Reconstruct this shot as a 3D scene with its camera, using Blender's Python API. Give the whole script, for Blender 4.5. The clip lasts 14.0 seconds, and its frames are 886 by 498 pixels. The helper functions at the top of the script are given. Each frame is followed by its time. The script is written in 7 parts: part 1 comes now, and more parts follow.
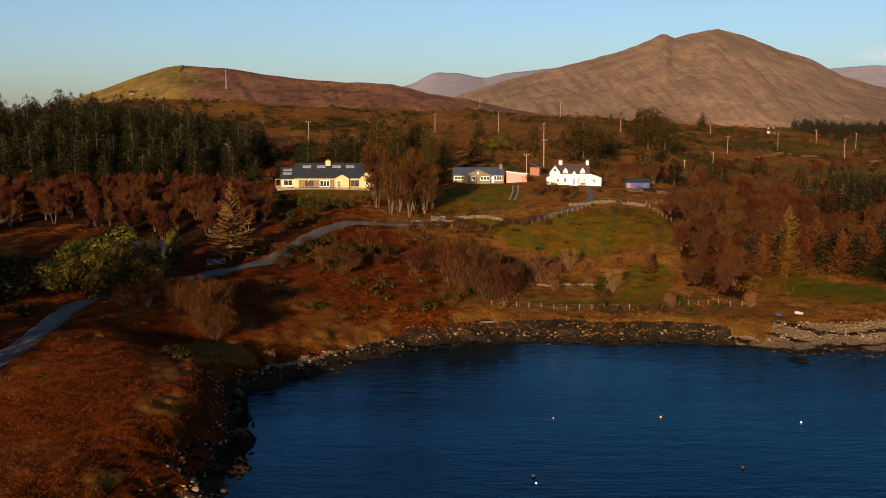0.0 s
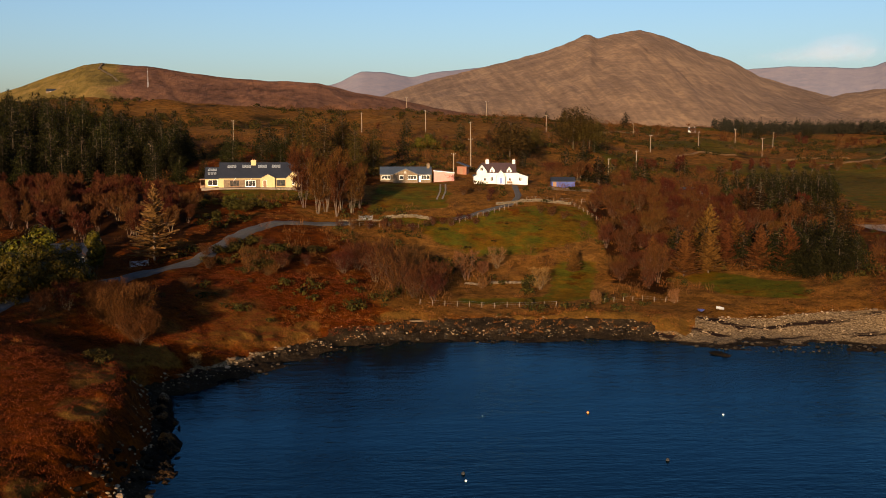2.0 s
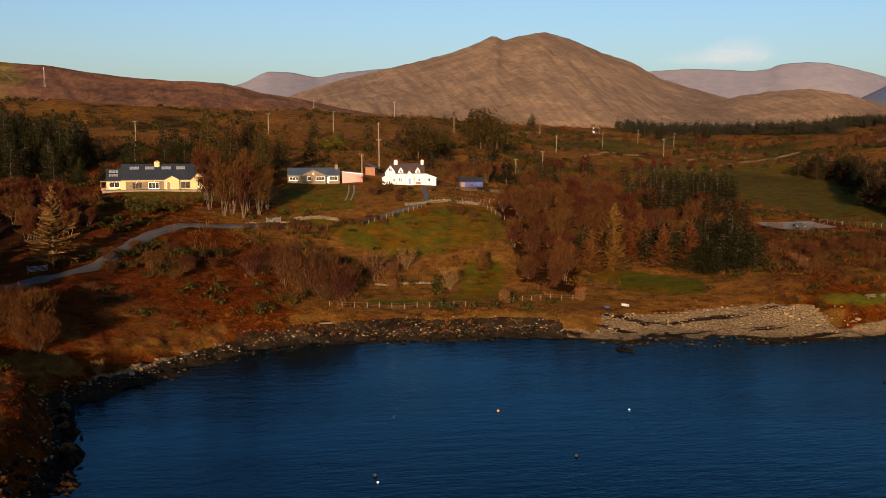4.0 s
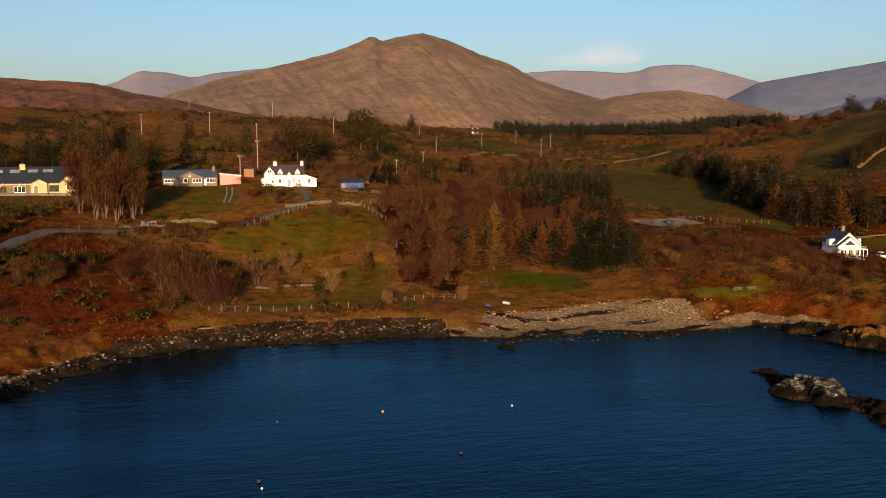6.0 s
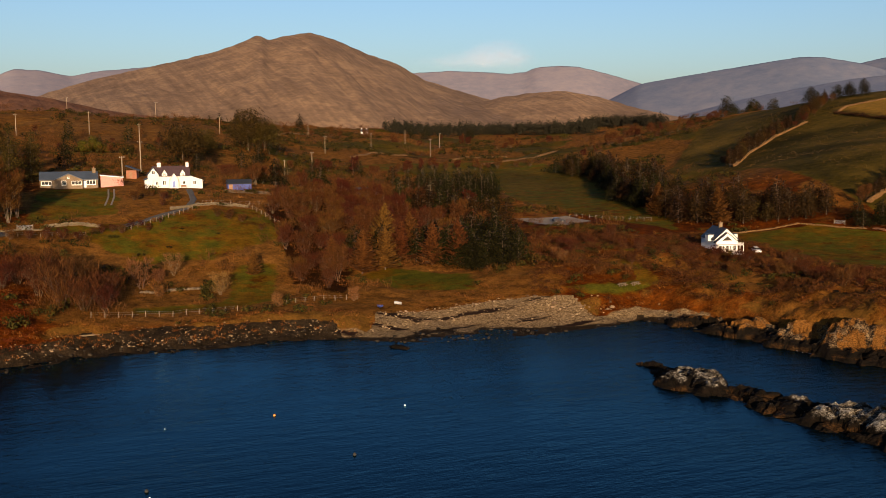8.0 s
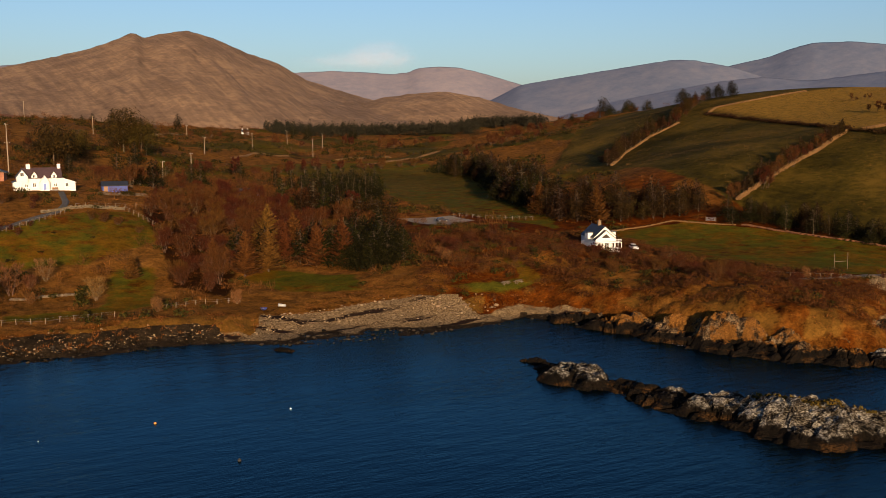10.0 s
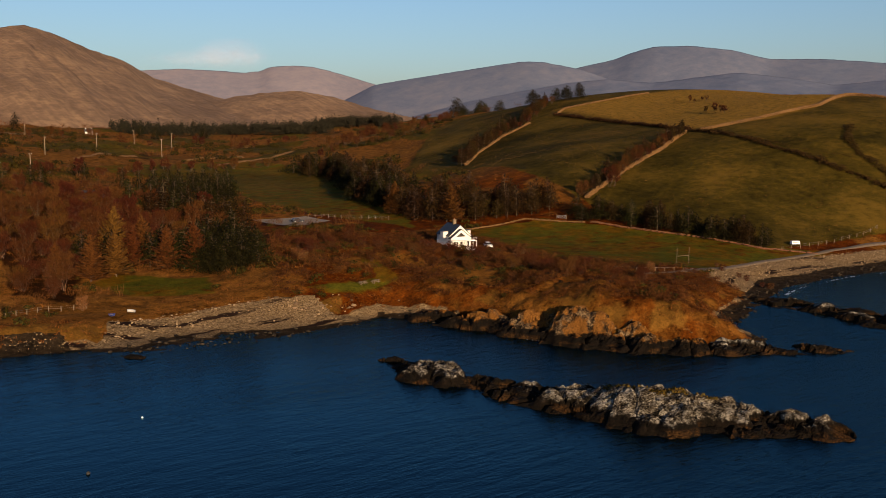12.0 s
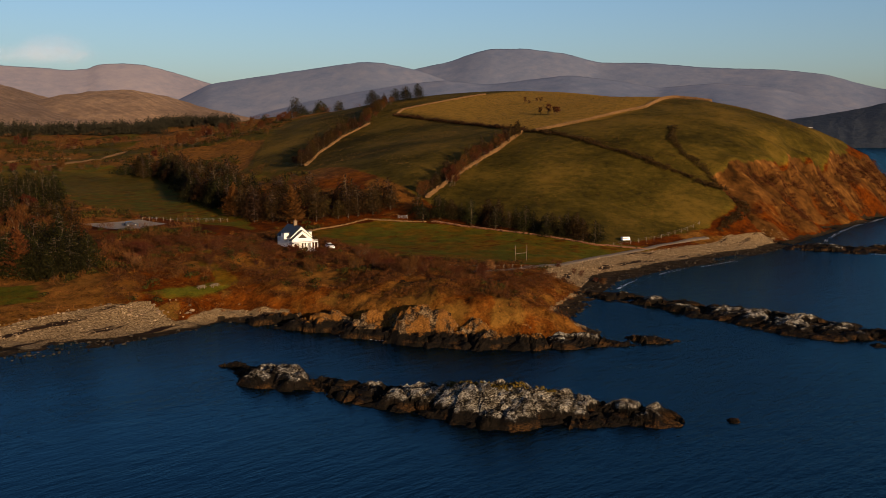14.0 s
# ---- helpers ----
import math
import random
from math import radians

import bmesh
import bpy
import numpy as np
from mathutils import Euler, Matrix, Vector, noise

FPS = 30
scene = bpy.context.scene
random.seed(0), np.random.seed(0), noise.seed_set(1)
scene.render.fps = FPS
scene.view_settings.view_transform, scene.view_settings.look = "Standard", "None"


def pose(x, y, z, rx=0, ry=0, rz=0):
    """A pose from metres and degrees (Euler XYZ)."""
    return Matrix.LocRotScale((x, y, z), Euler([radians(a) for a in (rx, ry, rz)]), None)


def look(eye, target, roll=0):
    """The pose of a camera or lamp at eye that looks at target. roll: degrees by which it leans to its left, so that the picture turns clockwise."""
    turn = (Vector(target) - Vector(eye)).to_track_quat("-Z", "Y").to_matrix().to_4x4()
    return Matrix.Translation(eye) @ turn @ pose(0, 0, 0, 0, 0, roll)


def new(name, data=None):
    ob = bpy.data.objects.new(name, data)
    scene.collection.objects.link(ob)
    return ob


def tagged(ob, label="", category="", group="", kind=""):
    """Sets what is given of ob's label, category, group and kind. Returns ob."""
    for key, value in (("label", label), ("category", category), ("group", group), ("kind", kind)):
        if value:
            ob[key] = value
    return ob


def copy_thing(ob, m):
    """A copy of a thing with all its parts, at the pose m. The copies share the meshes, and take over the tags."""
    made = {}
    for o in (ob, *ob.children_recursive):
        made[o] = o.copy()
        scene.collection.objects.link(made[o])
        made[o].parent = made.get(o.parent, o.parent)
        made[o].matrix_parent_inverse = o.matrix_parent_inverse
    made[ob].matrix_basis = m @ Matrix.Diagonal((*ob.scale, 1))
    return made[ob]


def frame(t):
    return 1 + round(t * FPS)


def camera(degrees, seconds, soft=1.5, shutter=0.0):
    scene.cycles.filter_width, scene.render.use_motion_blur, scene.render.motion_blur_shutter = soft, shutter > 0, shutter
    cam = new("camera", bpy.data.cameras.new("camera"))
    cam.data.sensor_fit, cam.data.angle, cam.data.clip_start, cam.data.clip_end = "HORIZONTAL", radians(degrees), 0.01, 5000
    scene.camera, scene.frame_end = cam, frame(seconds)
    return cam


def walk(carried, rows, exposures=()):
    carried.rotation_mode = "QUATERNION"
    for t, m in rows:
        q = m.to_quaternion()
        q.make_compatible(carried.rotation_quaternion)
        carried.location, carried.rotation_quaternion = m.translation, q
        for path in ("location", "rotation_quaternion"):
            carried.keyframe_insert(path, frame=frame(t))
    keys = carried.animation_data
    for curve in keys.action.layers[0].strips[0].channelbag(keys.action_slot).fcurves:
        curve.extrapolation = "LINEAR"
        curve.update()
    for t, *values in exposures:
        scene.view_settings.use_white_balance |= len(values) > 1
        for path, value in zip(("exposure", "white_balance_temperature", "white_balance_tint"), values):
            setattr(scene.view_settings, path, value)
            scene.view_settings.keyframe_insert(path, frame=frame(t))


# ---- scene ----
EXPOSURE = 1.2
cam = camera(48.16, 14.0, soft=0.7)
EYE = 40.0
# the camera hovers in one place and pans: seconds, yaw, pitch, lean
ROWS = [
    (0, 0.00, -6.85, -0.07),
    (0.5, -1.09, -6.86, -0.05),
    (1, -2.24, -6.86, -0.03),
    (1.5, -3.05, -6.87, -0.04),
    (2, -4.19, -6.89, -0.07),
    (2.5, -5.33, -6.89, -0.08),
    (3, -6.68, -6.87, -0.10),
    (5.5, -14.39, -6.81, 0.04),
    (6, -16.34, -6.80, 0.06),
    (6.5, -17.92, -6.80, 0.09),
    (7, -19.37, -6.80, 0.11),
    (7.5, -20.89, -6.80, 0.11),
    (8, -22.70, -6.80, 0.11),
    (10.5, -31.38, -6.80, 0.08),
    (11, -33.55, -6.81, 0.06),
    (11.5, -35.56, -6.81, 0.04),
    (12, -37.73, -6.81, -0.00),
    (12.5, -39.79, -6.81, -0.05),
    (13, -42.08, -6.81, -0.07),
    (13.5, -44.37, -6.79, -0.07),
    (14, -46.90, -6.78, -0.06),
]
walk(cam, [(t, pose(0, 0, EYE, 90 + pitch, lean, yaw)) for t, yaw, pitch, lean in ROWS], [(0, EXPOSURE), (7, EXPOSURE - 0.05), (10.5, EXPOSURE - 0.15), (14, EXPOSURE - 0.3)])
# ---- light: a low warm sun behind the camera and a clear evening sky ----
SUN_HEIGHT, SUN_ROUND = 10.0, 198.0
world = bpy.data.worlds.new("world")
scene.world = world
world.use_nodes = True
sky = world.node_tree.nodes.new("ShaderNodeTexSky")
sky.sky_type, sky.sun_disc = "NISHITA", False
sky.sun_elevation, sky.sun_rotation = radians(SUN_HEIGHT), radians(SUN_ROUND)
sky.air_density, sky.dust_density, sky.ozone_density = 1.0, 1.2, 3.4
back = world.node_tree.nodes["Background"]
tint = world.node_tree.nodes.new("ShaderNodeMix")
tint.data_type, tint.blend_type = "RGBA", "MULTIPLY"
tint.inputs["Factor"].default_value, tint.inputs[7].default_value = 1.0, (1.04, 0.972, 1.03, 1)
world.node_tree.links.new(sky.outputs[0], tint.inputs[6])
world.node_tree.links.new(tint.outputs[2], back.inputs["Color"])
back.inputs["Strength"].default_value = 0.074
sun_data = bpy.data.lights.new("sun", "SUN")
sun_data.energy, sun_data.angle, sun_data.color = 5.0, radians(0.6), (1.0, 0.70, 0.42)
sun = new("sun", sun_data)
sun_way = Vector((math.sin(radians(SUN_ROUND)) * math.cos(radians(SUN_HEIGHT)), math.cos(radians(SUN_ROUND)) * math.cos(radians(SUN_HEIGHT)), math.sin(radians(SUN_HEIGHT))))
sun.matrix_world = look(sun_way * 900, (0, 0, 0))


# ---- materials ----
def shader(name, rough=0.8, metal=0.0, spec=0.3):
    """A new material: its node tree, its principled shader and a helper that links two sockets."""
    m = bpy.data.materials.new(name)
    m.use_nodes = True
    tree = m.node_tree
    bsdf = tree.nodes["Principled BSDF"]
    bsdf.inputs["Roughness"].default_value = rough
    bsdf.inputs["Metallic"].default_value = metal
    bsdf.inputs["Specular IOR Level"].default_value = spec
    return m, tree, bsdf


def noise_node(tree, size, detail=4.0, rough=0.6, stretch=None, space="Object"):
    """Noise whose lumps are about size metres across."""
    where = tree.nodes.new("ShaderNodeTexCoord").outputs[space]
    n = tree.nodes.new("ShaderNodeTexNoise")
    n.inputs["Scale"].default_value = 1.0 / size
    n.inputs["Detail"].default_value = detail
    n.inputs["Roughness"].default_value = rough
    if stretch:
        mp = tree.nodes.new("ShaderNodeMapping")
        mp.inputs["Scale"].default_value = stretch
        tree.links.new(where, mp.inputs["Vector"])
        where = mp.outputs["Vector"]
    tree.links.new(where, n.inputs["Vector"])
    return n.outputs["Fac"]


def ramp(tree, fac, stops):
    r = tree.nodes.new("ShaderNodeValToRGB")
    el = r.color_ramp.elements
    while len(el) < len(stops):
        el.new(0.5)
    for e, (at, col) in zip(el, stops):
        e.position, e.color = at, (*col, 1)
    tree.links.new(fac, r.inputs["Fac"])
    return r.outputs["Color"]


def mix(tree, fac, a, b, how="MIX"):
    n = tree.nodes.new("ShaderNodeMix")
    n.data_type, n.blend_type = "RGBA", how
    for socket, value in ((n.inputs["Factor"], fac), (n.inputs[6], a), (n.inputs[7], b)):
        if isinstance(value, (int, float)):
            socket.default_value = value
        elif isinstance(value, tuple):
            socket.default_value = (*value, 1)
        else:
            tree.links.new(value, socket)
    return n.outputs[2]


def maths(tree, how, a, b=0.0, c=0.0):
    n = tree.nodes.new("ShaderNodeMath")
    n.operation = how
    for socket, value in zip(n.inputs, (a, b, c)):
        if isinstance(value, (int, float)):
            socket.default_value = value
        else:
            tree.links.new(value, socket)
    return n.outputs[0]


def step_between(tree, value, low, high):
    n = tree.nodes.new("ShaderNodeMapRange")
    n.interpolation_type = "SMOOTHSTEP"
    tree.links.new(value, n.inputs["Value"])
    n.inputs["From Min"].default_value, n.inputs["From Max"].default_value = low, high
    return n.outputs["Result"]


def relief(tree, bsdf, height, depth, strength=1.0):
    b = tree.nodes.new("ShaderNodeBump")
    b.inputs["Distance"].default_value, b.inputs["Strength"].default_value = depth, strength
    tree.links.new(height, b.inputs["Height"])
    tree.links.new(b.outputs["Normal"], bsdf.inputs["Normal"])
    return b


def attribute(tree, name):
    a = tree.nodes.new("ShaderNodeAttribute")
    a.attribute_name = name
    return a.outputs["Fac"]


def simple(name, colour, other, size=0.5, rough=0.8, metal=0.0, spec=0.3, bump=0.0, vary=0.0, detail=5.0, stretch=None):
    """Two tones of one surface with grain of a given size, relief, and a change from object to object."""
    m, tree, bsdf = shader(name, rough, metal, spec)
    big = noise_node(tree, size * 6, 3)
    fine = noise_node(tree, size, detail, 0.65, stretch)
    both = maths(tree, "MULTIPLY_ADD", fine, 0.65, maths(tree, "MULTIPLY", big, 0.35))
    col = ramp(tree, both, [(0.32, colour), (0.68, other)])
    if vary:
        rnd = tree.nodes.new("ShaderNodeObjectInfo").outputs["Random"]
        hsv = tree.nodes.new("ShaderNodeHueSaturation")
        tree.links.new(maths(tree, "MULTIPLY_ADD", rnd, 2 * vary, 1 - vary), hsv.inputs["Value"])
        tree.links.new(maths(tree, "MULTIPLY_ADD", rnd, 0.05, 0.475), hsv.inputs["Hue"])
        tree.links.new(col, hsv.inputs["Color"])
        col = hsv.outputs["Color"]
    tree.links.new(col, bsdf.inputs["Base Color"])
    if bump:
        relief(tree, bsdf, fine, bump)
    return m


def warm(c):
    """Autumn plant colour: less green and blue."""
    return (c[0], c[1] * 0.79, c[2] * 0.6)


def leafy(name, dark, light, vary=0.25, rough=0.75, plant=True):
    """Foliage or twigs: every leaf, needle spray or twig has its own tone, and every plant too."""
    dark, light = (warm(dark), warm(light)) if plant else (dark, light)
    m, tree, bsdf = shader(name, rough, 0, 0.05)
    island = tree.nodes.new("ShaderNodeNewGeometry").outputs["Random Per Island"]
    col = ramp(tree, island, [(0.0, tuple(0.45 * c for c in dark)), (1.0, tuple(0.47 * c for c in light))])
    rnd = tree.nodes.new("ShaderNodeObjectInfo").outputs["Random"]
    hsv = tree.nodes.new("ShaderNodeHueSaturation")
    tree.links.new(maths(tree, "MULTIPLY_ADD", rnd, 2 * vary, 1 - vary), hsv.inputs["Value"])
    tree.links.new(maths(tree, "MULTIPLY_ADD", rnd, 0.04, 0.48), hsv.inputs["Hue"])
    tree.links.new(col, hsv.inputs["Color"])
    tree.links.new(hsv.outputs["Color"], bsdf.inputs["Base Color"])
    return m


def ground_material():
    m, tree, bsdf = shader("ground_cover", 1.0, 0, 0.02)
    patch = noise_node(tree, 26, 5, 0.6)
    clump = noise_node(tree, 3.2, 5, 0.65)
    blade = noise_node(tree, 0.5, 4, 0.7)
    far = noise_node(tree, 90, 6, 0.62)
    both = maths(tree, "MULTIPLY_ADD", clump, 0.55, maths(tree, "MULTIPLY", blade, 0.45))
    fern = ramp(tree, both, [(0.34, (0.014, 0.006, 0.003)), (0.5, (0.12, 0.039, 0.011)), (0.68, (0.29, 0.095, 0.024))])
    straw = ramp(tree, both, [(0.36, (0.05, 0.024, 0.006)), (0.64, (0.42, 0.24, 0.08))])
    scrub = ramp(tree, both, [(0.3, (0.012, 0.012, 0.006)), (0.7, (0.075, 0.055, 0.018))])
    moor = maths(tree, "MULTIPLY_ADD", attribute(tree, "moor"), 0.13, patch)
    heath = ramp(tree, both, [(0.34, (0.055, 0.035, 0.015)), (0.5, (0.275, 0.165, 0.058)), (0.68, (0.56, 0.35, 0.13))])
    base = mix(tree, step_between(tree, attribute(tree, "moor"), 0.2, 0.75), fern, heath)
    col = mix(tree, step_between(tree, moor, 0.53, 0.64), base, straw)
    col = mix(tree, step_between(tree, far, 0.57, 0.68), col, scrub)
    edge = maths(tree, "MULTIPLY_ADD", clump, 0.5, maths(tree, "MULTIPLY_ADD", noise_node(tree, 8, 5, 0.6), 1.1, -0.8))
    green = ramp(tree, both, [(0.32, (0.034, 0.054, 0.010)), (0.68, (0.205, 0.228, 0.038))])
    dry = ramp(tree, both, [(0.32, (0.06, 0.045, 0.008)), (0.68, (0.33, 0.215, 0.04))])
    grass = mix(tree, step_between(tree, noise_node(tree, 9, 6, 0.7), 0.42, 0.58), green, dry)
    tussock = step_between(tree, maths(tree, "MULTIPLY_ADD", noise_node(tree, 5, 5, 0.65), 0.6, maths(tree, "MULTIPLY", patch, 0.4)), 0.53, 0.61)
    grass = mix(tree, maths(tree, "MULTIPLY", tussock, 0.75), grass, fern)
    hill = ramp(tree, maths(tree, "MULTIPLY_ADD", noise_node(tree, 34, 5, 0.6), 0.5, maths(tree, "MULTIPLY", both, 0.5)),
                [(0.40, (0.035, 0.034, 0.010)), (0.5, (0.094, 0.085, 0.022)), (0.60, (0.20, 0.158, 0.045))])
    dryness = attribute(tree, "dry")
    plateau = ramp(tree, both, [(0.36, (0.22, 0.165, 0.042)), (0.5, (0.46, 0.33, 0.09)), (0.64, (0.64, 0.45, 0.14))])
    hill = mix(tree, attribute(tree, "pale"), hill, plateau)
    turf = mix(tree, dryness, grass, hill)
    col = mix(tree, step_between(tree, maths(tree, "ADD", attribute(tree, "grass"), edge), 0.35, 0.65), col, turf)
    gold = ramp(tree, both, [(0.32, (0.065, 0.04, 0.014)), (0.7, (0.37, 0.235, 0.075))])
    col = mix(tree, step_between(tree, maths(tree, "ADD", attribute(tree, "gold"), edge), 0.35, 0.65), col, gold)
    # floor under woods and thicket: dark leaf litter with tree shade painted in
    shaded_litter = ramp(tree, both, [(0.35, (0.010, 0.006, 0.003)), (0.7, (0.075, 0.034, 0.014))])
    col = mix(tree, step_between(tree, maths(tree, "ADD", attribute(tree, "shaded_litter"), edge), 0.35, 0.65), col, shaded_litter)
    col = mix(tree, 1.0, col, warm((1, 1, 1)), "MULTIPLY")
    # shingle above the tide line, dark wrack and wet stones below it
    pebble = tree.nodes.new("ShaderNodeTexVoronoi")
    pebble.inputs["Scale"].default_value = 4.2
    tree.links.new(tree.nodes.new("ShaderNodeTexCoord").outputs["Object"], pebble.inputs["Vector"])
    sep = tree.nodes.new("ShaderNodeSeparateColor")
    tree.links.new(pebble.outputs["Color"], sep.inputs["Color"])
    stone = ramp(tree, sep.outputs[0], [(0.0, (0.12, 0.075, 0.037)), (0.6, (0.32, 0.22, 0.115)), (1.0, (0.50, 0.36, 0.21))])
    wrack = noise_node(tree, 7, 5, 0.7, (0.25, 1, 1))
    tide = maths(tree, "SINE", maths(tree, "MULTIPLY_ADD", attribute(tree, "shore_way"), 0.9, maths(tree, "MULTIPLY", patch, 9.0)))
    lines = maths(tree, "MULTIPLY", step_between(tree, tide, 0.55, 0.85), step_between(tree, wrack, 0.45, 0.55))
    stone = mix(tree, lines, stone, (0.03, 0.017, 0.013))
    col = mix(tree, step_between(tree, maths(tree, "ADD", attribute(tree, "stone"), maths(tree, "MULTIPLY", edge, 0.6)), 0.4, 0.6), col, stone)
    wet = attribute(tree, "wet")
    dark = ramp(tree, both, [(0.35, (0.008, 0.006, 0.004)), (0.55, (0.05, 0.034, 0.02)), (0.7, (0.15, 0.105, 0.062))])
    wetness = step_between(tree, maths(tree, "ADD", wet, maths(tree, "MULTIPLY", edge, 0.7)), 0.4, 0.6)
    col = mix(tree, wetness, col, dark)
    slip = maths(tree, "MULTIPLY_ADD", noise_node(tree, 9, 6, 0.65, (1.1, 0.6, 0.8)), 0.65, maths(tree, "MULTIPLY", clump, 0.35))
    earth = ramp(tree, slip, [(0.38, (0.03, 0.018, 0.008)), (0.47, (0.09, 0.05, 0.02)), (0.55, (0.165, 0.09, 0.035)), (0.66, (0.36, 0.21, 0.085))])
    earth = mix(tree, 1.0, earth, warm((1, 1, 1)), "MULTIPLY")
    col = mix(tree, step_between(tree, maths(tree, "ADD", attribute(tree, "earth"), edge), 0.35, 0.65), col, earth)
    tone = tree.nodes.new("ShaderNodeHueSaturation")
    tone.inputs["Saturation"].default_value, tone.inputs["Value"].default_value = 1.04, 0.44
    tree.links.new(col, tone.inputs["Color"])
    tree.links.new(tone.outputs["Color"], bsdf.inputs["Base Color"])
    relief(tree, bsdf, both, 0.6, 0.9)
    return m


def water_material():
    """Deep blue water under a rippled, sky-reflecting surface."""
    m, tree, bsdf = shader("sea_water", 0.6, 0, 0.0)
    swell = noise_node(tree, 2.6, 3, 0.6, (0.45, 1.3, 1))
    chop = noise_node(tree, 0.7, 4, 0.6, (0.6, 1.2, 1))
    calm = noise_node(tree, 45, 5, 0.65, (0.5, 1.5, 1))
    depth = ramp(tree, calm, [(0.35, (0.0002, 0.0014, 0.003)), (0.7, (0.0003, 0.0022, 0.005))])
    tree.links.new(depth, bsdf.inputs["Base Color"])
    h = maths(tree, "MULTIPLY_ADD", swell, 0.75, maths(tree, "MULTIPLY", chop, 0.3))
    b = relief(tree, bsdf, h, 0.6, 1.0)
    tree.links.new(maths(tree, "MULTIPLY_ADD", step_between(tree, calm, 0.35, 0.65), 0.2, 0.16), b.inputs["Strength"])
    place = tree.nodes.new("ShaderNodeSeparateXYZ")
    tree.links.new(tree.nodes.new("ShaderNodeTexCoord").outputs["Object"], place.inputs[0])
    swells = maths(tree, "MULTIPLY", step_between(tree, place.outputs["X"], 30, 150), 0.5)
    tree.links.new(maths(tree, "ADD", swells, b.inputs["Strength"].links[0].from_socket), b.inputs["Strength"])
    gloss = tree.nodes.new("ShaderNodeBsdfGlossy")
    gloss.inputs["Color"].default_value, gloss.inputs["Roughness"].default_value = (0.20, 0.44, 0.575, 1), 0.07
    fresnel = tree.nodes.new("ShaderNodeFresnel")
    fresnel.inputs["IOR"].default_value = 1.31
    both = tree.nodes.new("ShaderNodeMixShader")
    for node in (gloss, fresnel):
        tree.links.new(b.outputs["Normal"], node.inputs["Normal"])
    tree.links.new(fresnel.outputs[0], both.inputs[0])
    tree.links.new(bsdf.outputs[0], both.inputs[1])
    tree.links.new(gloss.outputs[0], both.inputs[2])
    tree.links.new(both.outputs[0], tree.nodes["Material Output"].inputs["Surface"])
    return m


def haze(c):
    """Trims green and blue from far-slope tones; the ranges' tones have haze painted in."""
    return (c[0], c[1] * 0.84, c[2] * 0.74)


def mountain_material(name, low, mid, high, size, bump, stretch=None):
    m, tree, bsdf = shader(name, 0.95, 0, 0.05)
    broad = noise_node(tree, size * 9, 8, 0.7)
    strata = noise_node(tree, size, 7, 0.7, stretch)
    speck = noise_node(tree, size * 1.3, 5, 0.75)
    both = maths(tree, "MULTIPLY_ADD", broad, 0.4, maths(tree, "MULTIPLY_ADD", strata, 0.3, maths(tree, "MULTIPLY", speck, 0.3)))
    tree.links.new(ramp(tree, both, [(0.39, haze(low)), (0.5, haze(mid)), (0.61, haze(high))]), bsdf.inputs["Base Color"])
    relief(tree, bsdf, both, bump, 1.0)
    return m


def hill_material():
    """Close-bitten green turf on the western shoulder, brown heather on the rest of the hill."""
    m, tree, bsdf = shader("western_hill", 0.95, 0, 0.05)
    broad, fine = noise_node(tree, 60, 7, 0.65), noise_node(tree, 9, 6, 0.7, (1, 0.4, 0.4))
    both = maths(tree, "MULTIPLY_ADD", broad, 0.5, maths(tree, "MULTIPLY", fine, 0.5))
    heather = ramp(tree, both, [(0.38, (0.05, 0.028, 0.018)), (0.5, (0.115, 0.066, 0.042)), (0.62, (0.18, 0.10, 0.06))])
    turf = ramp(tree, both, [(0.38, (0.06, 0.052, 0.014)), (0.5, (0.12, 0.10, 0.028)), (0.62, (0.19, 0.145, 0.05))])
    place = tree.nodes.new("ShaderNodeSeparateXYZ")
    tree.links.new(tree.nodes.new("ShaderNodeTexCoord").outputs["Object"], place.inputs[0])
    east = maths(tree, "MULTIPLY_ADD", place.outputs["Z"], 0.9, place.outputs["X"])
    east = maths(tree, "MULTIPLY_ADD", broad, 60.0, east)
    tree.links.new(mix(tree, 1.0, mix(tree, step_between(tree, east, -172, -160), turf, heather), warm((1, 1.03, 1.1)), "MULTIPLY"), bsdf.inputs["Base Color"])
    relief(tree, bsdf, both, 5, 1.0)
    return m


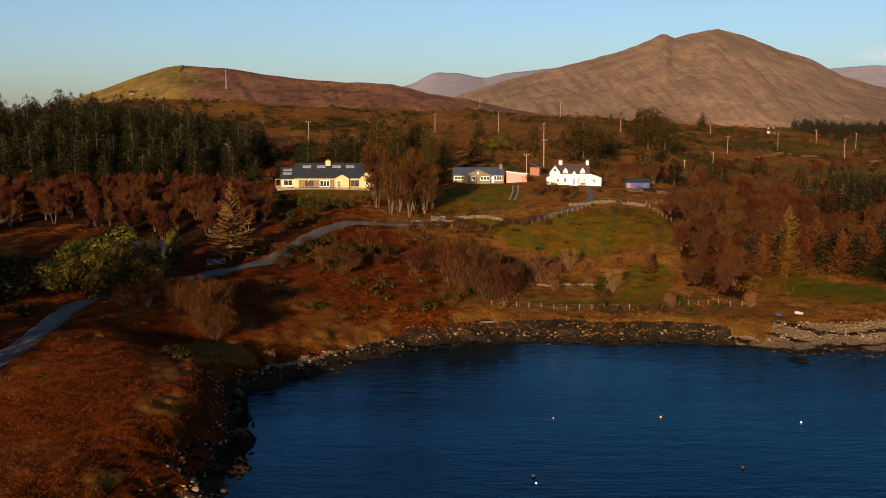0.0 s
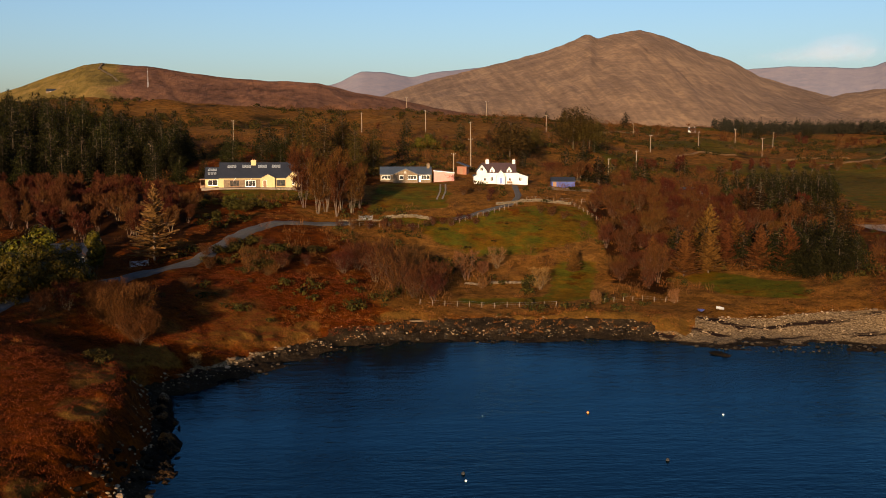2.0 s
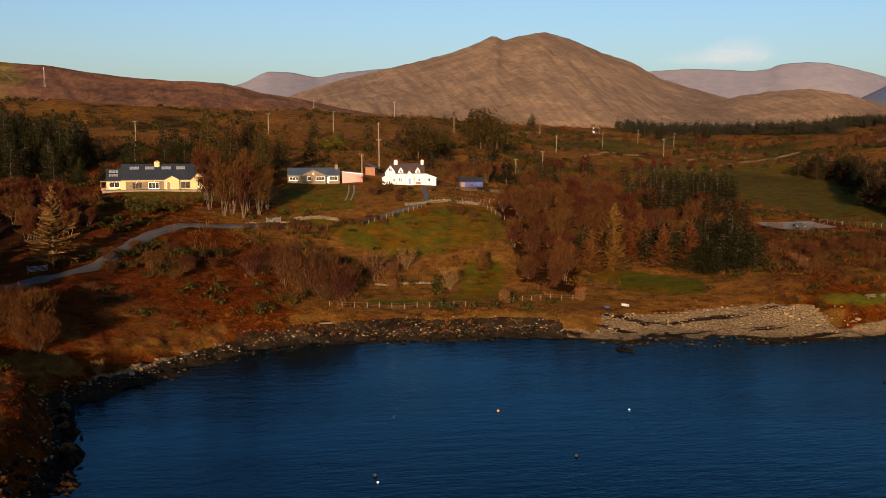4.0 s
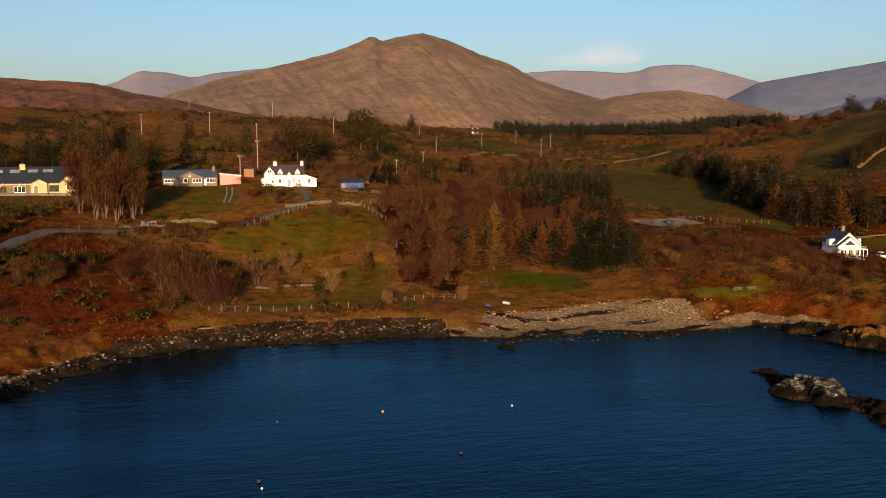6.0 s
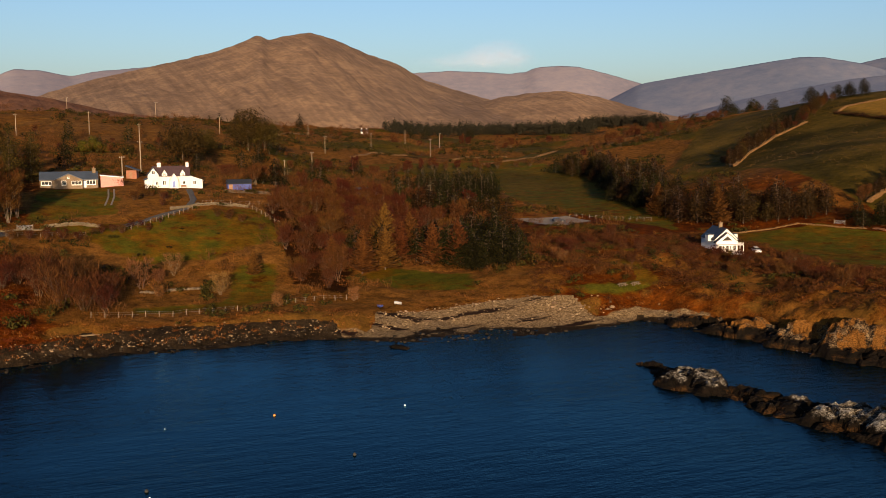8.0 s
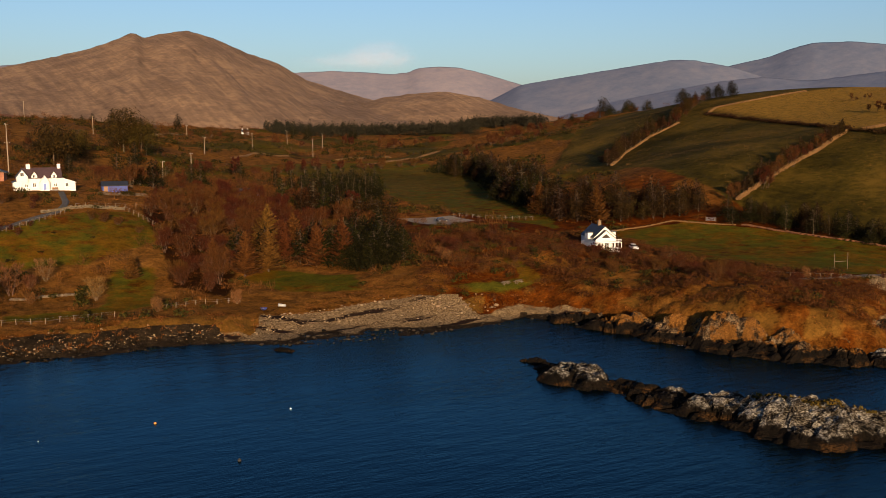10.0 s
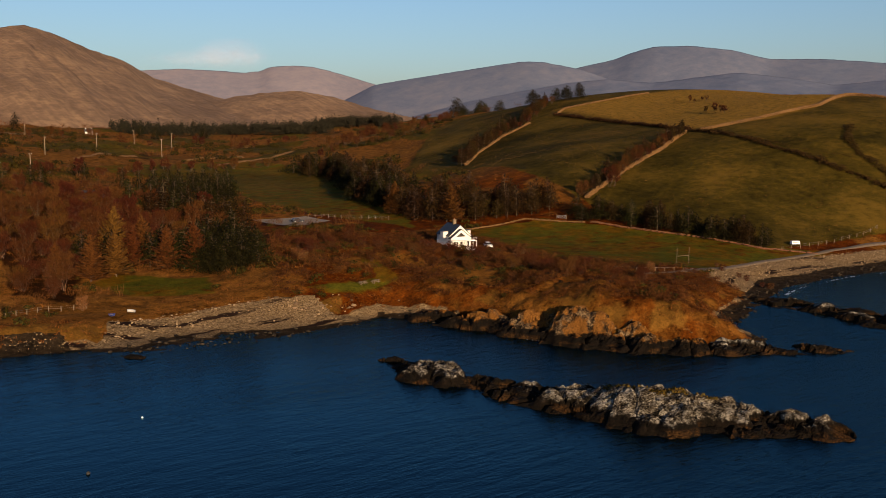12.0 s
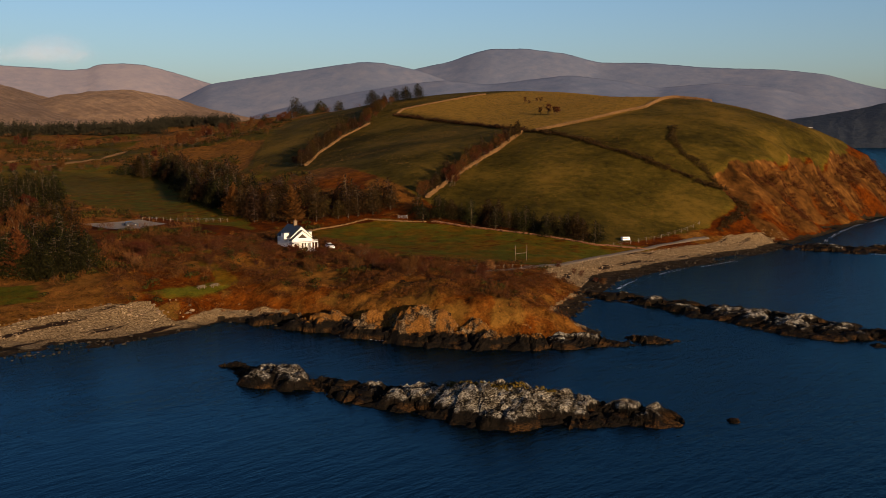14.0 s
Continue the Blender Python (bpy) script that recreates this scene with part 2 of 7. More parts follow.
def rock_material(name="sea_rock", pale=(0.285, 0.265, 0.225), mid=(0.115, 0.102, 0.082), low=(0.038, 0.03, 0.02), weed_line=2.0, turf=None):
    """Sea rock: pale lichen and bare stone above, brown and black weed near the water."""
    m, tree, bsdf = shader(name, 0.9, 0, 0.04)
    n1, n2 = noise_node(tree, 1.6, 6, 0.7), noise_node(tree, 0.35, 5, 0.7, (1, 1, 2.2))
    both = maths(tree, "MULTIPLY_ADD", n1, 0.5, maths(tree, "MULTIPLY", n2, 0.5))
    # near-black at the low end puts crevice shade into the stone colour
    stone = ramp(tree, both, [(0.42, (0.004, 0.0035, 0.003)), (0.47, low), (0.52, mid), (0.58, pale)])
    if turf:
        blades = ramp(tree, n2, [(0.35, tuple(0.25 * c for c in turf)), (0.65, turf)])
        stone = mix(tree, step_between(tree, noise_node(tree, 3.6, 5, 0.65, (1, 1, 0.5)), 0.44, 0.52), stone, blades)
    high = tree.nodes.new("ShaderNodeSeparateXYZ")
    tree.links.new(tree.nodes.new("ShaderNodeTexCoord").outputs["Object"], high.inputs[0])
    line = maths(tree, "MULTIPLY_ADD", n1, 2.6, maths(tree, "SUBTRACT", high.outputs["Z"], weed_line))
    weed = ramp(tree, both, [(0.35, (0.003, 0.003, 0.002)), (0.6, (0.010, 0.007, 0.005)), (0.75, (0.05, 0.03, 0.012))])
    rusty = ramp(tree, n2, [(0.4, (0.010, 0.006, 0.003)), (0.62, (0.06, 0.03, 0.011))])
    weed = mix(tree, maths(tree, "MULTIPLY", step_between(tree, noise_node(tree, 5, 4, 0.6), 0.5, 0.58), maths(tree, "SUBTRACT", 1.0, step_between(tree, high.outputs["Z"], 0.5, 1.1))), weed, rusty)
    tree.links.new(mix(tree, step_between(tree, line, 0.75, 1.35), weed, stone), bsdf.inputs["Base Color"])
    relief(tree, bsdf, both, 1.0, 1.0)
    return m


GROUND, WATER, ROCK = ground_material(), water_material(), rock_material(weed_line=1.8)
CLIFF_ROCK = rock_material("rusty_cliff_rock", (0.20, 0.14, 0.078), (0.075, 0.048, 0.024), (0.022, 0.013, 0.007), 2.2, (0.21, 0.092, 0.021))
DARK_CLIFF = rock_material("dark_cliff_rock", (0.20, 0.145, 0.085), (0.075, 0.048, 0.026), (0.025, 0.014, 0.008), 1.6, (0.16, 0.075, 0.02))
MOUNTAIN = mountain_material("heather_mountain", (0.085, 0.066, 0.050), (0.150, 0.116, 0.084), (0.245, 0.187, 0.122), 13, 5, (1.0, 0.035, 0.05))
# distance haze painted into both ranges; the blue one has shade painted in too
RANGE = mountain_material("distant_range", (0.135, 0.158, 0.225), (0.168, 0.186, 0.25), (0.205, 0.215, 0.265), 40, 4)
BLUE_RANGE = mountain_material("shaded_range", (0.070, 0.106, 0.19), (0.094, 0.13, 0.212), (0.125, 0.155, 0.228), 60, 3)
WEST_HILL = hill_material()
# bluish cast of the far shore is distance haze painted into its colour
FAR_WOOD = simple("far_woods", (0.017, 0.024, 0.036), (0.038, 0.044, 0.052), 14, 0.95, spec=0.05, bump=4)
# ---- lie of the land: x, y of the waterline, height and breadth of the bank behind it ----
COAST_WEST = [(-900, -700, 6, 20), (-260, -160, 6, 20), (-70, 20, 7, 16), (-34, 70, 7, 12), (-24, 104, 6, 10), (-25, 122, 7, 8), (-29, 138, 7, 7),
              (-30, 148, 4, 10), (-22, 156, 3, 12), (-14, 167, 3, 13), (-5, 178, 3, 14), (9, 184, 3, 15), (27, 182, 3, 16), (44, 184, 3.5, 13)]
COAST_BEACH = [(52, 182, 4, 9), (58, 178, 3, 19), (66, 173, 2.4, 27), (78, 170, 2.6, 30), (92, 170, 2.6, 28), (104, 171, 2.8, 21), (119, 174, 3.5, 13), (124, 166, 4.5, 12)]
COAST_HEAD = [(128, 156, 5, 10), (130, 144, 6, 9), (132, 133, 6.5, 9), (136, 122, 6.5, 9), (141, 114, 6, 9), (149, 107, 4.5, 10), (159, 105, 2.0, 9), (164, 111, 2.5, 8),
              (170, 122, 2.5, 10), (182, 128, 2.5, 14), (197, 134, 2.5, 16), (223, 145, 3, 21), (251, 147, 3, 21), (284, 144, 3, 20), (312, 144, 3, 19),
              (345, 149, 8, 22), (382, 154, 17, 24), (423, 160, 20, 24), (498, 165, 19, 24), (560, 170, 15, 26), (612, 215, 12, 28), (650, 310, 7, 30), (740, 470, 5, 30)]
COAST_FAR = [(1100, 800, 5, 60), (1700, 1100, 5, 60), (3400, 1700, 5, 60)]
COAST = np.array(COAST_WEST + COAST_BEACH + COAST_HEAD + COAST_FAR, float)


def shore(x, y):
    """Signed distance to the waterline (land positive) and the height and breadth of the nearest bank."""
    best = np.full(x.shape, 1e9)
    bank, broad, total = np.zeros(x.shape), np.zeros(x.shape), np.zeros(x.shape)
    inside = np.zeros(x.shape, bool)
    ring = np.vstack([COAST, [(3400, 5200, 5, 60), (-5200, 5200, 5, 60), (-5200, -700, 5, 60)]])
    for a, b in zip(ring, np.roll(ring, -1, axis=0)):
        ex, ey = b[0] - a[0], b[1] - a[1]
        k = np.clip(((x - a[0]) * ex + (y - a[1]) * ey) / (ex * ex + ey * ey), 0, 1)
        d = np.hypot(x - a[0] - k * ex, y - a[1] - k * ey)
        best = np.minimum(best, d)
        share = np.hypot(ex, ey) / (d + 1.5) ** 4
        bank += share * (a[2] + k * (b[2] - a[2]))
        broad += share * (a[3] + k * (b[3] - a[3]))
        total += share
        if ey != 0:
            crosses = (a[1] > y) != (b[1] > y)
            inside ^= crosses & (x < a[0] + (y - a[1]) / ey * ex)
    return np.where(inside, best, -best), bank / total, broad / total


def ease(v):
    v = np.clip(v, 0, 1)
    return v * v * (3 - 2 * v)
# rises and hollows of the land: x, y, spread and height
HILLS_SHORE = [(-39, 129, 26, 4.0), (-72, 165, 26, 5.1), (-33, 177, 26, 0.6), (8, 180, 26, 1.3), (48, 173, 26, 2.1), (86, 158, 26, -7.0),
    (119, 135, 26, 3.3), (147, 105, 26, 2.8), (-94, 199, 30, 1.0), (-60, 212, 30, -0.1), (-24, 219, 30, 6.9), (12, 220, 30, -5.6),
    (48, 215, 30, -0.1), (82, 204, 30, -1.7), (115, 188, 30, 5.9), (144, 166, 30, -2.2), (169, 140, 30, 3.1), (-121, 247, 38, 3.6),
    (-85, 262, 38, 0.6), (-48, 271, 38, 8.1), (-10, 275, 38, 0.4), (29, 273, 38, 4.1), (67, 267, 38, 7.1), (103, 255, 38, -8.5)]
HILLS_NEAR = [(137, 238, 38, 6.2), (169, 217, 38, -0.4), (198, 191, 38, 0.5), (222, 162, 38, 0.9), (243, 129, 38, -1.9), (-151, 305, 46, 4.8),
    (-110, 322, 46, -1.2), (-67, 333, 46, 1.9), (-24, 339, 46, 7.9), (20, 339, 46, -2.0), (64, 334, 46, 10.7), (107, 323, 46, 0.5),
    (148, 306, 46, -2.0), (186, 285, 46, 2.6), (221, 258, 46, -1.8), (253, 228, 46, -6.1), (280, 193, 46, 8.3), (303, 155, 46, -9.0),
    (-186, 377, 58, 8.8), (-136, 397, 58, 8.2), (-83, 412, 58, 7.1), (-29, 419, 58, 3.7), (25, 419, 58, 8.8), (79, 412, 58, 0.5)]
HILLS_MIDDLE = [(132, 399, 58, -3.4), (182, 378, 58, 9.8), (230, 352, 58, -12.1), (273, 319, 58, 12.1), (312, 281, 58, 5.8), (346, 238, 58, -0.7),
    (374, 192, 58, 13.3), (395, 142, 58, -14.4), (-234, 487, 85, 11.0), (-158, 516, 85, 9.9), (-78, 534, 85, -4.4), (3, 540, 85, 11.2),
    (84, 533, 85, 11.7), (164, 515, 85, -4.6), (240, 484, 85, 2.5), (310, 442, 85, -13.6), (373, 391, 85, 23.2), (427, 330, 85, -20.8),
    (472, 262, 85, 42.7), (506, 188, 85, -12.4), (-299, 633, 110, 5.1), (-191, 673, 110, 28.9), (-78, 696, 110, 2.4), (38, 699, 110, 22.7)]
HILLS_FAR = [(152, 683, 110, 0), (262, 649, 110, 9.6), (365, 597, 110, -8.7), (458, 529, 110, 22.8), (539, 447, 110, 22.1), (605, 352, 110, 26.3),
    (655, 248, 110, -12.5), (-406, 859, 140, 4.8), (-259, 914, 140, 30.7), (-105, 944, 140, 3.9), (51, 949, 140, 13.2), (206, 927, 140, 18.6),
    (356, 881, 140, -4.6), (496, 810, 140, 5.8), (622, 718, 140, 20.2), (732, 606, 140, 14.0), (821, 478, 140, 24.5), (-563, 1172, 180, -19.0),
    (8, 1300, 180, 3.4), (203, 1284, 180, 13), (395, 1239, 180, 14), (577, 1165, 180, 2)]
HILLS_LAST = [(746, 1065, 180, 16), (898, 940, 180, 23), (1029, 794, 180, 12.0), (-764, 1956, 480, 20.3), (484, 2043, 480, -10.7),
    (1071, 1806, 480, 20.1), (1561, 1405, 480, 18.9), (1908, 876, 480, 4.5)]
HILLS = HILLS_SHORE + HILLS_NEAR + HILLS_MIDDLE + HILLS_FAR + HILLS_LAST


def ground(x, y):
    """Height of the smooth ground at x, y."""
    x, y = np.asarray(x, float), np.asarray(y, float)
    sd, bank, broad = shore(x, y)
    z = 0.012 * np.clip(sd, 0, 1500)
    for hx, hy, spread, high in HILLS:
        z = z + high * np.exp(-((x - hx) ** 2 + (y - hy) ** 2) / (2 * spread * spread))
    land = bank * ease(sd / broad) + z * ease(sd / (28 + 1.8 * np.clip(bank - 9, 0, 20)))
    return np.where(sd > 0, land, np.maximum(-8, 0.18 * sd)), sd


# ---- mesh building ----
class Shape:
    """Vertices and faces gathered for one mesh."""

    def __init__(self):
        self.v, self.f = [], []

    def add(self, points, faces):
        n = len(self.v)
        self.v.extend(points)
        self.f.extend(tuple(n + i for i in f) for f in faces)
        return self

    def box(self, x0, x1, y0, y1, z0, z1, chamfer=0.0):
        c = chamfer
        if c <= 0:
            p = [(x, y, z) for z in (z0, z1) for x, y in ((x0, y0), (x1, y0), (x1, y1), (x0, y1))]
            return self.add(p, [(3, 2, 1, 0), (4, 5, 6, 7), (0, 1, 5, 4), (1, 2, 6, 5), (2, 3, 7, 6), (3, 0, 4, 7)])
        ring = [(x0 + c, y0), (x1 - c, y0), (x1, y0 + c), (x1, y1 - c), (x1 - c, y1), (x0 + c, y1), (x0, y1 - c), (x0, y0 + c)]
        inner = [(x0 + c, y0 + c), (x1 - c, y0 + c), (x1 - c, y0 + c), (x1 - c, y1 - c), (x1 - c, y1 - c), (x0 + c, y1 - c), (x0 + c, y1 - c), (x0 + c, y0 + c)]
        p = [(x, y, z0) for x, y in ring] + [(x, y, z1 - c) for x, y in ring] + [(x, y, z1) for x, y in inner]
        f = [tuple(range(7, -1, -1)), (16, 17, 19, 21)]
        for i in range(8):
            j = (i + 1) % 8
            f += [(i, j, 8 + j, 8 + i), (8 + i, 8 + j, 16 + j, 16 + i)]
        return self.add(p, f)

    def prism(self, outline, y0, y1):
        """An outline of x, z pulled along y."""
        n = len(outline)
        p = [(x, y0, z) for x, z in outline] + [(x, y1, z) for x, z in outline]
        f = [tuple(range(n)), tuple(range(2 * n - 1, n - 1, -1))] + [(i, i + n, (i + 1) % n + n, (i + 1) % n) for i in range(n)]
        return self.add(p, f)

    def prism_x(self, outline, x0, x1):
        """An outline of y, z pulled along x."""
        n = len(outline)
        p = [(x0, y, z) for y, z in outline] + [(x1, y, z) for y, z in outline]
        f = [tuple(range(n - 1, -1, -1)), tuple(range(n, 2 * n))] + [(i, (i + 1) % n, (i + 1) % n + n, i + n) for i in range(n)]
        return self.add(p, f)

    def rod(self, a, b, ra, rb, sides=5, capped=True):
        a, b = Vector(a), Vector(b)
        d = (b - a)
        if d.length < 1e-6:
            return self
        u = d.orthogonal().normalized()
        w = d.normalized().cross(u)
        p = []
        for c, r in ((a, ra), (b, rb)):
            for i in range(sides):
                t = 2 * math.pi * i / sides
                p.append(tuple(c + (u * math.cos(t) + w * math.sin(t)) * r))
        f = [(i, (i + 1) % sides, (i + 1) % sides + sides, i + sides) for i in range(sides)]
        if capped:
            f += [tuple(range(sides - 1, -1, -1)), tuple(range(sides, 2 * sides))]
        return self.add(p, f)

    def tube(self, points, r, sides=3):
        """One unbroken tube along points."""
        p, n = [], len(points)
        for i, c in enumerate(points):
            d = Vector(points[min(i + 1, n - 1)]) - Vector(points[max(i - 1, 0)])
            u = d.orthogonal().normalized()
            w = d.normalized().cross(u)
            p += [tuple(Vector(c) + (u * math.cos(6.2832 * j / sides) + w * math.sin(6.2832 * j / sides)) * r) for j in range(sides)]
        return self.add(p, [(i * sides + j, i * sides + (j + 1) % sides, (i + 1) * sides + (j + 1) % sides, (i + 1) * sides + j) for i in range(n - 1) for j in range(sides)])

    def mesh(self, name, material, smooth=False):
        me = bpy.data.meshes.new(name)
        me.from_pydata(self.v, [], self.f)
        if smooth:
            me.polygons.foreach_set("use_smooth", np.ones(len(me.polygons), bool))
        me.materials.append(material)
        me.update()
        return me


def part(name, shape, material, parent, label="", smooth=False):
    """One mesh object under a thing or a part."""
    ob = new(name, shape if isinstance(shape, bpy.types.Mesh) else shape.mesh(name, material, smooth))
    ob.parent = parent
    if label:
        tagged(ob, label)
    return ob


def thing(name, label, category, m, group="", kind=""):
    """An empty at a thing's base, for its parts."""
    ob = new(name)
    ob.empty_display_size = 0.2
    ob.matrix_world = m
    return tagged(ob, label, category, group, kind)


def tri_mesh(name, tris, material):
    """A mesh of loose triangles: an n x 3 x 3 array."""
    tris = np.asarray(tris, float)
    n = len(tris)
    me = bpy.data.meshes.new(name)
    me.vertices.add(n * 3)
    me.vertices.foreach_set("co", tris.ravel())
    me.loops.add(n * 3)
    me.loops.foreach_set("vertex_index", np.arange(n * 3))
    me.polygons.add(n)
    me.polygons.foreach_set("loop_start", np.arange(n) * 3)
    me.update(calc_edges=True)
    me.materials.append(material)
    return me


# ---- what grows where, as outlines on the plan ----
LAWNS = [[(-46, 299), (-19, 301), (-14, 284), (-35, 277)],
         [(3, 317), (22, 319), (24, 296), (21, 277), (-1, 271)],
         [(1, 265), (9, 261), (17, 250), (24, 241), (41, 242), (61, 257), (67, 270), (64, 281), (52, 281), (40, 276), (23, 270), (10, 267)],
         [(46, 237), (55, 237), (48, 208), (38, 206), (17, 204), (19, 209), (37, 211)],
         [(73, 227), (83, 233), (98, 217), (92, 202), (77, 210)],
         [(194, 380), (228, 495), (286, 506), (289, 451), (240, 350), (213, 297), (195, 268), (188, 310)],
         [(140, 500), (209, 560), (290, 585), (290, 525), (231, 497)], [(300, 860), (390, 930), (410, 890), (330, 800)], [(300, 660), (345, 640), (400, 700), (340, 720)],
         [(205, 258), (240, 253), (262, 178), (275, 165), (230, 158), (211, 163), (192, 185)],
         [(109, 190), (112, 185.5), (122, 184), (130, 184), (131, 188), (122, 189), (112, 191)]]
GRASS_PATH = [(128, 186), (130, 191), (131, 199), (138, 210), (151, 231), (158, 250)]
DRY_FIELDS = [[(285, 330), (300, 420), (345, 470), (440, 560), (640, 560), (640, 330), (560, 215), (497, 191), (440, 184), (372, 183), (350, 173), (318, 169), (262, 174), (256, 200), (262, 250)]]
PLATEAU = [(429, 442), (494, 424), (580, 420), (640, 340), (600, 270), (475, 276), (420, 262), (392, 264), (366, 290), (407, 374)]
CLIFF_TOP = np.array([(338, 160), (346, 178), (356, 192), (371, 187), (408, 185), (439, 186), (476, 189), (499, 195), (560, 200), (640, 300)], float)
THICKET = [(60, 249), (63, 288), (95, 327), (140, 372), (156, 340), (142, 285), (118, 256), (105, 262), (80, 243), (70, 225), (64, 210), (55, 222)]
ALDER_WOOD = [(-118, 248), (-97, 256), (-60, 224), (-42, 228), (-44, 254), (-72, 306), (-150, 308)]
PLANTATION = [(-150, 312), (-86, 314), (-62, 335), (-64, 372), (-100, 420), (-170, 480), (-235, 480)]
SUMMIT = (350, 1190)
GOLDEN = [[(44, 186), (60, 183), (64, 190), (52, 196), (42, 193)], [(136, 132), (141, 120), (152, 112), (160, 113), (164, 122), (150, 128)]]


def within(ring, x, y):
    """1 inside an outline, 0 outside, softened over a couple of metres."""
    best, inside = np.full(x.shape, 1e9), np.zeros(x.shape, bool)
    pts = np.array(ring, float)
    for a, b in zip(pts, np.roll(pts, -1, axis=0)):
        e = b - a
        k = np.clip(((x - a[0]) * e[0] + (y - a[1]) * e[1]) / (e @ e), 0, 1)
        best = np.minimum(best, np.hypot(x - a[0] - k * e[0], y - a[1] - k * e[1]))
        if e[1] != 0:
            inside ^= ((a[1] > y) != (b[1] > y)) & (x < a[0] + (y - a[1]) / e[1] * e[0])
    return ease(0.5 + np.where(inside, best, -best) / 7.0)


def along(line, x, y):
    """Distance to a line on the plan."""
    best, pts = np.full(x.shape, 1e9), np.array(line, float)
    for a, b in zip(pts[:-1], pts[1:]):
        e = b - a
        k = np.clip(((x - a[0]) * e[0] + (y - a[1]) * e[1]) / (e @ e), 0, 1)
        best = np.minimum(best, np.hypot(x - a[0] - k * e[0], y - a[1] - k * e[1]))
    return best


def waves(x, y, size, seed=0.0):
    """Cheap smooth noise on the plan, about -1 to 1."""
    v = np.zeros_like(x)
    for k in range(5):
        a, s = 1.1 + 2.39 * k + seed, size * (1.0 - 0.13 * k)
        v += np.sin((x * np.cos(a) + y * np.sin(a)) / s * 2.2 + 1.7 * k + seed * 3 + 1.3 * np.sin((x * np.sin(a) - y * np.cos(a)) / s * 1.1 + k))
    return v / 3.0


def terrain(x, y):
    """Height with unevenness, and the distance to the waterline."""
    z, sd = ground(x, y)
    away = np.hypot(x, y)
    far = np.clip(away / 300, 0.6, 3)
    fine = 1 - ease((away - 220) / 150)
    tame = np.zeros_like(x)
    for ring in LAWNS + DRY_FIELDS:
        tame = np.maximum(tame, within(ring, x, y))
    rough = ease(sd / 8) * (1 - 0.97 * tame)
    z = z + rough * far * (0.35 * waves(x, y, 14) + fine * 0.22 * waves(x, y, 5, 2.0) + fine * 0.12 * waves(x, y, 2.2, 4.0) + ease((away - 350) / 150) * 0.9 * waves(x, y, 55, 1.0))
    ribs = (1 - ease((shore(x, y)[2] - 15) / 4)) * ease((sd + 1) / 3) * (1 - ease((sd - 9) / 6)) * (1 - tame)
    z = z + ribs * fine * (0.4 * waves(x, y, 4.5, 5.0) + 0.3 * waves(x, y, 1.7, 7.0))
    slump = ease((bank_of(x, y) - 8) / 8) * ease(sd / 6) * (1 - ease((sd - 26) / 22))
    z = z + slump * (2.4 * waves(x, y, 22, 3.0) + 1.6 * waves(x, y * 0.5, 9, 6.0) + 0.9 * waves(x, y * 0.6, 4.5, 2.0))
    knoll = np.exp(-(((x - 150) / 34) ** 2 + ((y - 205) / 52) ** 2) * 1.2) * (1 - tame) * ease((sd - 6) / 10)
    z = z + knoll * (1.3 * waves(x, y, 11, 2.5) + 0.5 * waves(x, y, 4.5, 1.5))
    head = np.exp(-(((x - 144) / 20) ** 2 + ((y - 138) / 32) ** 2) * 1.2) * ease((sd - 3) / 6)
    z = z + head * (0.9 * waves(x, y, 7.5, 1.5) + 0.55 * waves(x, y, 3.2, 6.5))
    below = cliff_drop(x, y, sd)
    z = z - 4.0 * ease(below / 4) * (1 - ease((below - 7) / 20)) * ease(sd / 8)
    return z, sd


def cliff_drop(x, y, sd):
    """How far a place lies below the broken edge of the eastern earth cliff."""
    edge = np.interp(x, CLIFF_TOP[:, 0], CLIFF_TOP[:, 1]) + 2.2 * waves(x, y * 0, 16, 1.0) + 1.2 * waves(x, y * 0, 5, 3.0)
    return np.where((x > 338) & (x < 640) & (sd > 0), np.maximum(edge - y, 0), 0)


def bank_of(x, y):
    return shore(x, y)[1]


def height(x, y):
    return float(terrain(np.array([float(x)]), np.array([float(y)]))[0][0])


def sheet(name, xs, ys, zs, material, closed=False):
    """A smooth mesh from a grid of places."""
    rows, cols = xs.shape
    me = bpy.data.meshes.new(name)
    idx = np.arange(rows * cols).reshape(rows, cols)
    if closed:
        nxt = np.roll(idx, -1, axis=0)
        q = np.stack([idx[:, :-1], nxt[:, :-1], nxt[:, 1:], idx[:, 1:]], -1).reshape(-1, 4)
    else:
        q = np.stack([idx[:-1, :-1], idx[1:, :-1], idx[1:, 1:], idx[:-1, 1:]], -1).reshape(-1, 4)
    me.vertices.add(rows * cols)
    me.vertices.foreach_set("co", np.stack([xs, ys, zs], -1).ravel())
    me.loops.add(q.size)
    me.loops.foreach_set("vertex_index", q.ravel())
    me.polygons.add(len(q))
    me.polygons.foreach_set("loop_start", np.arange(len(q)) * 4)
    me.polygons.foreach_set("use_smooth", np.ones(len(q), bool))
    me.update(calc_edges=True)
    me.validate()
    me.materials.append(material)
    return new(name, me)


def add_value(ob, name, values):
    ob.data.attributes.new(name, "FLOAT", "POINT").data.foreach_set("value", np.asarray(values, np.float32).ravel())


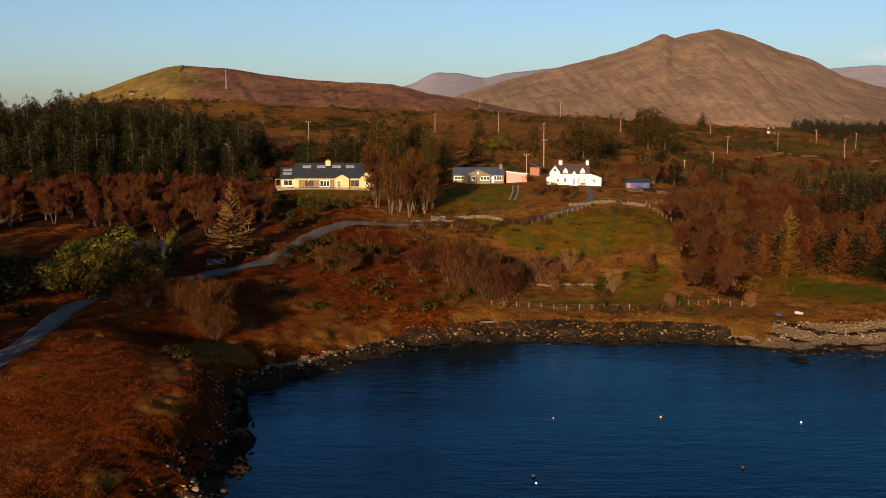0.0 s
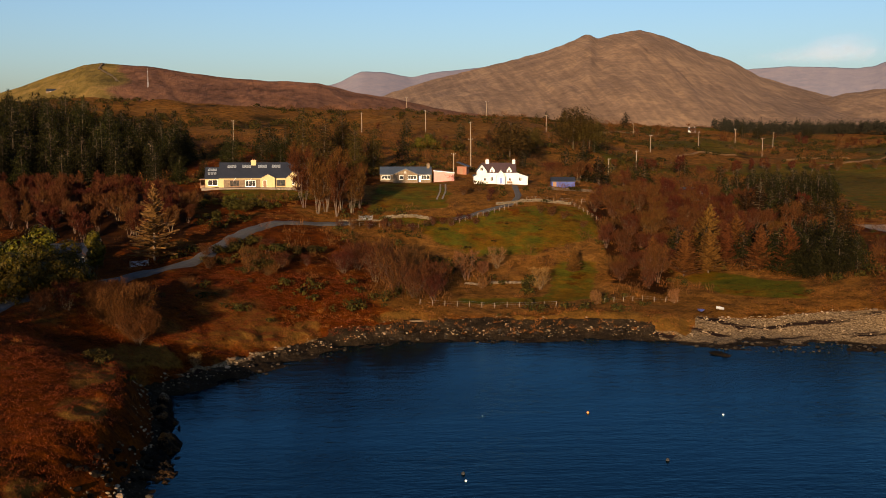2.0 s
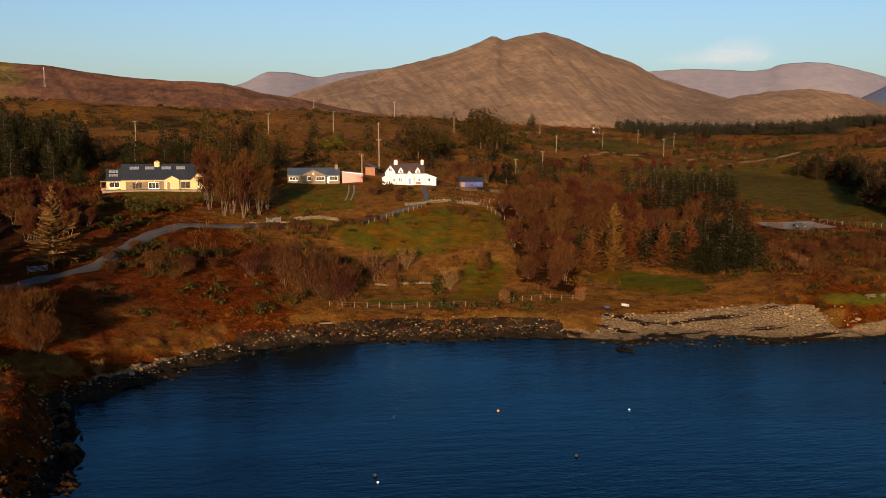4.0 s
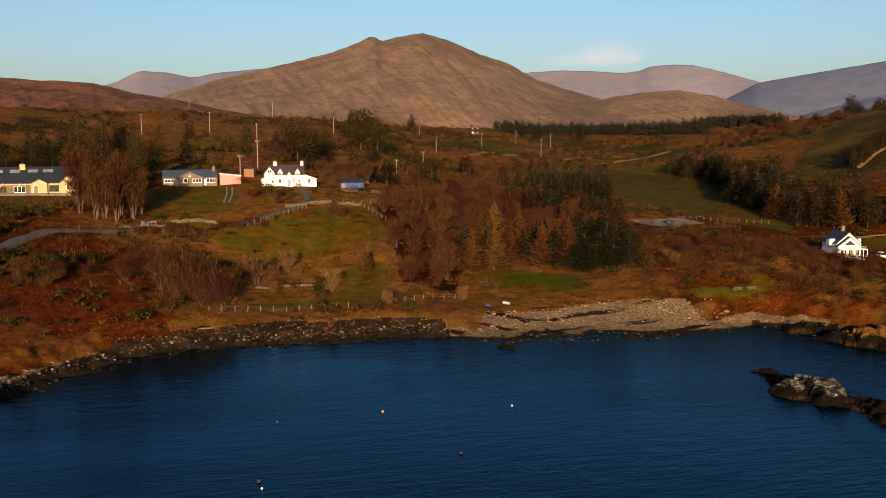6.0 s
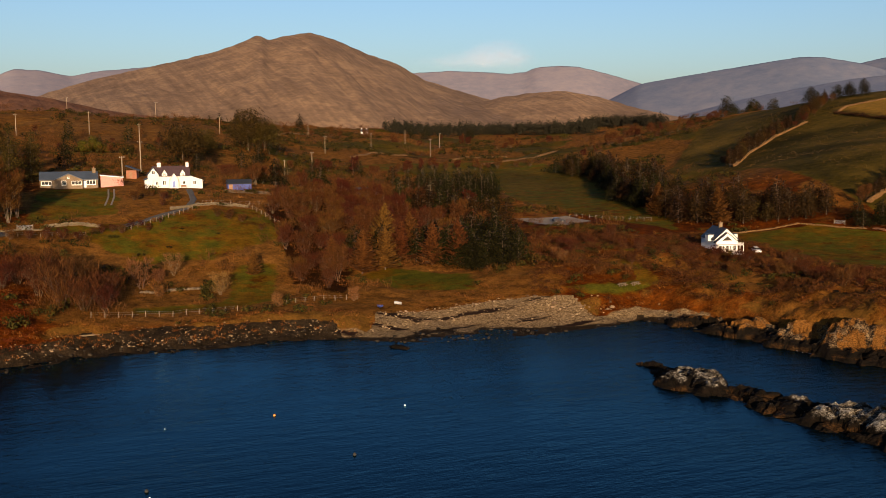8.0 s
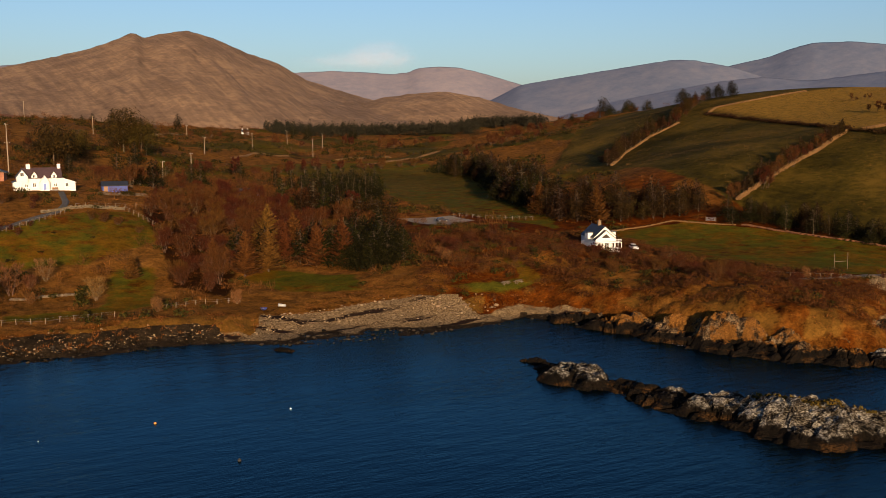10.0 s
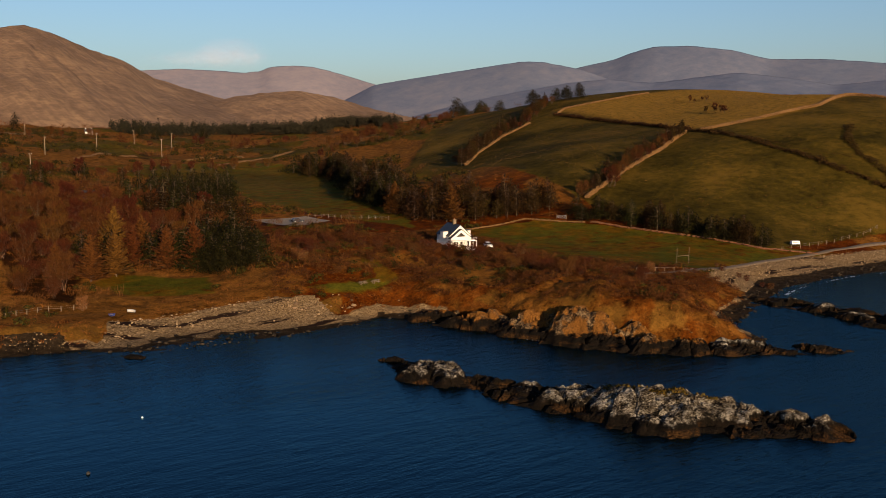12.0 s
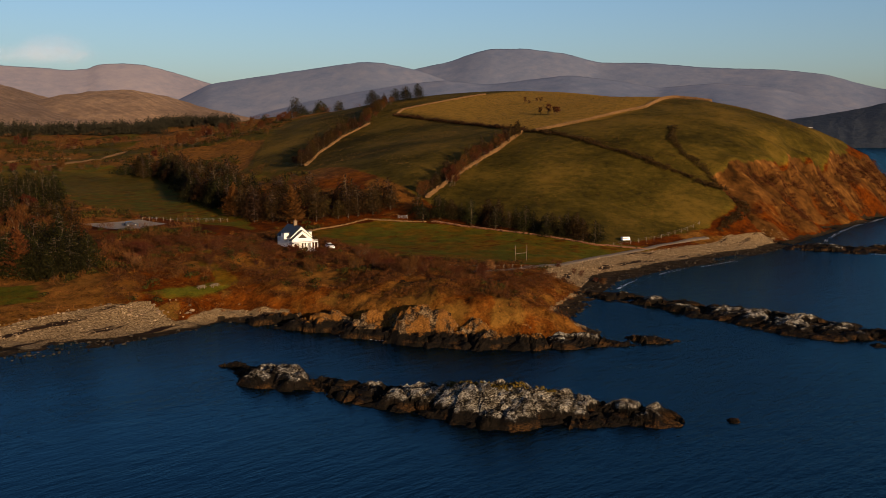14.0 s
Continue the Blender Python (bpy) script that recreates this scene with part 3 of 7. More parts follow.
# the ground: one sheet round the hovering place, finer over the bay's shores
turns = np.concatenate([np.arange(-30, 74, 0.2), np.arange(74, 330, 4.0)])
reach = np.concatenate([np.geomspace(30, 100, 24)[:-1], np.geomspace(100, 480, 300)[:-1], np.geomspace(480, 5000, 160)])
az, rr = np.meshgrid(np.radians(turns), reach, indexing="ij")
gx, gy = rr * np.sin(az), rr * np.cos(az)
gz, gsd = terrain(gx, gy)
land = sheet("ground", gx, gy, gz, GROUND, closed=True)
tagged(land, "rust-coloured bracken, rough moor and green fields above a shingle shore", "ground", kind="structure")
grass = np.zeros_like(gx)
for ring in LAWNS + DRY_FIELDS:
    grass = np.maximum(grass, within(ring, gx, gy))
valley = ease((waves(gx, gy, 55, 3.0) - 0.02) / 0.25) * ease((rr - 420) / 120) * ease((np.degrees(az) - 8) / 6) * (1 - ease((np.degrees(az) - 45) / 6))
summit = 1 - ease((np.hypot((gx + SUMMIT[0]) / 1.6, gy - SUMMIT[1]) - 60) / 60)
grass = np.maximum(grass, 0.75 * summit)
grass = np.maximum(grass, 1 - ease((along(GRASS_PATH, gx, gy) - 1.0) / 1.6))
add_value(land, "grass", np.maximum(grass, valley))
dry = np.zeros_like(gx)
for ring in DRY_FIELDS:
    dry = np.maximum(dry, within(ring, gx, gy))
add_value(land, "dry", np.maximum(dry, 0.7 * valley))
add_value(land, "pale", 0.85 * within(PLATEAU, gx, gy))
add_value(land, "moor", (0.55 + 0.75 * ease((rr - 480) / 120) * ease((40 - gx) / 60)) * np.maximum(ease((rr - 330) / 130), np.maximum(1.1 * ease((gx + 12) / 25) * ease((gy - 185) / 15) * ease((125 - gx) / 20), 0.55 * ease((gx - 112) / 12) * ease((270 - gy) / 20) * ease((240 - gx) / 20))) * (1 - ease((gx - 300) / 30) * ease((235 - gy) / 20)) - 0.5 * ease((gx - 320) / 20) * ease((225 - gy) / 15))
add_value(land, "shore_way", gsd)
gold = np.zeros_like(gx)
for ring in GOLDEN:
    gold = np.maximum(gold, within(ring, gx, gy))
gold = np.maximum(gold, 0.8 * ease((gsd - 5) / 3) * (1 - ease((gsd - 10) / 4)) * (rr < 320) * ease(0.6 + waves(gx, gy, 9, 1.0)))
add_value(land, "gold", gold * (gx < 330) * np.where(gx > 112, ease(0.65 + 0.6 * waves(gx, gy, 7, 4.0)), 1))
bank_broad = shore(gx, gy)[2]
stony = (gz < 4.2) * (1 - ease((gsd - np.where(bank_broad > 18, bank_broad * 0.8, 4.0)) / 3)) * (gx < 345)
add_value(land, "stone", stony * np.where(gx < -5, ease((gy - 150) / 10), 1) * (1 - ease((gx - 120) / 5) * ease((168 - gy) / 6) * ease((162 - gx) / 6)))
add_value(land, "wet", 1 - ease((gz - np.where(gx < 55, np.where(gx > -8, 2.3, 1.2), np.where(gx < 118, -0.1, 0.5))) / 0.5))
bare = cliff_drop(gx, gy, gsd)
scar = ease(bare / 2.0) * (0.62 + 0.5 * (1 - ease((bare - 6) / 8)) + 0.35 * waves(gx, gy * 0.4, 11, 2.0))
add_value(land, "earth", np.clip(scar, 0, 1) * (gz > 1.2))
shaded_litter = np.zeros_like(gx)
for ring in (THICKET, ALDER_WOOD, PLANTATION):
    shaded_litter = np.maximum(shaded_litter, within(ring, gx, gy))
add_value(land, "shaded_litter", shaded_litter)

# the sea reaches the horizon
sx = np.linspace(-4800, 4800, 25)
sea_x, sea_y = np.meshgrid(sx, sx, indexing="ij")
sea = sheet("water", sea_x, sea_y, np.zeros_like(sea_x), WATER)
tagged(sea, "dark blue rippled sea water in a small bay", "sea", kind="structure")


# ---- mountains behind the valley: skyline as bearing and rise per mille ----
def mountain(name, label, skyline, foot, ridge, back, material, craggy, seed, grain=1.0, soft=0):
    sky_az, sky_up = np.array(skyline, float).T
    if soft:
        fine_az = np.arange(sky_az[0], sky_az[-1], 0.1)
        bell = np.hanning(soft)
        padded = np.pad(np.interp(fine_az, sky_az, sky_up), soft // 2, mode="edge")
        sky_az, sky_up = fine_az, np.convolve(padded, bell / bell.sum(), "same")[soft // 2:soft // 2 + len(fine_az)] + 0.1 * waves(fine_az * 60, fine_az * 0, 30, seed)
    a = np.radians(np.arange(sky_az[0], sky_az[-1], 0.12 if grain == 1 else 0.22))
    r = np.concatenate([np.linspace(foot, ridge, 90), np.linspace(ridge, back, 16)[1:]])
    aa, rg = np.meshgrid(a, r, indexing="ij")
    x, y = rg * np.sin(aa), rg * np.cos(aa)
    top = np.interp(np.degrees(aa), sky_az, sky_up) * 0.001 * ridge + EYE
    k = np.clip((rg - foot) / (ridge - foot), 0, 1)
    fall = np.clip((rg - ridge) / (back - ridge), 0, 1)
    rise = k ** 0.85 * (1 - fall * 0.9)
    bent = aa * ridge + 0.12 * rg + 30 * waves(aa * ridge, rg, 260, seed)
    gully = 0.7 * waves(aa * ridge, rg * 0.5, 230 * grain, seed) + 0.55 * np.abs(waves(bent, rg * 0.06, 60 * grain, seed + 2)) + 0.3 * np.abs(waves(bent, rg * 0.1, 26 * grain, seed + 4))
    z = top * rise + craggy * (gully - 0.4) * np.sin(np.pi * np.clip(k, 0, 1) ** 0.9) + craggy * 0.10 * waves(aa * ridge, rg, 22, seed + 1) * k - 12 * (1 - k)
    return tagged(sheet(name, x, y, z, material), label, "mountain", kind="structure")


mountain("backdrop_mountain", "rust-brown heather mountain with long gullies and a notched summit",
         [(-3, 8), (0, 28), (1.2, 36), (3.6, 49), (6.4, 61), (7.9, 67), (10.1, 77), (11.6, 87), (12.2, 92), (12.5, 92), (12.9, 88), (13.7, 92), (15.2, 96), (16.5, 90), (18.5, 75),
          (20.1, 66), (21.7, 50), (23.3, 41), (24.9, 33), (26.8, 24), (28.7, 16), (31, 8), (34, 2)], 1750, 2900, 3500, MOUNTAIN, 9, 0.0)
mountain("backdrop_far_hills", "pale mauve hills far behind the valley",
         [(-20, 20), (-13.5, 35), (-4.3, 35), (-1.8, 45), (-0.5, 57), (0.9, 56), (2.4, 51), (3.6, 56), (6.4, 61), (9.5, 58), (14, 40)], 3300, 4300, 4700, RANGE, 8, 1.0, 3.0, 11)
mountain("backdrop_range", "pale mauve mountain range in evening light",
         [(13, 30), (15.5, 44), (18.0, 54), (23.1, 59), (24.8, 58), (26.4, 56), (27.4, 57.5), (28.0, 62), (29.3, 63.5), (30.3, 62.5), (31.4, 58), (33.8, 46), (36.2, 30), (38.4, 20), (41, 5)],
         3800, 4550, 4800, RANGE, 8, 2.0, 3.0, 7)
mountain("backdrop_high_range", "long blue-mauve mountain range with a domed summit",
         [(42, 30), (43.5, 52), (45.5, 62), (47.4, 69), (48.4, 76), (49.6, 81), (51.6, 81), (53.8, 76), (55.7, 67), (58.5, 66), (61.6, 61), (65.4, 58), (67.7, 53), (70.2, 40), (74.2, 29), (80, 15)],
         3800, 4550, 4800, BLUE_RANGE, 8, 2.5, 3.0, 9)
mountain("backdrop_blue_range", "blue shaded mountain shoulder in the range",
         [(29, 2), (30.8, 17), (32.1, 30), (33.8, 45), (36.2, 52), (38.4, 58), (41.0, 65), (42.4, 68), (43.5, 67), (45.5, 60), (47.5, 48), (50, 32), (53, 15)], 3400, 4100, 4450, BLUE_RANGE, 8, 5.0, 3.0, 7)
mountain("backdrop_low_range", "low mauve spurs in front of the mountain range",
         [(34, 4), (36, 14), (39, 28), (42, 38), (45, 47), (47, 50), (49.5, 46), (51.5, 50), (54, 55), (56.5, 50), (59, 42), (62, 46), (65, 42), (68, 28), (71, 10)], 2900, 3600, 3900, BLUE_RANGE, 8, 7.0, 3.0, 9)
mountain("backdrop_foothill", "low brown rocky hill at the head of the valley",
         [(21, 4), (22.2, 12), (24.1, 24), (26.0, 33), (27.6, 37), (29.6, 39), (31.5, 33), (33.4, 23), (35.4, 15), (38, 5)], 2100, 2700, 3000, MOUNTAIN, 9, 3.0)
WEST = [(-27, 4), (-23, 14), (-20, 30), (-18.5, 39), (-17, 49.5), (-15.5, 59), (-14.6, 61.5), (-12.3, 59.5), (-9.7, 53), (-7.2, 48), (-4.6, 46.5), (-2.9, 45), (-2.1, 42), (-0.8, 36), (1.5, 30),
        (3.7, 21), (7, 13), (10, 6), (13, -2)]
mountain("backdrop_west_hill", "brown heather hill with a green grassy shoulder", WEST, 820, 1300, 1700, WEST_HILL, 5, 6.0)


def on_west_hill(bearing, away):
    """A place on the western hill."""
    top, k = (np.interp(bearing, *np.array(WEST).T) * 1.3 + EYE), (away - 820) / 480
    return away * math.sin(radians(bearing)), away * math.cos(radians(bearing)), float(top * k ** 0.85 - 12 * (1 - k))
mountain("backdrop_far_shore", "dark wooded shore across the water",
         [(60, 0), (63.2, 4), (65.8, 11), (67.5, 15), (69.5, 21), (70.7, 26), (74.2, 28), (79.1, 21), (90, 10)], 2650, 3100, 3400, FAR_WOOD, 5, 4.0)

# lanes and yards on the plan
ROAD = [(-57, 100), (-56, 122), (-56, 134), (-59, 152), (-58, 168), (-52, 187), (-42, 201), (-36, 209), (-34, 222), (-30, 236), (-25, 247), (-15, 255), (-4, 259)]
LANE = [(22, 266), (27, 269), (34, 275), (41, 282), (44, 292), (45, 308)]
DRIVE = [(8, 264), (15, 272), (20, 287), (22, 300), (23, 314)]
SHORE_TRACK = [(183, 161), (197, 160), (212, 161), (243, 165), (283, 166), (310, 165)]
CAR_PARK = [(160, 318), (180, 314), (181, 298), (162, 294)]


# a small pale cloud bank behind the mountains
CLOUD, ct, cb = shader("cloud", 1.0, 0, 0.0)
cb.inputs["Base Color"].default_value = (0.40, 0.36, 0.44, 1)
puff = noise_node(ct, 120, 8, 0.72, (1, 1, 1.8))
flat = ct.nodes.new("ShaderNodeAttribute")
flat.attribute_name = "body"
shown = step_between(ct, maths(ct, "MULTIPLY", maths(ct, "ADD", puff, 0.1), flat.outputs["Fac"]), 0.2, 0.95)
clear = ct.nodes.new("ShaderNodeBsdfTransparent")
blend = ct.nodes.new("ShaderNodeMixShader")
ct.links.new(maths(ct, "MULTIPLY", shown, 0.24), blend.inputs["Fac"])
ct.links.new(clear.outputs[0], blend.inputs[1])
ct.links.new(cb.outputs[0], blend.inputs[2])
ct.links.new(blend.outputs[0], ct.nodes["Material Output"].inputs["Surface"])
ca, cz = np.meshgrid(np.linspace(19.5, 37, 90), np.linspace(180, 560, 40), indexing="ij")
cloud = sheet("backdrop_cloud", 4850 * np.sin(np.radians(ca)), 4850 * np.cos(np.radians(ca)), cz, CLOUD)
core = 0.8 * np.exp(-((ca - 25.9) / 1.9) ** 2 - ((cz - 425) / 70) ** 2) + 0.85 * np.exp(-((ca - 24.4) / 4.0) ** 2 - ((cz - 372) / 48) ** 2)
add_value(cloud, "body", core)
tagged(cloud, "small pale pink evening cloud above the mountains", "cloud", kind="structure")


# ---- plants ----
BARK = simple("grey_bark", (0.03, 0.02, 0.014), (0.10, 0.068, 0.043), 0.25, 0.9, bump=0.03, vary=0.2)
PALE_BARK = simple("pale_bark", (0.055, 0.036, 0.023), (0.16, 0.11, 0.068), 0.3, 0.85, bump=0.02, vary=0.15)
STEM_BARK = simple("tall_stem_bark", (0.045, 0.032, 0.022), (0.14, 0.10, 0.068), 0.3, 0.9, bump=0.02, vary=0.15)
TWIG_RED = leafy("red_twigs", (0.02, 0.009, 0.005), (0.15, 0.060, 0.026))
TWIG_BROWN = leafy("brown_twigs", (0.020, 0.010, 0.004), (0.155, 0.068, 0.023))
TWIG_PALE = leafy("pale_twigs", (0.11, 0.065, 0.028), (0.32, 0.20, 0.085))
NEEDLE = leafy("dark_needles", (0.003, 0.005, 0.002), (0.030, 0.033, 0.007))
NEEDLE_BROWN = leafy("brown_needles", (0.04, 0.02, 0.008), (0.19, 0.094, 0.031))
NEEDLE_OLIVE = leafy("olive_needles", (0.008, 0.006, 0.003), (0.056, 0.036, 0.011))
LEAF = leafy("glossy_leaves", (0.016, 0.022, 0.003), (0.13, 0.125, 0.014), rough=0.5)
CYPRESS = leafy("cypress_sprays", (0.012, 0.012, 0.004), (0.092, 0.07, 0.018))
GORSE = leafy("gorse_leaves", (0.010, 0.014, 0.004), (0.075, 0.068, 0.014))
FERN = leafy("dead_bracken", (0.07, 0.022, 0.007), (0.27, 0.086, 0.02), 0.1)
HEATH = leafy("heath_tufts", (0.05, 0.025, 0.009), (0.36, 0.175, 0.046), 0.1)
VALLEY_TWIG = leafy("valley_twigs", (0.03, 0.016, 0.007), (0.22, 0.105, 0.036), 0.1)
STRAW = leafy("dry_grass", (0.08, 0.036, 0.009), (0.38, 0.20, 0.045), 0.1)


def spray(rng, base, way, length, breadth, n=1):
    """n slender triangles from a point, along a way."""
    out = []
    for _ in range(n):
        w = (way + Vector((rng.gauss(0, 0.25), rng.gauss(0, 0.25), rng.gauss(0, 0.2)))).normalized()
        side = w.cross(Vector((rng.gauss(0, 1), rng.gauss(0, 1), rng.gauss(0, 1)))).normalized() * breadth
        out.append((tuple(base - side), tuple(base + side), tuple(base + w * length)))
    return out


def bare_tree(rng, high, spread, stems, twigs, twig_size=1.0, lean=0.0, clear=0.25):
    """Wood (trunks and limbs) and twigs of a leafless tree or bush, about high metres tall."""
    wood, fine = Shape(), []
    ends = []
    for s in range(stems):
        a = 2 * math.pi * (s + rng.random()) / stems
        out = spread * (0.16 if stems > 1 else 0.03)
        p = Vector((math.cos(a) * out * 0.25, math.sin(a) * out * 0.25, -0.3))
        top = Vector((math.cos(a) * out * 2.2 + lean * high, math.sin(a) * out * 2.2, high * rng.uniform(0.62, 0.8)))
        r = 0.010 * high / math.sqrt(stems) + 0.02
        last = p
        for k in range(1, 6):
            q = p.lerp(top, k / 5) + Vector((rng.gauss(0, 1), rng.gauss(0, 1), 0)) * 0.025 * high * (k / 5)
            wood.rod(last, q, r * (1.15 - k / 6), r * (1.0 - k / 6), 5, False)
            if k / 5 > clear:
                for _ in range(2 if stems > 2 else 4):
                    b = rng.uniform(0, 2 * math.pi)
                    ln = spread * rng.uniform(0.25, 0.55) * (1.15 - 0.6 * k / 5)
                    e = q + Vector((math.cos(b) * ln, math.sin(b) * ln, ln * rng.uniform(0.35, 1.0)))
                    wood.rod(q, e, r * 0.36, r * 0.10, 3, False)
                    ends += [(q, e)]
            last = q
        ends += [(last, last + Vector((0, 0, high * 0.16)))] * 2
    for _ in range(twigs):
        q, e = rng.choice(ends)
        k = rng.uniform(0.25, 1.05)
        p = q.lerp(e, k) + Vector((rng.gauss(0, 1), rng.gauss(0, 1), rng.gauss(0, 0.8))) * spread * 0.06
        way = ((e - q).normalized() * 0.5 + Vector((rng.gauss(0, 0.5), rng.gauss(0, 0.5), 0.75))).normalized()
        fine += spray(rng, p, way, rng.uniform(0.55, 1.35) * twig_size, rng.uniform(0.025, 0.06) * twig_size)
    return wood, fine


def conifer(rng, high, spread, tiers, per, first=0.12, droop=-0.25, gaps=0.1, one_sided=0.0, top_heavy=0.0, dense=3.2):
    """Trunk and needle sprays of a spruce, larch or wind-blown pine."""
    wood, fine = Shape(), []
    wood.rod((0, 0, -0.4), (0, 0, high * 0.55), 0.017 * high, 0.010 * high, 6, False)
    wood.rod((0, 0, high * 0.55), (0, 0, high * 0.97), 0.010 * high, 0.02, 5, False)
    for t in range(tiers):
        k = t / (tiers - 1)
        z = high * (first + (0.96 - first) * k)
        env = (1 - k) ** 0.8 * (1 - top_heavy) + top_heavy * math.sin(math.pi * min(1, 0.25 + 0.75 * k)) + 0.04
        for b in range(per):
            if rng.random() < gaps:
                continue
            a = 2 * math.pi * (b + rng.random()) / per + t
            ln = spread * env * rng.uniform(0.65, 1.15) * (1 + one_sided * math.cos(a))
            way = Vector((math.cos(a), math.sin(a), droop + 0.5 * k + rng.gauss(0, 0.1))).normalized()
            base = Vector((0, 0, z + rng.gauss(0, 0.02) * high))
            tip = base + way * ln
            wood.rod(base, base.lerp(tip, 0.8), 0.03 + 0.004 * high * (1 - k), 0.02, 3, False)
            side = way.cross(Vector((0, 0, 1))).normalized()
            n = max(4, int(ln * dense))
            for i in range(n):
                u = (i + 0.6) / n
                p = base.lerp(tip, u)
                w = ln * 0.36 * (1.15 - u) + 0.35
                for sgn in (-1, 1):
                    d = (side * sgn * rng.uniform(0.6, 1.1) + way * 0.75 + Vector((0, 0, rng.uniform(-0.25, 0.3)))).normalized()
                    up = Vector((rng.gauss(0, 0.3), rng.gauss(0, 0.3), 1)) * 0.17
                    m = way * (ln / n) * 0.8
                    fine.append((tuple(p - m - up), tuple(p + m + up * 0.5), tuple(p + d * w)))
            fine += spray(rng, tip - way * 0.2, way, 0.5, 0.12, 2)
    fine += spray(rng, Vector((0, 0, high * 0.9)), Vector((0, 0, 1)), high * 0.12, 0.12, 4)
    return wood, fine


def pine(rng, high, spread, leaves, first=0.1, taper=0.75, lean=0.0, leaf=0.34):
    """Trunk and a dense, uneven needle crown; lean: how far the wind has pushed the top, for its height."""
    wood, clumps = Shape(), []
    last = Vector((0, 0, -0.4))
    for i in range(1, 6):
        k = i / 5
        q = Vector((lean * high * k * k, 0, high * 0.94 * k))
        wood.rod(last, q, 0.016 * high * (1.2 - k), 0.016 * high * (1.05 - k) + 0.02, 6, False)
        last = q
    n = int(16 + high * 2.2)
    for i in range(n):
        k = first + (0.97 - first) * (i / (n - 1)) ** 0.9
        env = spread * max(0.06, (1 - k) / (1 - first)) ** taper * rng.uniform(0.55, 1.15)
        a = rng.uniform(0, 2 * math.pi)
        c = Vector((lean * high * k * k, 0, high * k))
        e = c + Vector((math.cos(a), math.sin(a), rng.uniform(-0.15, 0.3))) * env * 0.62
        wood.rod(c, e, 0.05, 0.03, 3, False)
        clumps.append((e.x, e.y, e.z, 0.25 + env * 0.5))
        if k < 0.75:
            b = a + math.pi * rng.uniform(0.7, 1.3)
            clumps.append((c.x + math.cos(b) * env * 0.5, c.y + math.sin(b) * env * 0.5, c.z + rng.gauss(0, 0.2), 0.25 + env * 0.42))
    return wood, clumped(rng, clumps, leaves, leaf, 0.6, 0.34) + spray(rng, Vector((lean * high, 0, high * 0.9)), Vector((lean, 0, 1)), high * 0.12, 0.16, 6)


def clumped(rng, clumps, leaves, leaf, flat=0.8, slim=0.6):
    """Leaves in lumps: clumps are x, y, z, radius."""
    fine = []
    total = sum(c[3] ** 2 for c in clumps)
    for x, y, z, r in clumps:
        for _ in range(int(leaves * r * r / total)):
            d = Vector((rng.gauss(0, 1), rng.gauss(0, 1), rng.gauss(0, 1) * 0.9 + 0.15)).normalized()
            p = Vector((x, y, z)) + Vector((d.x, d.y, d.z * flat)) * r * rng.uniform(0.72, 1.08)
            t1 = d.cross(Vector((rng.gauss(0, 1), rng.gauss(0, 1), rng.gauss(0, 1)))).normalized()
            t2 = (d.cross(t1) + d * rng.gauss(0, 0.3)).normalized()
            s = leaf * rng.uniform(0.6, 1.3)
            fine.append((tuple(p - t1 * s * slim), tuple(p + t1 * s * slim), tuple(p + t2 * s * (1.9 - slim))))
    return fine


def stems(rng, count, out, high):
    """Short leaning stems inside a dense evergreen."""
    wood = Shape()
    for i in range(count):
        a = 6.283 * (i + rng.random() * 0.5) / count
        wood.rod((0.3 * math.cos(a), 0.3 * math.sin(a), -0.3), (out * math.cos(a), out * math.sin(a), high * rng.uniform(0.8, 1.1)), 0.16, 0.06, 5)
    return wood


def plant(name, label, category, wood, fine, bark, leaf, group="", crown="crown"):
    """A plant at the origin, to be copied to its places; wood may be missing."""
    ob = thing(name, label, category, Matrix.Identity(4), group)
    if wood:
        part("trunk", wood, bark, ob)
    me = tri_mesh(crown, fine, leaf)
    part(crown, me, leaf, ob)
    return ob


PLACED = []


def set_out(kinds, places, rng, low=0.85, high=1.15, sink=0.1):
    """Copies of plants at places on the ground: x, y and, if given, a size."""
    for place in places:
        x, y = place[:2]
        size = (place[2] if len(place) > 2 else 1.0) * rng.uniform(low, high)
        ob = kinds[rng.randrange(len(kinds))]
        c = copy_thing(ob, pose(x, y, height(x, y) - sink, rng.gauss(0, 1.5), rng.gauss(0, 1.5), rng.uniform(0, 360)))
        c.scale = (size, size, size * rng.uniform(0.92, 1.08))
        PLACED.append((x, y))


def fill(ring, step, rng, keep=1.0):
    """Uneven places inside an outline, about step metres apart."""
    pts = np.array(ring, float)
    lo, hi = pts.min(0), pts.max(0)
    xs, ys = np.meshgrid(np.arange(lo[0], hi[0], step), np.arange(lo[1], hi[1], step))
    xs = xs.ravel() + np.array([rng.uniform(-0.48, 0.48) * step for _ in range(xs.size)])
    ys = ys.ravel() + np.array([rng.uniform(-0.48, 0.48) * step for _ in range(ys.size)])
    ok = within(ring, xs, ys) > 0.5
    return [(round(float(x), 1), round(float(y), 1)) for x, y, k in zip(xs, ys, ok) if k and rng.random() < keep]


def row(line, step, rng, off=1.0):
    """Places along a line."""
    out = []
    for (ax, ay), (bx, by) in zip(line[:-1], line[1:]):
        n = max(1, int(math.hypot(bx - ax, by - ay) / step))
        out += [(ax + (bx - ax) * (i + rng.random() * 0.7) / n + rng.gauss(0, off), ay + (by - ay) * (i + rng.random() * 0.7) / n + rng.gauss(0, off)) for i in range(n)]
    return out


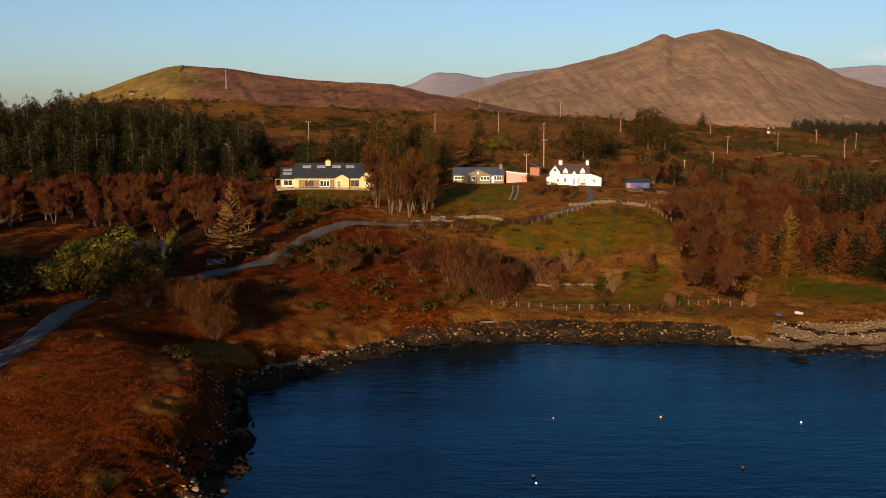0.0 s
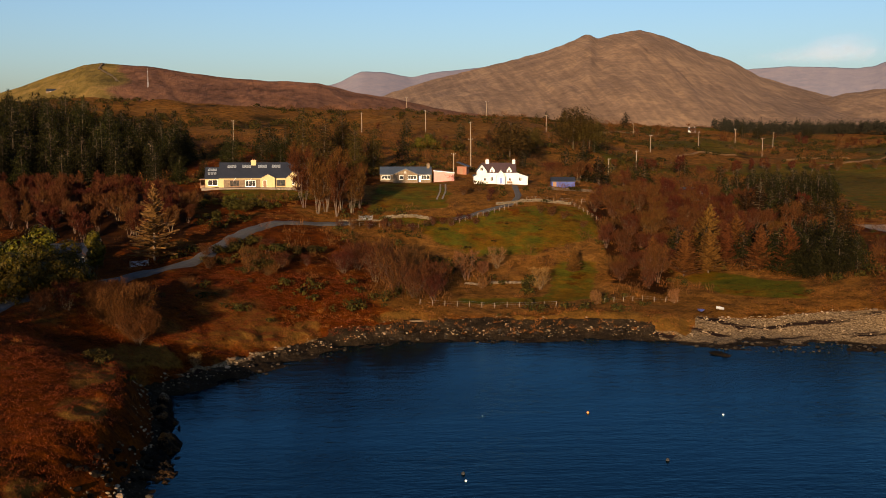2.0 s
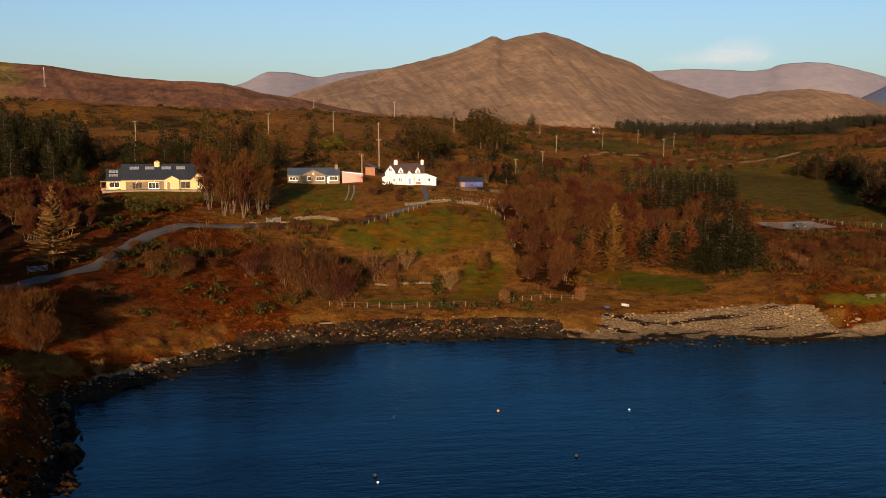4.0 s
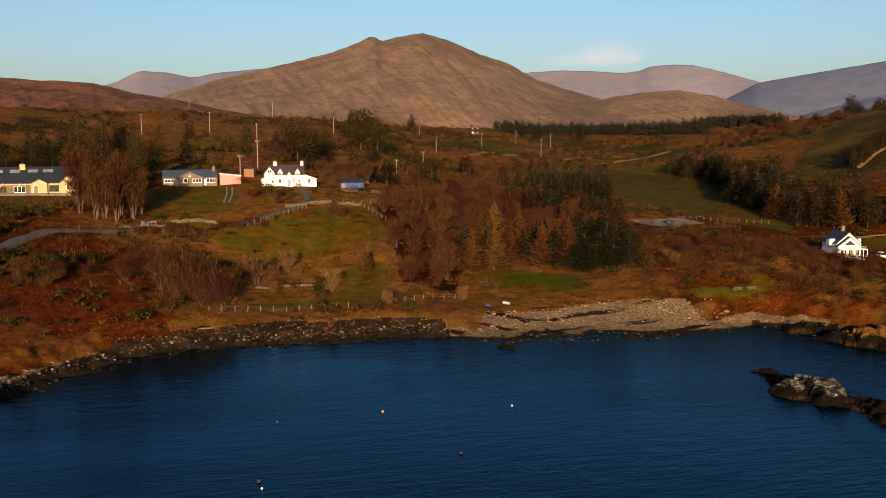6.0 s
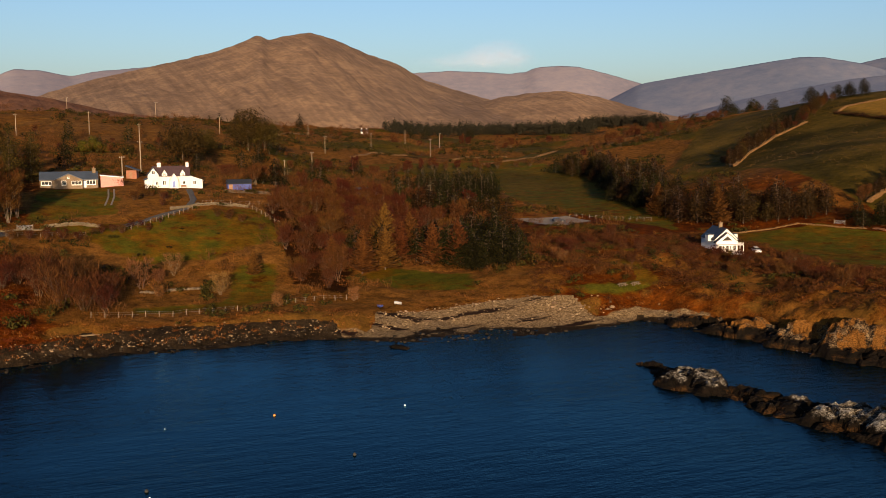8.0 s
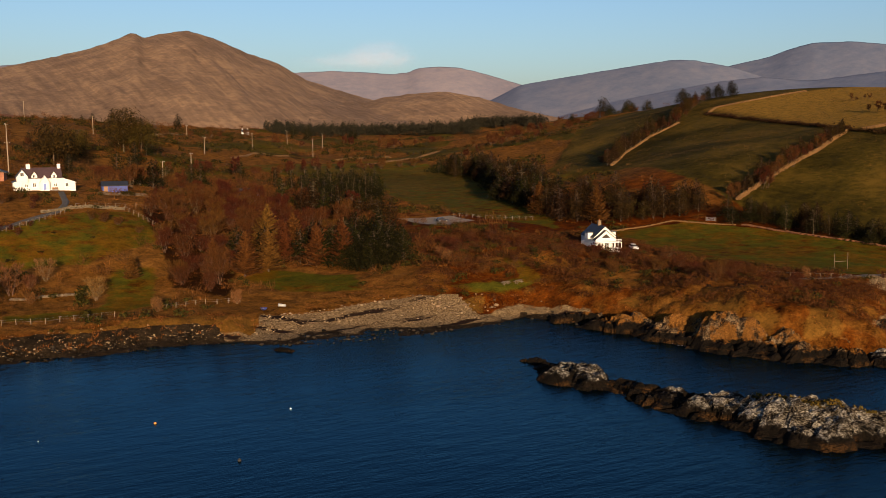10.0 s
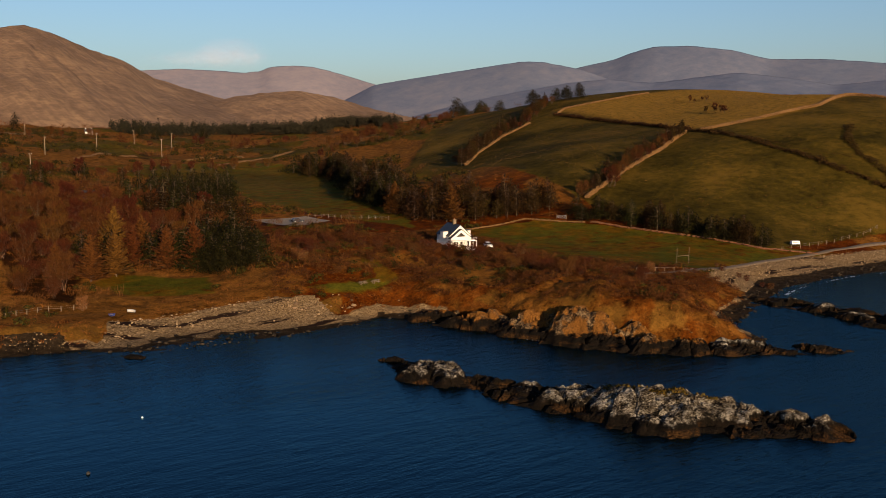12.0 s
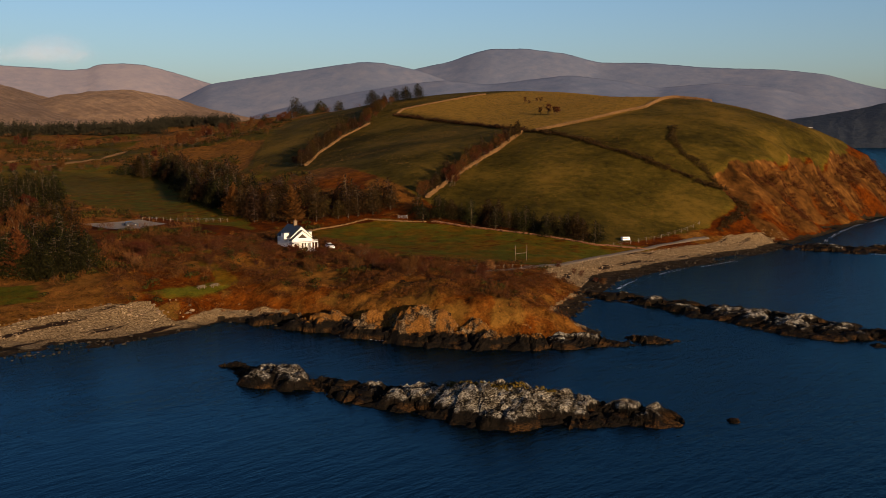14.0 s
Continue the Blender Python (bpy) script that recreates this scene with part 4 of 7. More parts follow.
def scatter(name, label, category, material, clump_makers, places, rng, low=0.7, high=1.3):
    """Uncountable growth in one mesh: clumps (n x 3 x 3 arrays) turned, sized and set on the ground."""
    xs, ys = np.array([p[0] for p in places]), np.array([p[1] for p in places])
    zs = terrain(xs, ys)[0]
    out = []
    for i in range(len(xs)):
        c = clump_makers[rng.randrange(len(clump_makers))]
        a, s = rng.uniform(0, 6.283), rng.uniform(low, high) * (places[i][2] if len(places[i]) > 2 else 1)
        m = np.array([[math.cos(a), -math.sin(a), 0], [math.sin(a), math.cos(a), 0], [0, 0, 1]]) * s
        out.append(c @ m.T + np.array([xs[i], ys[i], zs[i]]))
    ob = new(name, tri_mesh(name, np.concatenate(out), material))
    return tagged(ob, label, category, kind="stuff")


# ---- sea rocks and shingle ----
def rock_ridge(name, label, spine, crag, seed, category="rock", step=0.55, material=None):
    """A craggy ridge of tilted slabs along a spine: x, y, half breadth, height."""
    sp = np.array(spine, float)
    run = np.concatenate([[0], np.cumsum(np.hypot(*np.diff(sp[:, :2], axis=0).T))])
    n = max(8, int(run[-1] / step))
    m = max(14, int(2 * sp[:, 2].max() / step * 1.15))
    s = np.linspace(0, run[-1], n)
    cx, cy, wide, top = (np.interp(s, run, sp[:, k]) for k in range(4))
    tx, ty = np.gradient(cx), np.gradient(cy)
    ln = np.hypot(tx, ty)
    nx, ny = -ty / ln, tx / ln
    u = np.linspace(-1.25, 1.25, m)
    xs, ys, zs = np.zeros((n, m)), np.zeros((n, m)), np.zeros((n, m))
    for i in range(n):
        for j in range(m):
            side = 3.0 * (u[j] > 0)
            edge = 1 + 0.26 * noise.noise((s[i] * 0.16, seed, side)) + 0.2 * noise.noise((s[i] * 0.5, seed + 9, side))
            x, y = cx[i] + nx[i] * wide[i] * u[j] * edge, cy[i] + ny[i] * wide[i] * u[j] * edge
            body = 1 - abs(u[j]) ** 2.4
            p = Vector((x + seed * 31, y, 0))
            p = p + Vector((noise.noise(p * 0.35), noise.noise(p * 0.35 + Vector((7, 3, 1))), 0)) * 1.1
            z = top[i] * body * (0.72 + 0.5 * noise.noise(p * 0.16))
            for size, deep in ((6.5, 1.3), (2.4, 0.45), (0.9, 0.09)):
                q = Vector((p.x * 1.25 + 0.35 * p.y, p.y * 0.8 - 0.3 * p.x, seed)) / size
                near, points = noise.voronoi(q)
                c = points[0]
                lift = noise.cell(c * 91.7)
                way = Vector((noise.cell(c * 53.1 + Vector((5, 0, 0))) - 0.3, noise.cell(c * 37.3 + Vector((0, 9, 0))) - 0.5, 0))
                crack = 1 - min(1, (near[1] - near[0]) / 0.16)
                z += crag * min(body + 0.3, 1) * deep * (0.55 * (lift - 0.5) + 0.9 * (q - c).dot(way) - 0.55 * crack * crack)
            z += crag * min(body + 0.3, 1) * (0.4 * noise.noise(p * 0.25) + 0.2 * noise.noise(p * 1.1) + 0.12 * noise.noise(p * 2.6) - 0.1)
            end = min(1, min(i, n - 1 - i) / 4)
            xs[i, j], ys[i, j], zs[i, j] = x, y, z * end - 1.2 * (1 - end) - (0.9 if abs(u[j]) > 1.1 else 0)
    ob = sheet(name, xs, ys, zs, material or ROCK)
    ob.data.polygons.foreach_set("use_smooth", np.zeros(len(ob.data.polygons), bool))
    return tagged(ob, label, category)


ISLET = [(96.5, 144, 1.6, 0.4), (96, 136, 3.2, 1.4), (95.5, 128, 5.2, 3.5), (97, 121, 5.2, 3.5), (98, 115.5, 3.4, 1.2), (100, 109, 5.8, 2.9), (102, 102, 7.6, 3.9), (105, 95, 9, 4.4),
         (109, 87, 9.4, 4.9), (112.5, 81, 6.8, 3.5), (115.5, 75.5, 5, 3.1), (118.5, 70, 4, 2.4), (121, 66, 2, 0.4)]
islet = thing("rock_islet", "long craggy grey rock islet with dark weed at the waterline", "islet", Matrix.Identity(4))
for lo, hi, seed in ((0, 6, 1.0), (4, 9, 1.6), (7, 12, 2.3), (9, 13, 2.9)):
    lump = rock_ridge("rock_mass", "", ISLET[lo:hi], 1.0, seed, "", 0.3)
    lump.parent = islet
rock_points = np.concatenate([np.array([v.co for v in o.data.vertices]) for o in islet.children])
turf = Shape()
rng_cap = random.Random(8)
for i in range(1500):
    a, d = rng_cap.uniform(0, 6.283), math.sqrt(rng_cap.random())
    px, py = 108.8 + 4.2 * d * math.cos(a) - 2.2 * d * math.sin(a), 90.5 + 8.0 * d * math.sin(a)
    near = np.hypot(rock_points[:, 0] - px, rock_points[:, 1] - py) < 0.6
    if not near.any() or noise.noise((px * 0.35, py * 0.35, 2)) < -0.12:
        continue
    pz = float(rock_points[near, 2].max())
    w = rng_cap.uniform(0, 3.14)
    turf.add([(px - 0.25 * math.cos(w), py - 0.25 * math.sin(w), pz - 0.12), (px + 0.25 * math.cos(w), py + 0.25 * math.sin(w), pz - 0.12), (px + rng_cap.gauss(0, 0.2), py + rng_cap.gauss(0, 0.2), pz + rng_cap.uniform(0.1, 0.3))], [(0, 1, 2)])
part("grass_cap", turf, leafy("islet_turf", (0.05, 0.045, 0.012), (0.19, 0.14, 0.03)), islet, "mossy green and tan turf")
rock_ridge("rock_reef", "low dark reef with pale bare tops running into the sea",
           [(200, 143, 4, 1.6), (203, 124, 7, 2.0), (201, 110, 8.5, 2.3), (199, 97, 9, 2.5), (197, 84, 10, 2.7), (197, 72, 10, 2.6), (199, 60, 9, 2.3), (201, 48, 7, 1.9), (204, 34, 3, 0.4)], 0.9, 2.0, "reef", 0.6)
rock_ridge("rock_reef", "dark flat reef below the shingle ridge",
           [(324, 147, 5, 1.0), (334, 138, 11, 1.6), (340, 128, 12, 1.8), (346, 116, 11, 1.5), (352, 100, 10, 1.5), (358, 80, 4, 0.6)], 0.8, 3.0, "reef", 0.9)
rock_ridge("rock_point", "dark rocks trailing off the end of the headland",
           [(146, 112, 5, 3.2), (153, 107, 5, 2.8), (160, 102, 4, 1.9), (166, 97, 3, 1.2), (170, 94, 1.5, 0.4)], 1.2, 4.0, "rock", 0.5)
rock_ridge("sea_rock", "small dark weed-covered rock off the beach", [(60.6, 172.5, 0.8, 0.5), (61.6, 170.8, 1.5, 1.2), (62.6, 169.0, 1.3, 0.9), (63.6, 167.2, 0.6, 0.3)], 0.5, 5.0, "rock", 0.25)
rock_ridge("sea_rock", "black half-awash rock in open water", [(124, 63, 0.6, 0.2), (125.5, 62, 1.2, 0.7), (127, 61, 0.7, 0.2)], 0.3, 6.0, "rock", 0.25)
rock_ridge("sea_rock", "black half-awash rock in open water", [(330, 112, 0.8, 0.3), (335, 104, 1.8, 0.8), (338, 98, 0.8, 0.3)], 0.4, 7.0, "rock", 0.4)

rock_ridge("rock_cliff", "dark ribbed cliff of the headland under dry grass",
           [(122.5, 171, 3, 2.4), (126.5, 160.5, 5, 4.2), (131, 151, 6.5, 5.4), (133.5, 142, 7.5, 6.0), (135.5, 132, 8, 6.3), (139, 124, 8, 6.2), (143.5, 117, 7.5, 5.8), (149.5, 111.5, 6.5, 4.6)], 1.4, 8.0, "cliff", 0.45, CLIFF_ROCK)
rock_ridge("rock_cliff", "dark rock face at the foot of the bracken slope",
           [(-26, 100, 2.2, 0.9), (-25, 112, 2.4, 1.2), (-26, 122, 2.6, 2.2), (-28.5, 131, 2.8, 3.0), (-30.5, 139, 2.6, 2.8), (-32, 147, 2.2, 1.0)], 1.6, 9.0, "cliff", 0.35, DARK_CLIFF)
STONE = leafy("shore_stones", (0.14, 0.095, 0.05), (0.58, 0.43, 0.25), 0.05, plant=False)
DARK_STONE = leafy("weedy_stones", (0.012, 0.009, 0.007), (0.075, 0.055, 0.04), 0.05, plant=False)


def pebble_shape(rng):
    """A rough stone of 20 triangles."""
    t = (1 + 5 ** 0.5) / 2
    v = [Vector(p).normalized() for p in ((-1, t, 0), (1, t, 0), (-1, -t, 0), (1, -t, 0), (0, -1, t), (0, 1, t), (0, -1, -t), (0, 1, -t), (t, 0, -1), (t, 0, 1), (-t, 0, -1), (-t, 0, 1))]
    v = [Vector((p.x * 1.2, p.y, p.z * 0.7)) * rng.uniform(0.72, 1.12) for p in v]
    f = [(0, 11, 5), (0, 5, 1), (0, 1, 7), (0, 7, 10), (0, 10, 11), (1, 5, 9), (5, 11, 4), (11, 10, 2), (10, 7, 6), (7, 1, 8), (3, 9, 4), (3, 4, 2), (3, 2, 6), (3, 6, 8), (3, 8, 9), (4, 9, 5), (2, 4, 11), (6, 2, 10), (8, 6, 7), (9, 8, 1)]
    return v, f


def stones(name, label, material, count, choose, low, high, seed):
    """Loose stones along the shore, in one mesh; choose(sd, bank, broad, x, y, z) keeps a place."""
    rng = random.Random(seed)
    nr = np.random.RandomState(seed)
    kinds = [pebble_shape(rng) for _ in range(8)]
    got, vs, fs = 0, [], []
    for a, b in zip(COAST[:-1], COAST[1:]):
        mid = (a[:2] + b[:2]) / 2
        if not (50 < np.hypot(*mid) < 560):
            continue
        ln = np.hypot(*(b[:2] - a[:2]))
        n = int(count * ln / 620)
        k, off = nr.rand(n), nr.rand(n) ** 1.0 * 50 - 4
        nx, ny = -(b[1] - a[1]) / ln, (b[0] - a[0]) / ln
        x, y = a[0] + (b[0] - a[0]) * k + nx * off, a[1] + (b[1] - a[1]) * k + ny * off
        z, sd = terrain(x, y)
        _, bank, broad = shore(x, y)
        ok = choose(sd, bank, broad, x, y, z)
        for px, py, pz in zip(x[ok], y[ok], z[ok]):
            v, f = kinds[rng.randrange(8)]
            s = low * (high / low) ** (rng.random() ** 2)
            c, d = math.cos(px * 7.1), math.sin(px * 7.1)
            base = len(vs)
            vs.extend((px + s * (p.x * c - p.y * d), py + s * (p.x * d + p.y * c), pz + s * (p.z + 0.25)) for p in v)
            fs.extend((base + i, base + j, base + l) for i, j, l in f)
    me = bpy.data.meshes.new(name)
    me.from_pydata(vs, [], fs)
    me.materials.append(material)
    return tagged(new(name, me), label, "stones", kind="stuff")


stones("shore_stones", "pale sunlit boulders and cobbles along the shore", STONE, 40000,
       lambda sd, bank, broad, x, y, z: (sd > 0) & (z > np.where((x > 55) & (x < 118), 0.55, 0.7)) & (z < 4.2) & (sd < np.where(broad > 18, broad * 0.9, np.where(x < 55, 5.5, 2.6))) & (x < 350) & ~((x > 121) & (x < 165) & (y < 170)), 0.07, 0.3, 11)
stones("shore_cobbles", "pale cobbles strewn over the dark weedy shore", STONE, 30000,
       lambda sd, bank, broad, x, y, z: (sd > 0.5) & (z > 0.45) & (z < 2.8) & (x > -12) & (x < 56), 0.07, 0.24, 14)
stones("shore_boulders", "big pale boulders piled along the top of the beach", STONE, 5200,
       lambda sd, bank, broad, x, y, z: (sd > 1.5) & (z > 0.9) & (z < 4.2) & (((x > 98) & (x < 126) & (y > 155)) | ((x < 8) & (x > -28) & (sd < 6))), 0.25, 0.65, 13)
stones("weedy_stones", "dark weed-covered stones at the waterline", DARK_STONE, 16000,
       lambda sd, bank, broad, x, y, z: (sd > -2.5) & (z < np.where(x < 55, 1.4, np.where(x < 118, 0.15, 0.9))) & (x < 350), 0.1, 0.5, 12)


FOAM = simple("sea_foam", (0.50, 0.52, 0.54), (0.75, 0.76, 0.76), 0.4, 0.8)


def foam(line, wide, count, seed):
    """A broken line of surf: many small flat flecks just over the water."""
    r, sh, pts = random.Random(seed), Shape(), np.array(line, float)
    run = np.concatenate([[0], np.cumsum(np.hypot(*np.diff(pts, axis=0).T))])
    for _ in range(count):
        d = r.random() * run[-1]
        if noise.noise((d * 0.11, seed, 0)) < -0.15:
            continue
        x, y = np.interp(d, run, pts[:, 0]) + r.gauss(0, wide * 0.4), np.interp(d, run, pts[:, 1]) + r.gauss(0, wide * 0.4)
        a, w = r.uniform(0, 3.1), r.uniform(0.06, 0.26)
        sh.add([(x + w * r.uniform(0.5, 1.4) * math.cos(a + k), y + w * r.uniform(0.5, 1.4) * math.sin(a + k), 0.05) for k in (0, 1.2, 2.4, 3.7, 5.0)], [(0, 1, 2, 3, 4)])
    return tagged(new("surf", sh.mesh("surf", FOAM)), "thin broken line of white surf at the waterline", "surf", kind="stuff")


foam([(358, 144), (388, 152), (424, 159), (484, 165)], 1.2, 520, 1)
foam([(212, 138), (228, 143), (252, 145), (285, 142)], 0.5, 150, 2)
foam([(331, 118), (340, 104), (348, 88), (352, 74)], 2.0, 220, 4)
foam([(126, 146), (128, 138), (130, 130)], 0.3, 30, 6)

# ---- buildings ----
CREAM = simple("cream_render", (0.33, 0.26, 0.13), (0.41, 0.33, 0.17), 0.6, 0.9, bump=0.01)
WHITE = simple("white_render", (0.46, 0.45, 0.43), (0.56, 0.55, 0.53), 0.6, 0.85, bump=0.01)
SLATE = simple("slate_roof", (0.007, 0.009, 0.014), (0.019, 0.022, 0.031), 0.35, 0.6, spec=0.3, bump=0.02, stretch=(1, 1, 3))
BROWN_SLATE = simple("old_brown_slate", (0.025, 0.014, 0.016), (0.06, 0.036, 0.036), 0.35, 0.6, bump=0.02)
BLUE_ROOF = simple("blue_grey_roof", (0.022, 0.03, 0.042), (0.048, 0.06, 0.08), 0.4, 0.5, spec=0.4, bump=0.01)
RUBBLE = simple("rubble_stone", (0.06, 0.042, 0.026), (0.20, 0.145, 0.09), 0.3, 0.9, bump=0.05)
PINK = simple("pink_wall", (0.36, 0.165, 0.145), (0.45, 0.22, 0.19), 0.8, 0.85)
BLUE_BOARD = simple("blue_boards", (0.025, 0.038, 0.15), (0.045, 0.065, 0.22), 0.3, 0.7)
BLUE_DOOR = simple("blue_door", (0.10, 0.14, 0.35), (0.14, 0.19, 0.42), 0.3, 0.5)
RED_BOARD = simple("red_brown_boards", (0.14, 0.055, 0.03), (0.24, 0.10, 0.055), 0.3, 0.8)
FRAME = simple("white_frames", (0.70, 0.69, 0.66), (0.82, 0.81, 0.78), 0.2, 0.5)
BROWN_FRAME = simple("brown_frames", (0.12, 0.06, 0.03), (0.2, 0.11, 0.055), 0.2, 0.6)
GLASS, gt, gb = shader("window_glass", 0.08, 0, 0.6)
gb.inputs["Base Color"].default_value = (0.025, 0.028, 0.03, 1)
gt.links.new(ramp(gt, noise_node(gt, 0.9, 3), [(0.35, (0.012, 0.013, 0.014)), (0.7, (0.06, 0.05, 0.04))]), gb.inputs["Base Color"])
WOOD = simple("weathered_wood", (0.07, 0.05, 0.032), (0.18, 0.13, 0.085), 0.12, 0.9, bump=0.01)
METAL = simple("galvanised_metal", (0.34, 0.34, 0.34), (0.5, 0.5, 0.5), 0.3, 0.45, metal=0.7)
TARMAC = simple("worn_tarmac", (0.028, 0.025, 0.023), (0.06, 0.053, 0.046), 0.5, 0.9, bump=0.01)
GRAVEL = simple("gravel_yard", (0.09, 0.072, 0.055), (0.2, 0.16, 0.12), 0.4, 0.95, bump=0.03)
DIRT = simple("dirt_track", (0.05, 0.036, 0.024), (0.12, 0.088, 0.058), 0.5, 0.95, bump=0.02)
STONE_WALL = simple("dry_stone", (0.045, 0.032, 0.02), (0.15, 0.108, 0.066), 0.35, 0.95, bump=0.08, vary=0.25)


def window(parent, x, z, w, h, y=0.0, frame_mat=None, bars=1, side=0):
    """A framed window on a front wall (facing -y) whose wall plane is y; the glass lies back in the frame."""
    f, t = Shape(), 0.09
    f.box(x, x + w, y - 0.07, y + 0.05, z, z + t).box(x, x + w, y - 0.07, y + 0.05, z + h - t, z + h)
    f.box(x, x + t, y - 0.07, y + 0.05, z + t, z + h - t).box(x + w - t, x + w, y - 0.07, y + 0.05, z + t, z + h - t)
    for i in range(1, bars + 1):
        c = x + w * i / (bars + 1)
        f.box(c - 0.04, c + 0.04, y - 0.06, y + 0.04, z + t, z + h - t)
    ob = part("window", f, frame_mat or FRAME, parent)
    part("pane", Shape().box(x + t * 0.5, x + w - t * 0.5, y - 0.02, y + 0.02, z + t * 0.5, z + h - t * 0.5), GLASS, ob)
    part("sill", Shape().box(x - 0.08, x + w + 0.08, y - 0.16, y - 0.005, z - 0.1, z - 0.004), frame_mat or FRAME, ob)
    return ob


def door(parent, x, z, w, h, y, material):
    f = Shape().box(x, x + 0.09, y - 0.07, y + 0.03, z, z + h).box(x + w - 0.09, x + w, y - 0.07, y + 0.03, z, z + h).box(x + 0.09, x + w - 0.09, y - 0.07, y + 0.03, z + h - 0.09, z + h)
    ob = part("door", f, FRAME, parent)
    part("door_leaf", Shape().box(x + 0.09, x + w - 0.09, y - 0.03, y + 0.02, z, z + h - 0.09), material, ob)
    return ob


def gable_block(parent, x0, x1, y0, y1, eave, ridge, wall, roof, over=0.35, thick=0.18, along_x=True, base=-0.8):
    """Walls with gables and a pitched roof; the ridge runs along x or along y."""
    if along_x:
        ym = (y0 + y1) / 2
        part("wall", Shape().prism_x([(y0, base), (y1, base), (y1, eave), (ym, ridge), (y0, eave)], x0, x1), wall, parent)
        k = (ridge - eave) / (ym - y0)
        o = over
        r = Shape().prism_x([(y0 - o, eave - o * k + 0.02), (y0 - o, eave - o * k + 0.02 + thick), (ym, ridge + thick + 0.02), (y1 + o, eave - o * k + 0.02 + thick), (y1 + o, eave - o * k + 0.02), (ym, ridge + 0.02)], x0 - 0.15, x1 + 0.15)
    else:
        xm = (x0 + x1) / 2
        part("wall", Shape().prism([(x0, base), (x1, base), (x1, eave), (xm, ridge), (x0, eave)], y0, y1), wall, parent)
        k = (ridge - eave) / (xm - x0)
        o = over
        r = Shape().prism([(x0 - o, eave - o * k + 0.02), (xm, ridge + 0.02), (x1 + o, eave - o * k + 0.02), (x1 + o, eave - o * k + 0.02 + thick), (xm, ridge + thick + 0.02), (x0 - o, eave - o * k + 0.02 + thick)], y0 - 0.3, y1 + 0.05)
    return part("roof", r, roof, parent)


def chimney(parent, x, y, z0, z1, w, d, material, pots=1):
    c = part("chimney", Shape().box(x - w / 2, x + w / 2, y - d / 2, y + d / 2, z0, z1, 0.03).box(x - w / 2 - 0.06, x + w / 2 + 0.06, y - d / 2 - 0.06, y + d / 2 + 0.06, z1 - 0.3, z1 - 0.12), material, parent)
    for i in range(pots):
        px = x + (i - (pots - 1) / 2) * 0.45
        part("chimney_pot", Shape().rod((px, y, z1 - 0.05), (px, y, z1 + 0.4), 0.14, 0.11, 8), RED_BOARD, c)


def roof_window(parent, x, y0, ridge_y, eave, ridge, k, w, h):
    """A skylight lying on the front slope, k of the way up."""
    s = math.hypot(ridge_y - y0, ridge - eave)
    uy, uz = (ridge_y - y0) / s, (ridge - eave) / s
    c = Vector((x, y0 + uy * s * k - uz * 0.24, eave + uz * s * k + uy * 0.24))
    a, b, n = Vector((w / 2, 0, 0)), Vector((0, uy, uz)) * h / 2, Vector((0, -uz, uy)) * 0.06

    def slab(i, lift):
        p = [c + n * lift + a * sx * i + b * sy * i for sx, sy in ((-1, -1), (1, -1), (1, 1), (-1, 1))]
        q = [v + n for v in p]
        return Shape().add([tuple(v) for v in p + q], [(3, 2, 1, 0), (4, 5, 6, 7), (0, 1, 5, 4), (1, 2, 6, 5), (2, 3, 7, 6), (3, 0, 4, 7)])
    ob = part("skylight", slab(1.0, 0), METAL, parent)
    part("pane", slab(0.82, 0.7), GLASS_BRIGHT, ob)


GLASS_BRIGHT, bt, bb = shader("skylight_glass", 0.05, 0, 0.8)
bb.inputs["Base Color"].default_value = (0.16, 0.18, 0.19, 1)

# the long bungalow above the road
x, y = -51.0, 301.0
house = thing("bungalow", "long cream bungalow with dark slate roof and rooflights", "house", pose(x, y, height(-36, 301) + 0.1, 0, 0, 3))
house_wall = part("stone_front", Shape().box(7.2, 18.0, -0.12, 0.05, -0.8, 2.35), RUBBLE, house, "brown rubble stone front")
gable_block(house, 5.8, 29.8, 0, 9.0, 3.0, 7.1, CREAM, SLATE)
gable_block(house, 1.6, 5.75, 1.4, 8.0, 2.7, 5.7, CREAM, SLATE)
gable_block(house, 25.8, 29.75, -1.6, 0.0, 2.9, 4.7, CREAM, SLATE, along_x=False)
gable_block(house, 18.2, 22.4, -0.8, -0.02, 2.8, 3.9, CREAM, SLATE, along_x=False, over=0.2)
part("porch", Shape().box(0, 0.12, 2.0, 5.0, -0.6, 2.2).box(0, 1.6, 2.0, 2.12, -0.6, 0.5).box(0, 1.6, 4.9, 5.0, -0.6, 2.2).box(-0.1, 1.55, 1.8, 5.1, 2.2, 2.4), BROWN_FRAME, house, "dark timber sun porch")
chimney(house, 15.9, 4.0, 5.4, 8.0, 1.5, 0.9, CREAM, 2)
for a in (8.6, 13.0, 17.7, 21.8):
    for i in range(3):
        roof_window(house, a + i * 0.88, 0, 4.5, 3.0, 7.1, 0.72, 0.78, 1.1)
for i in range(3):
    roof_window(house, 2.7 + i * 0.9, 1.4, 4.7, 2.7, 5.7, 0.75, 0.7, 0.9)
    roof_window(house, 2.7 + i * 0.9, 1.4, 4.7, 2.7, 5.7, 0.4, 0.7, 0.9)
window(house, 2.4, 0.5, 2.9, 1.7, 1.4, FRAME, 1)
window(house, 9.0, 0.2, 2.8, 1.9, -0.12, BROWN_FRAME, 2)
window(house, 13.6, 0.2, 3.0, 1.9, -0.12, FRAME, 2)
window(house, 22.8, 0.3, 2.7, 1.9, 0.0, BROWN_FRAME, 1)
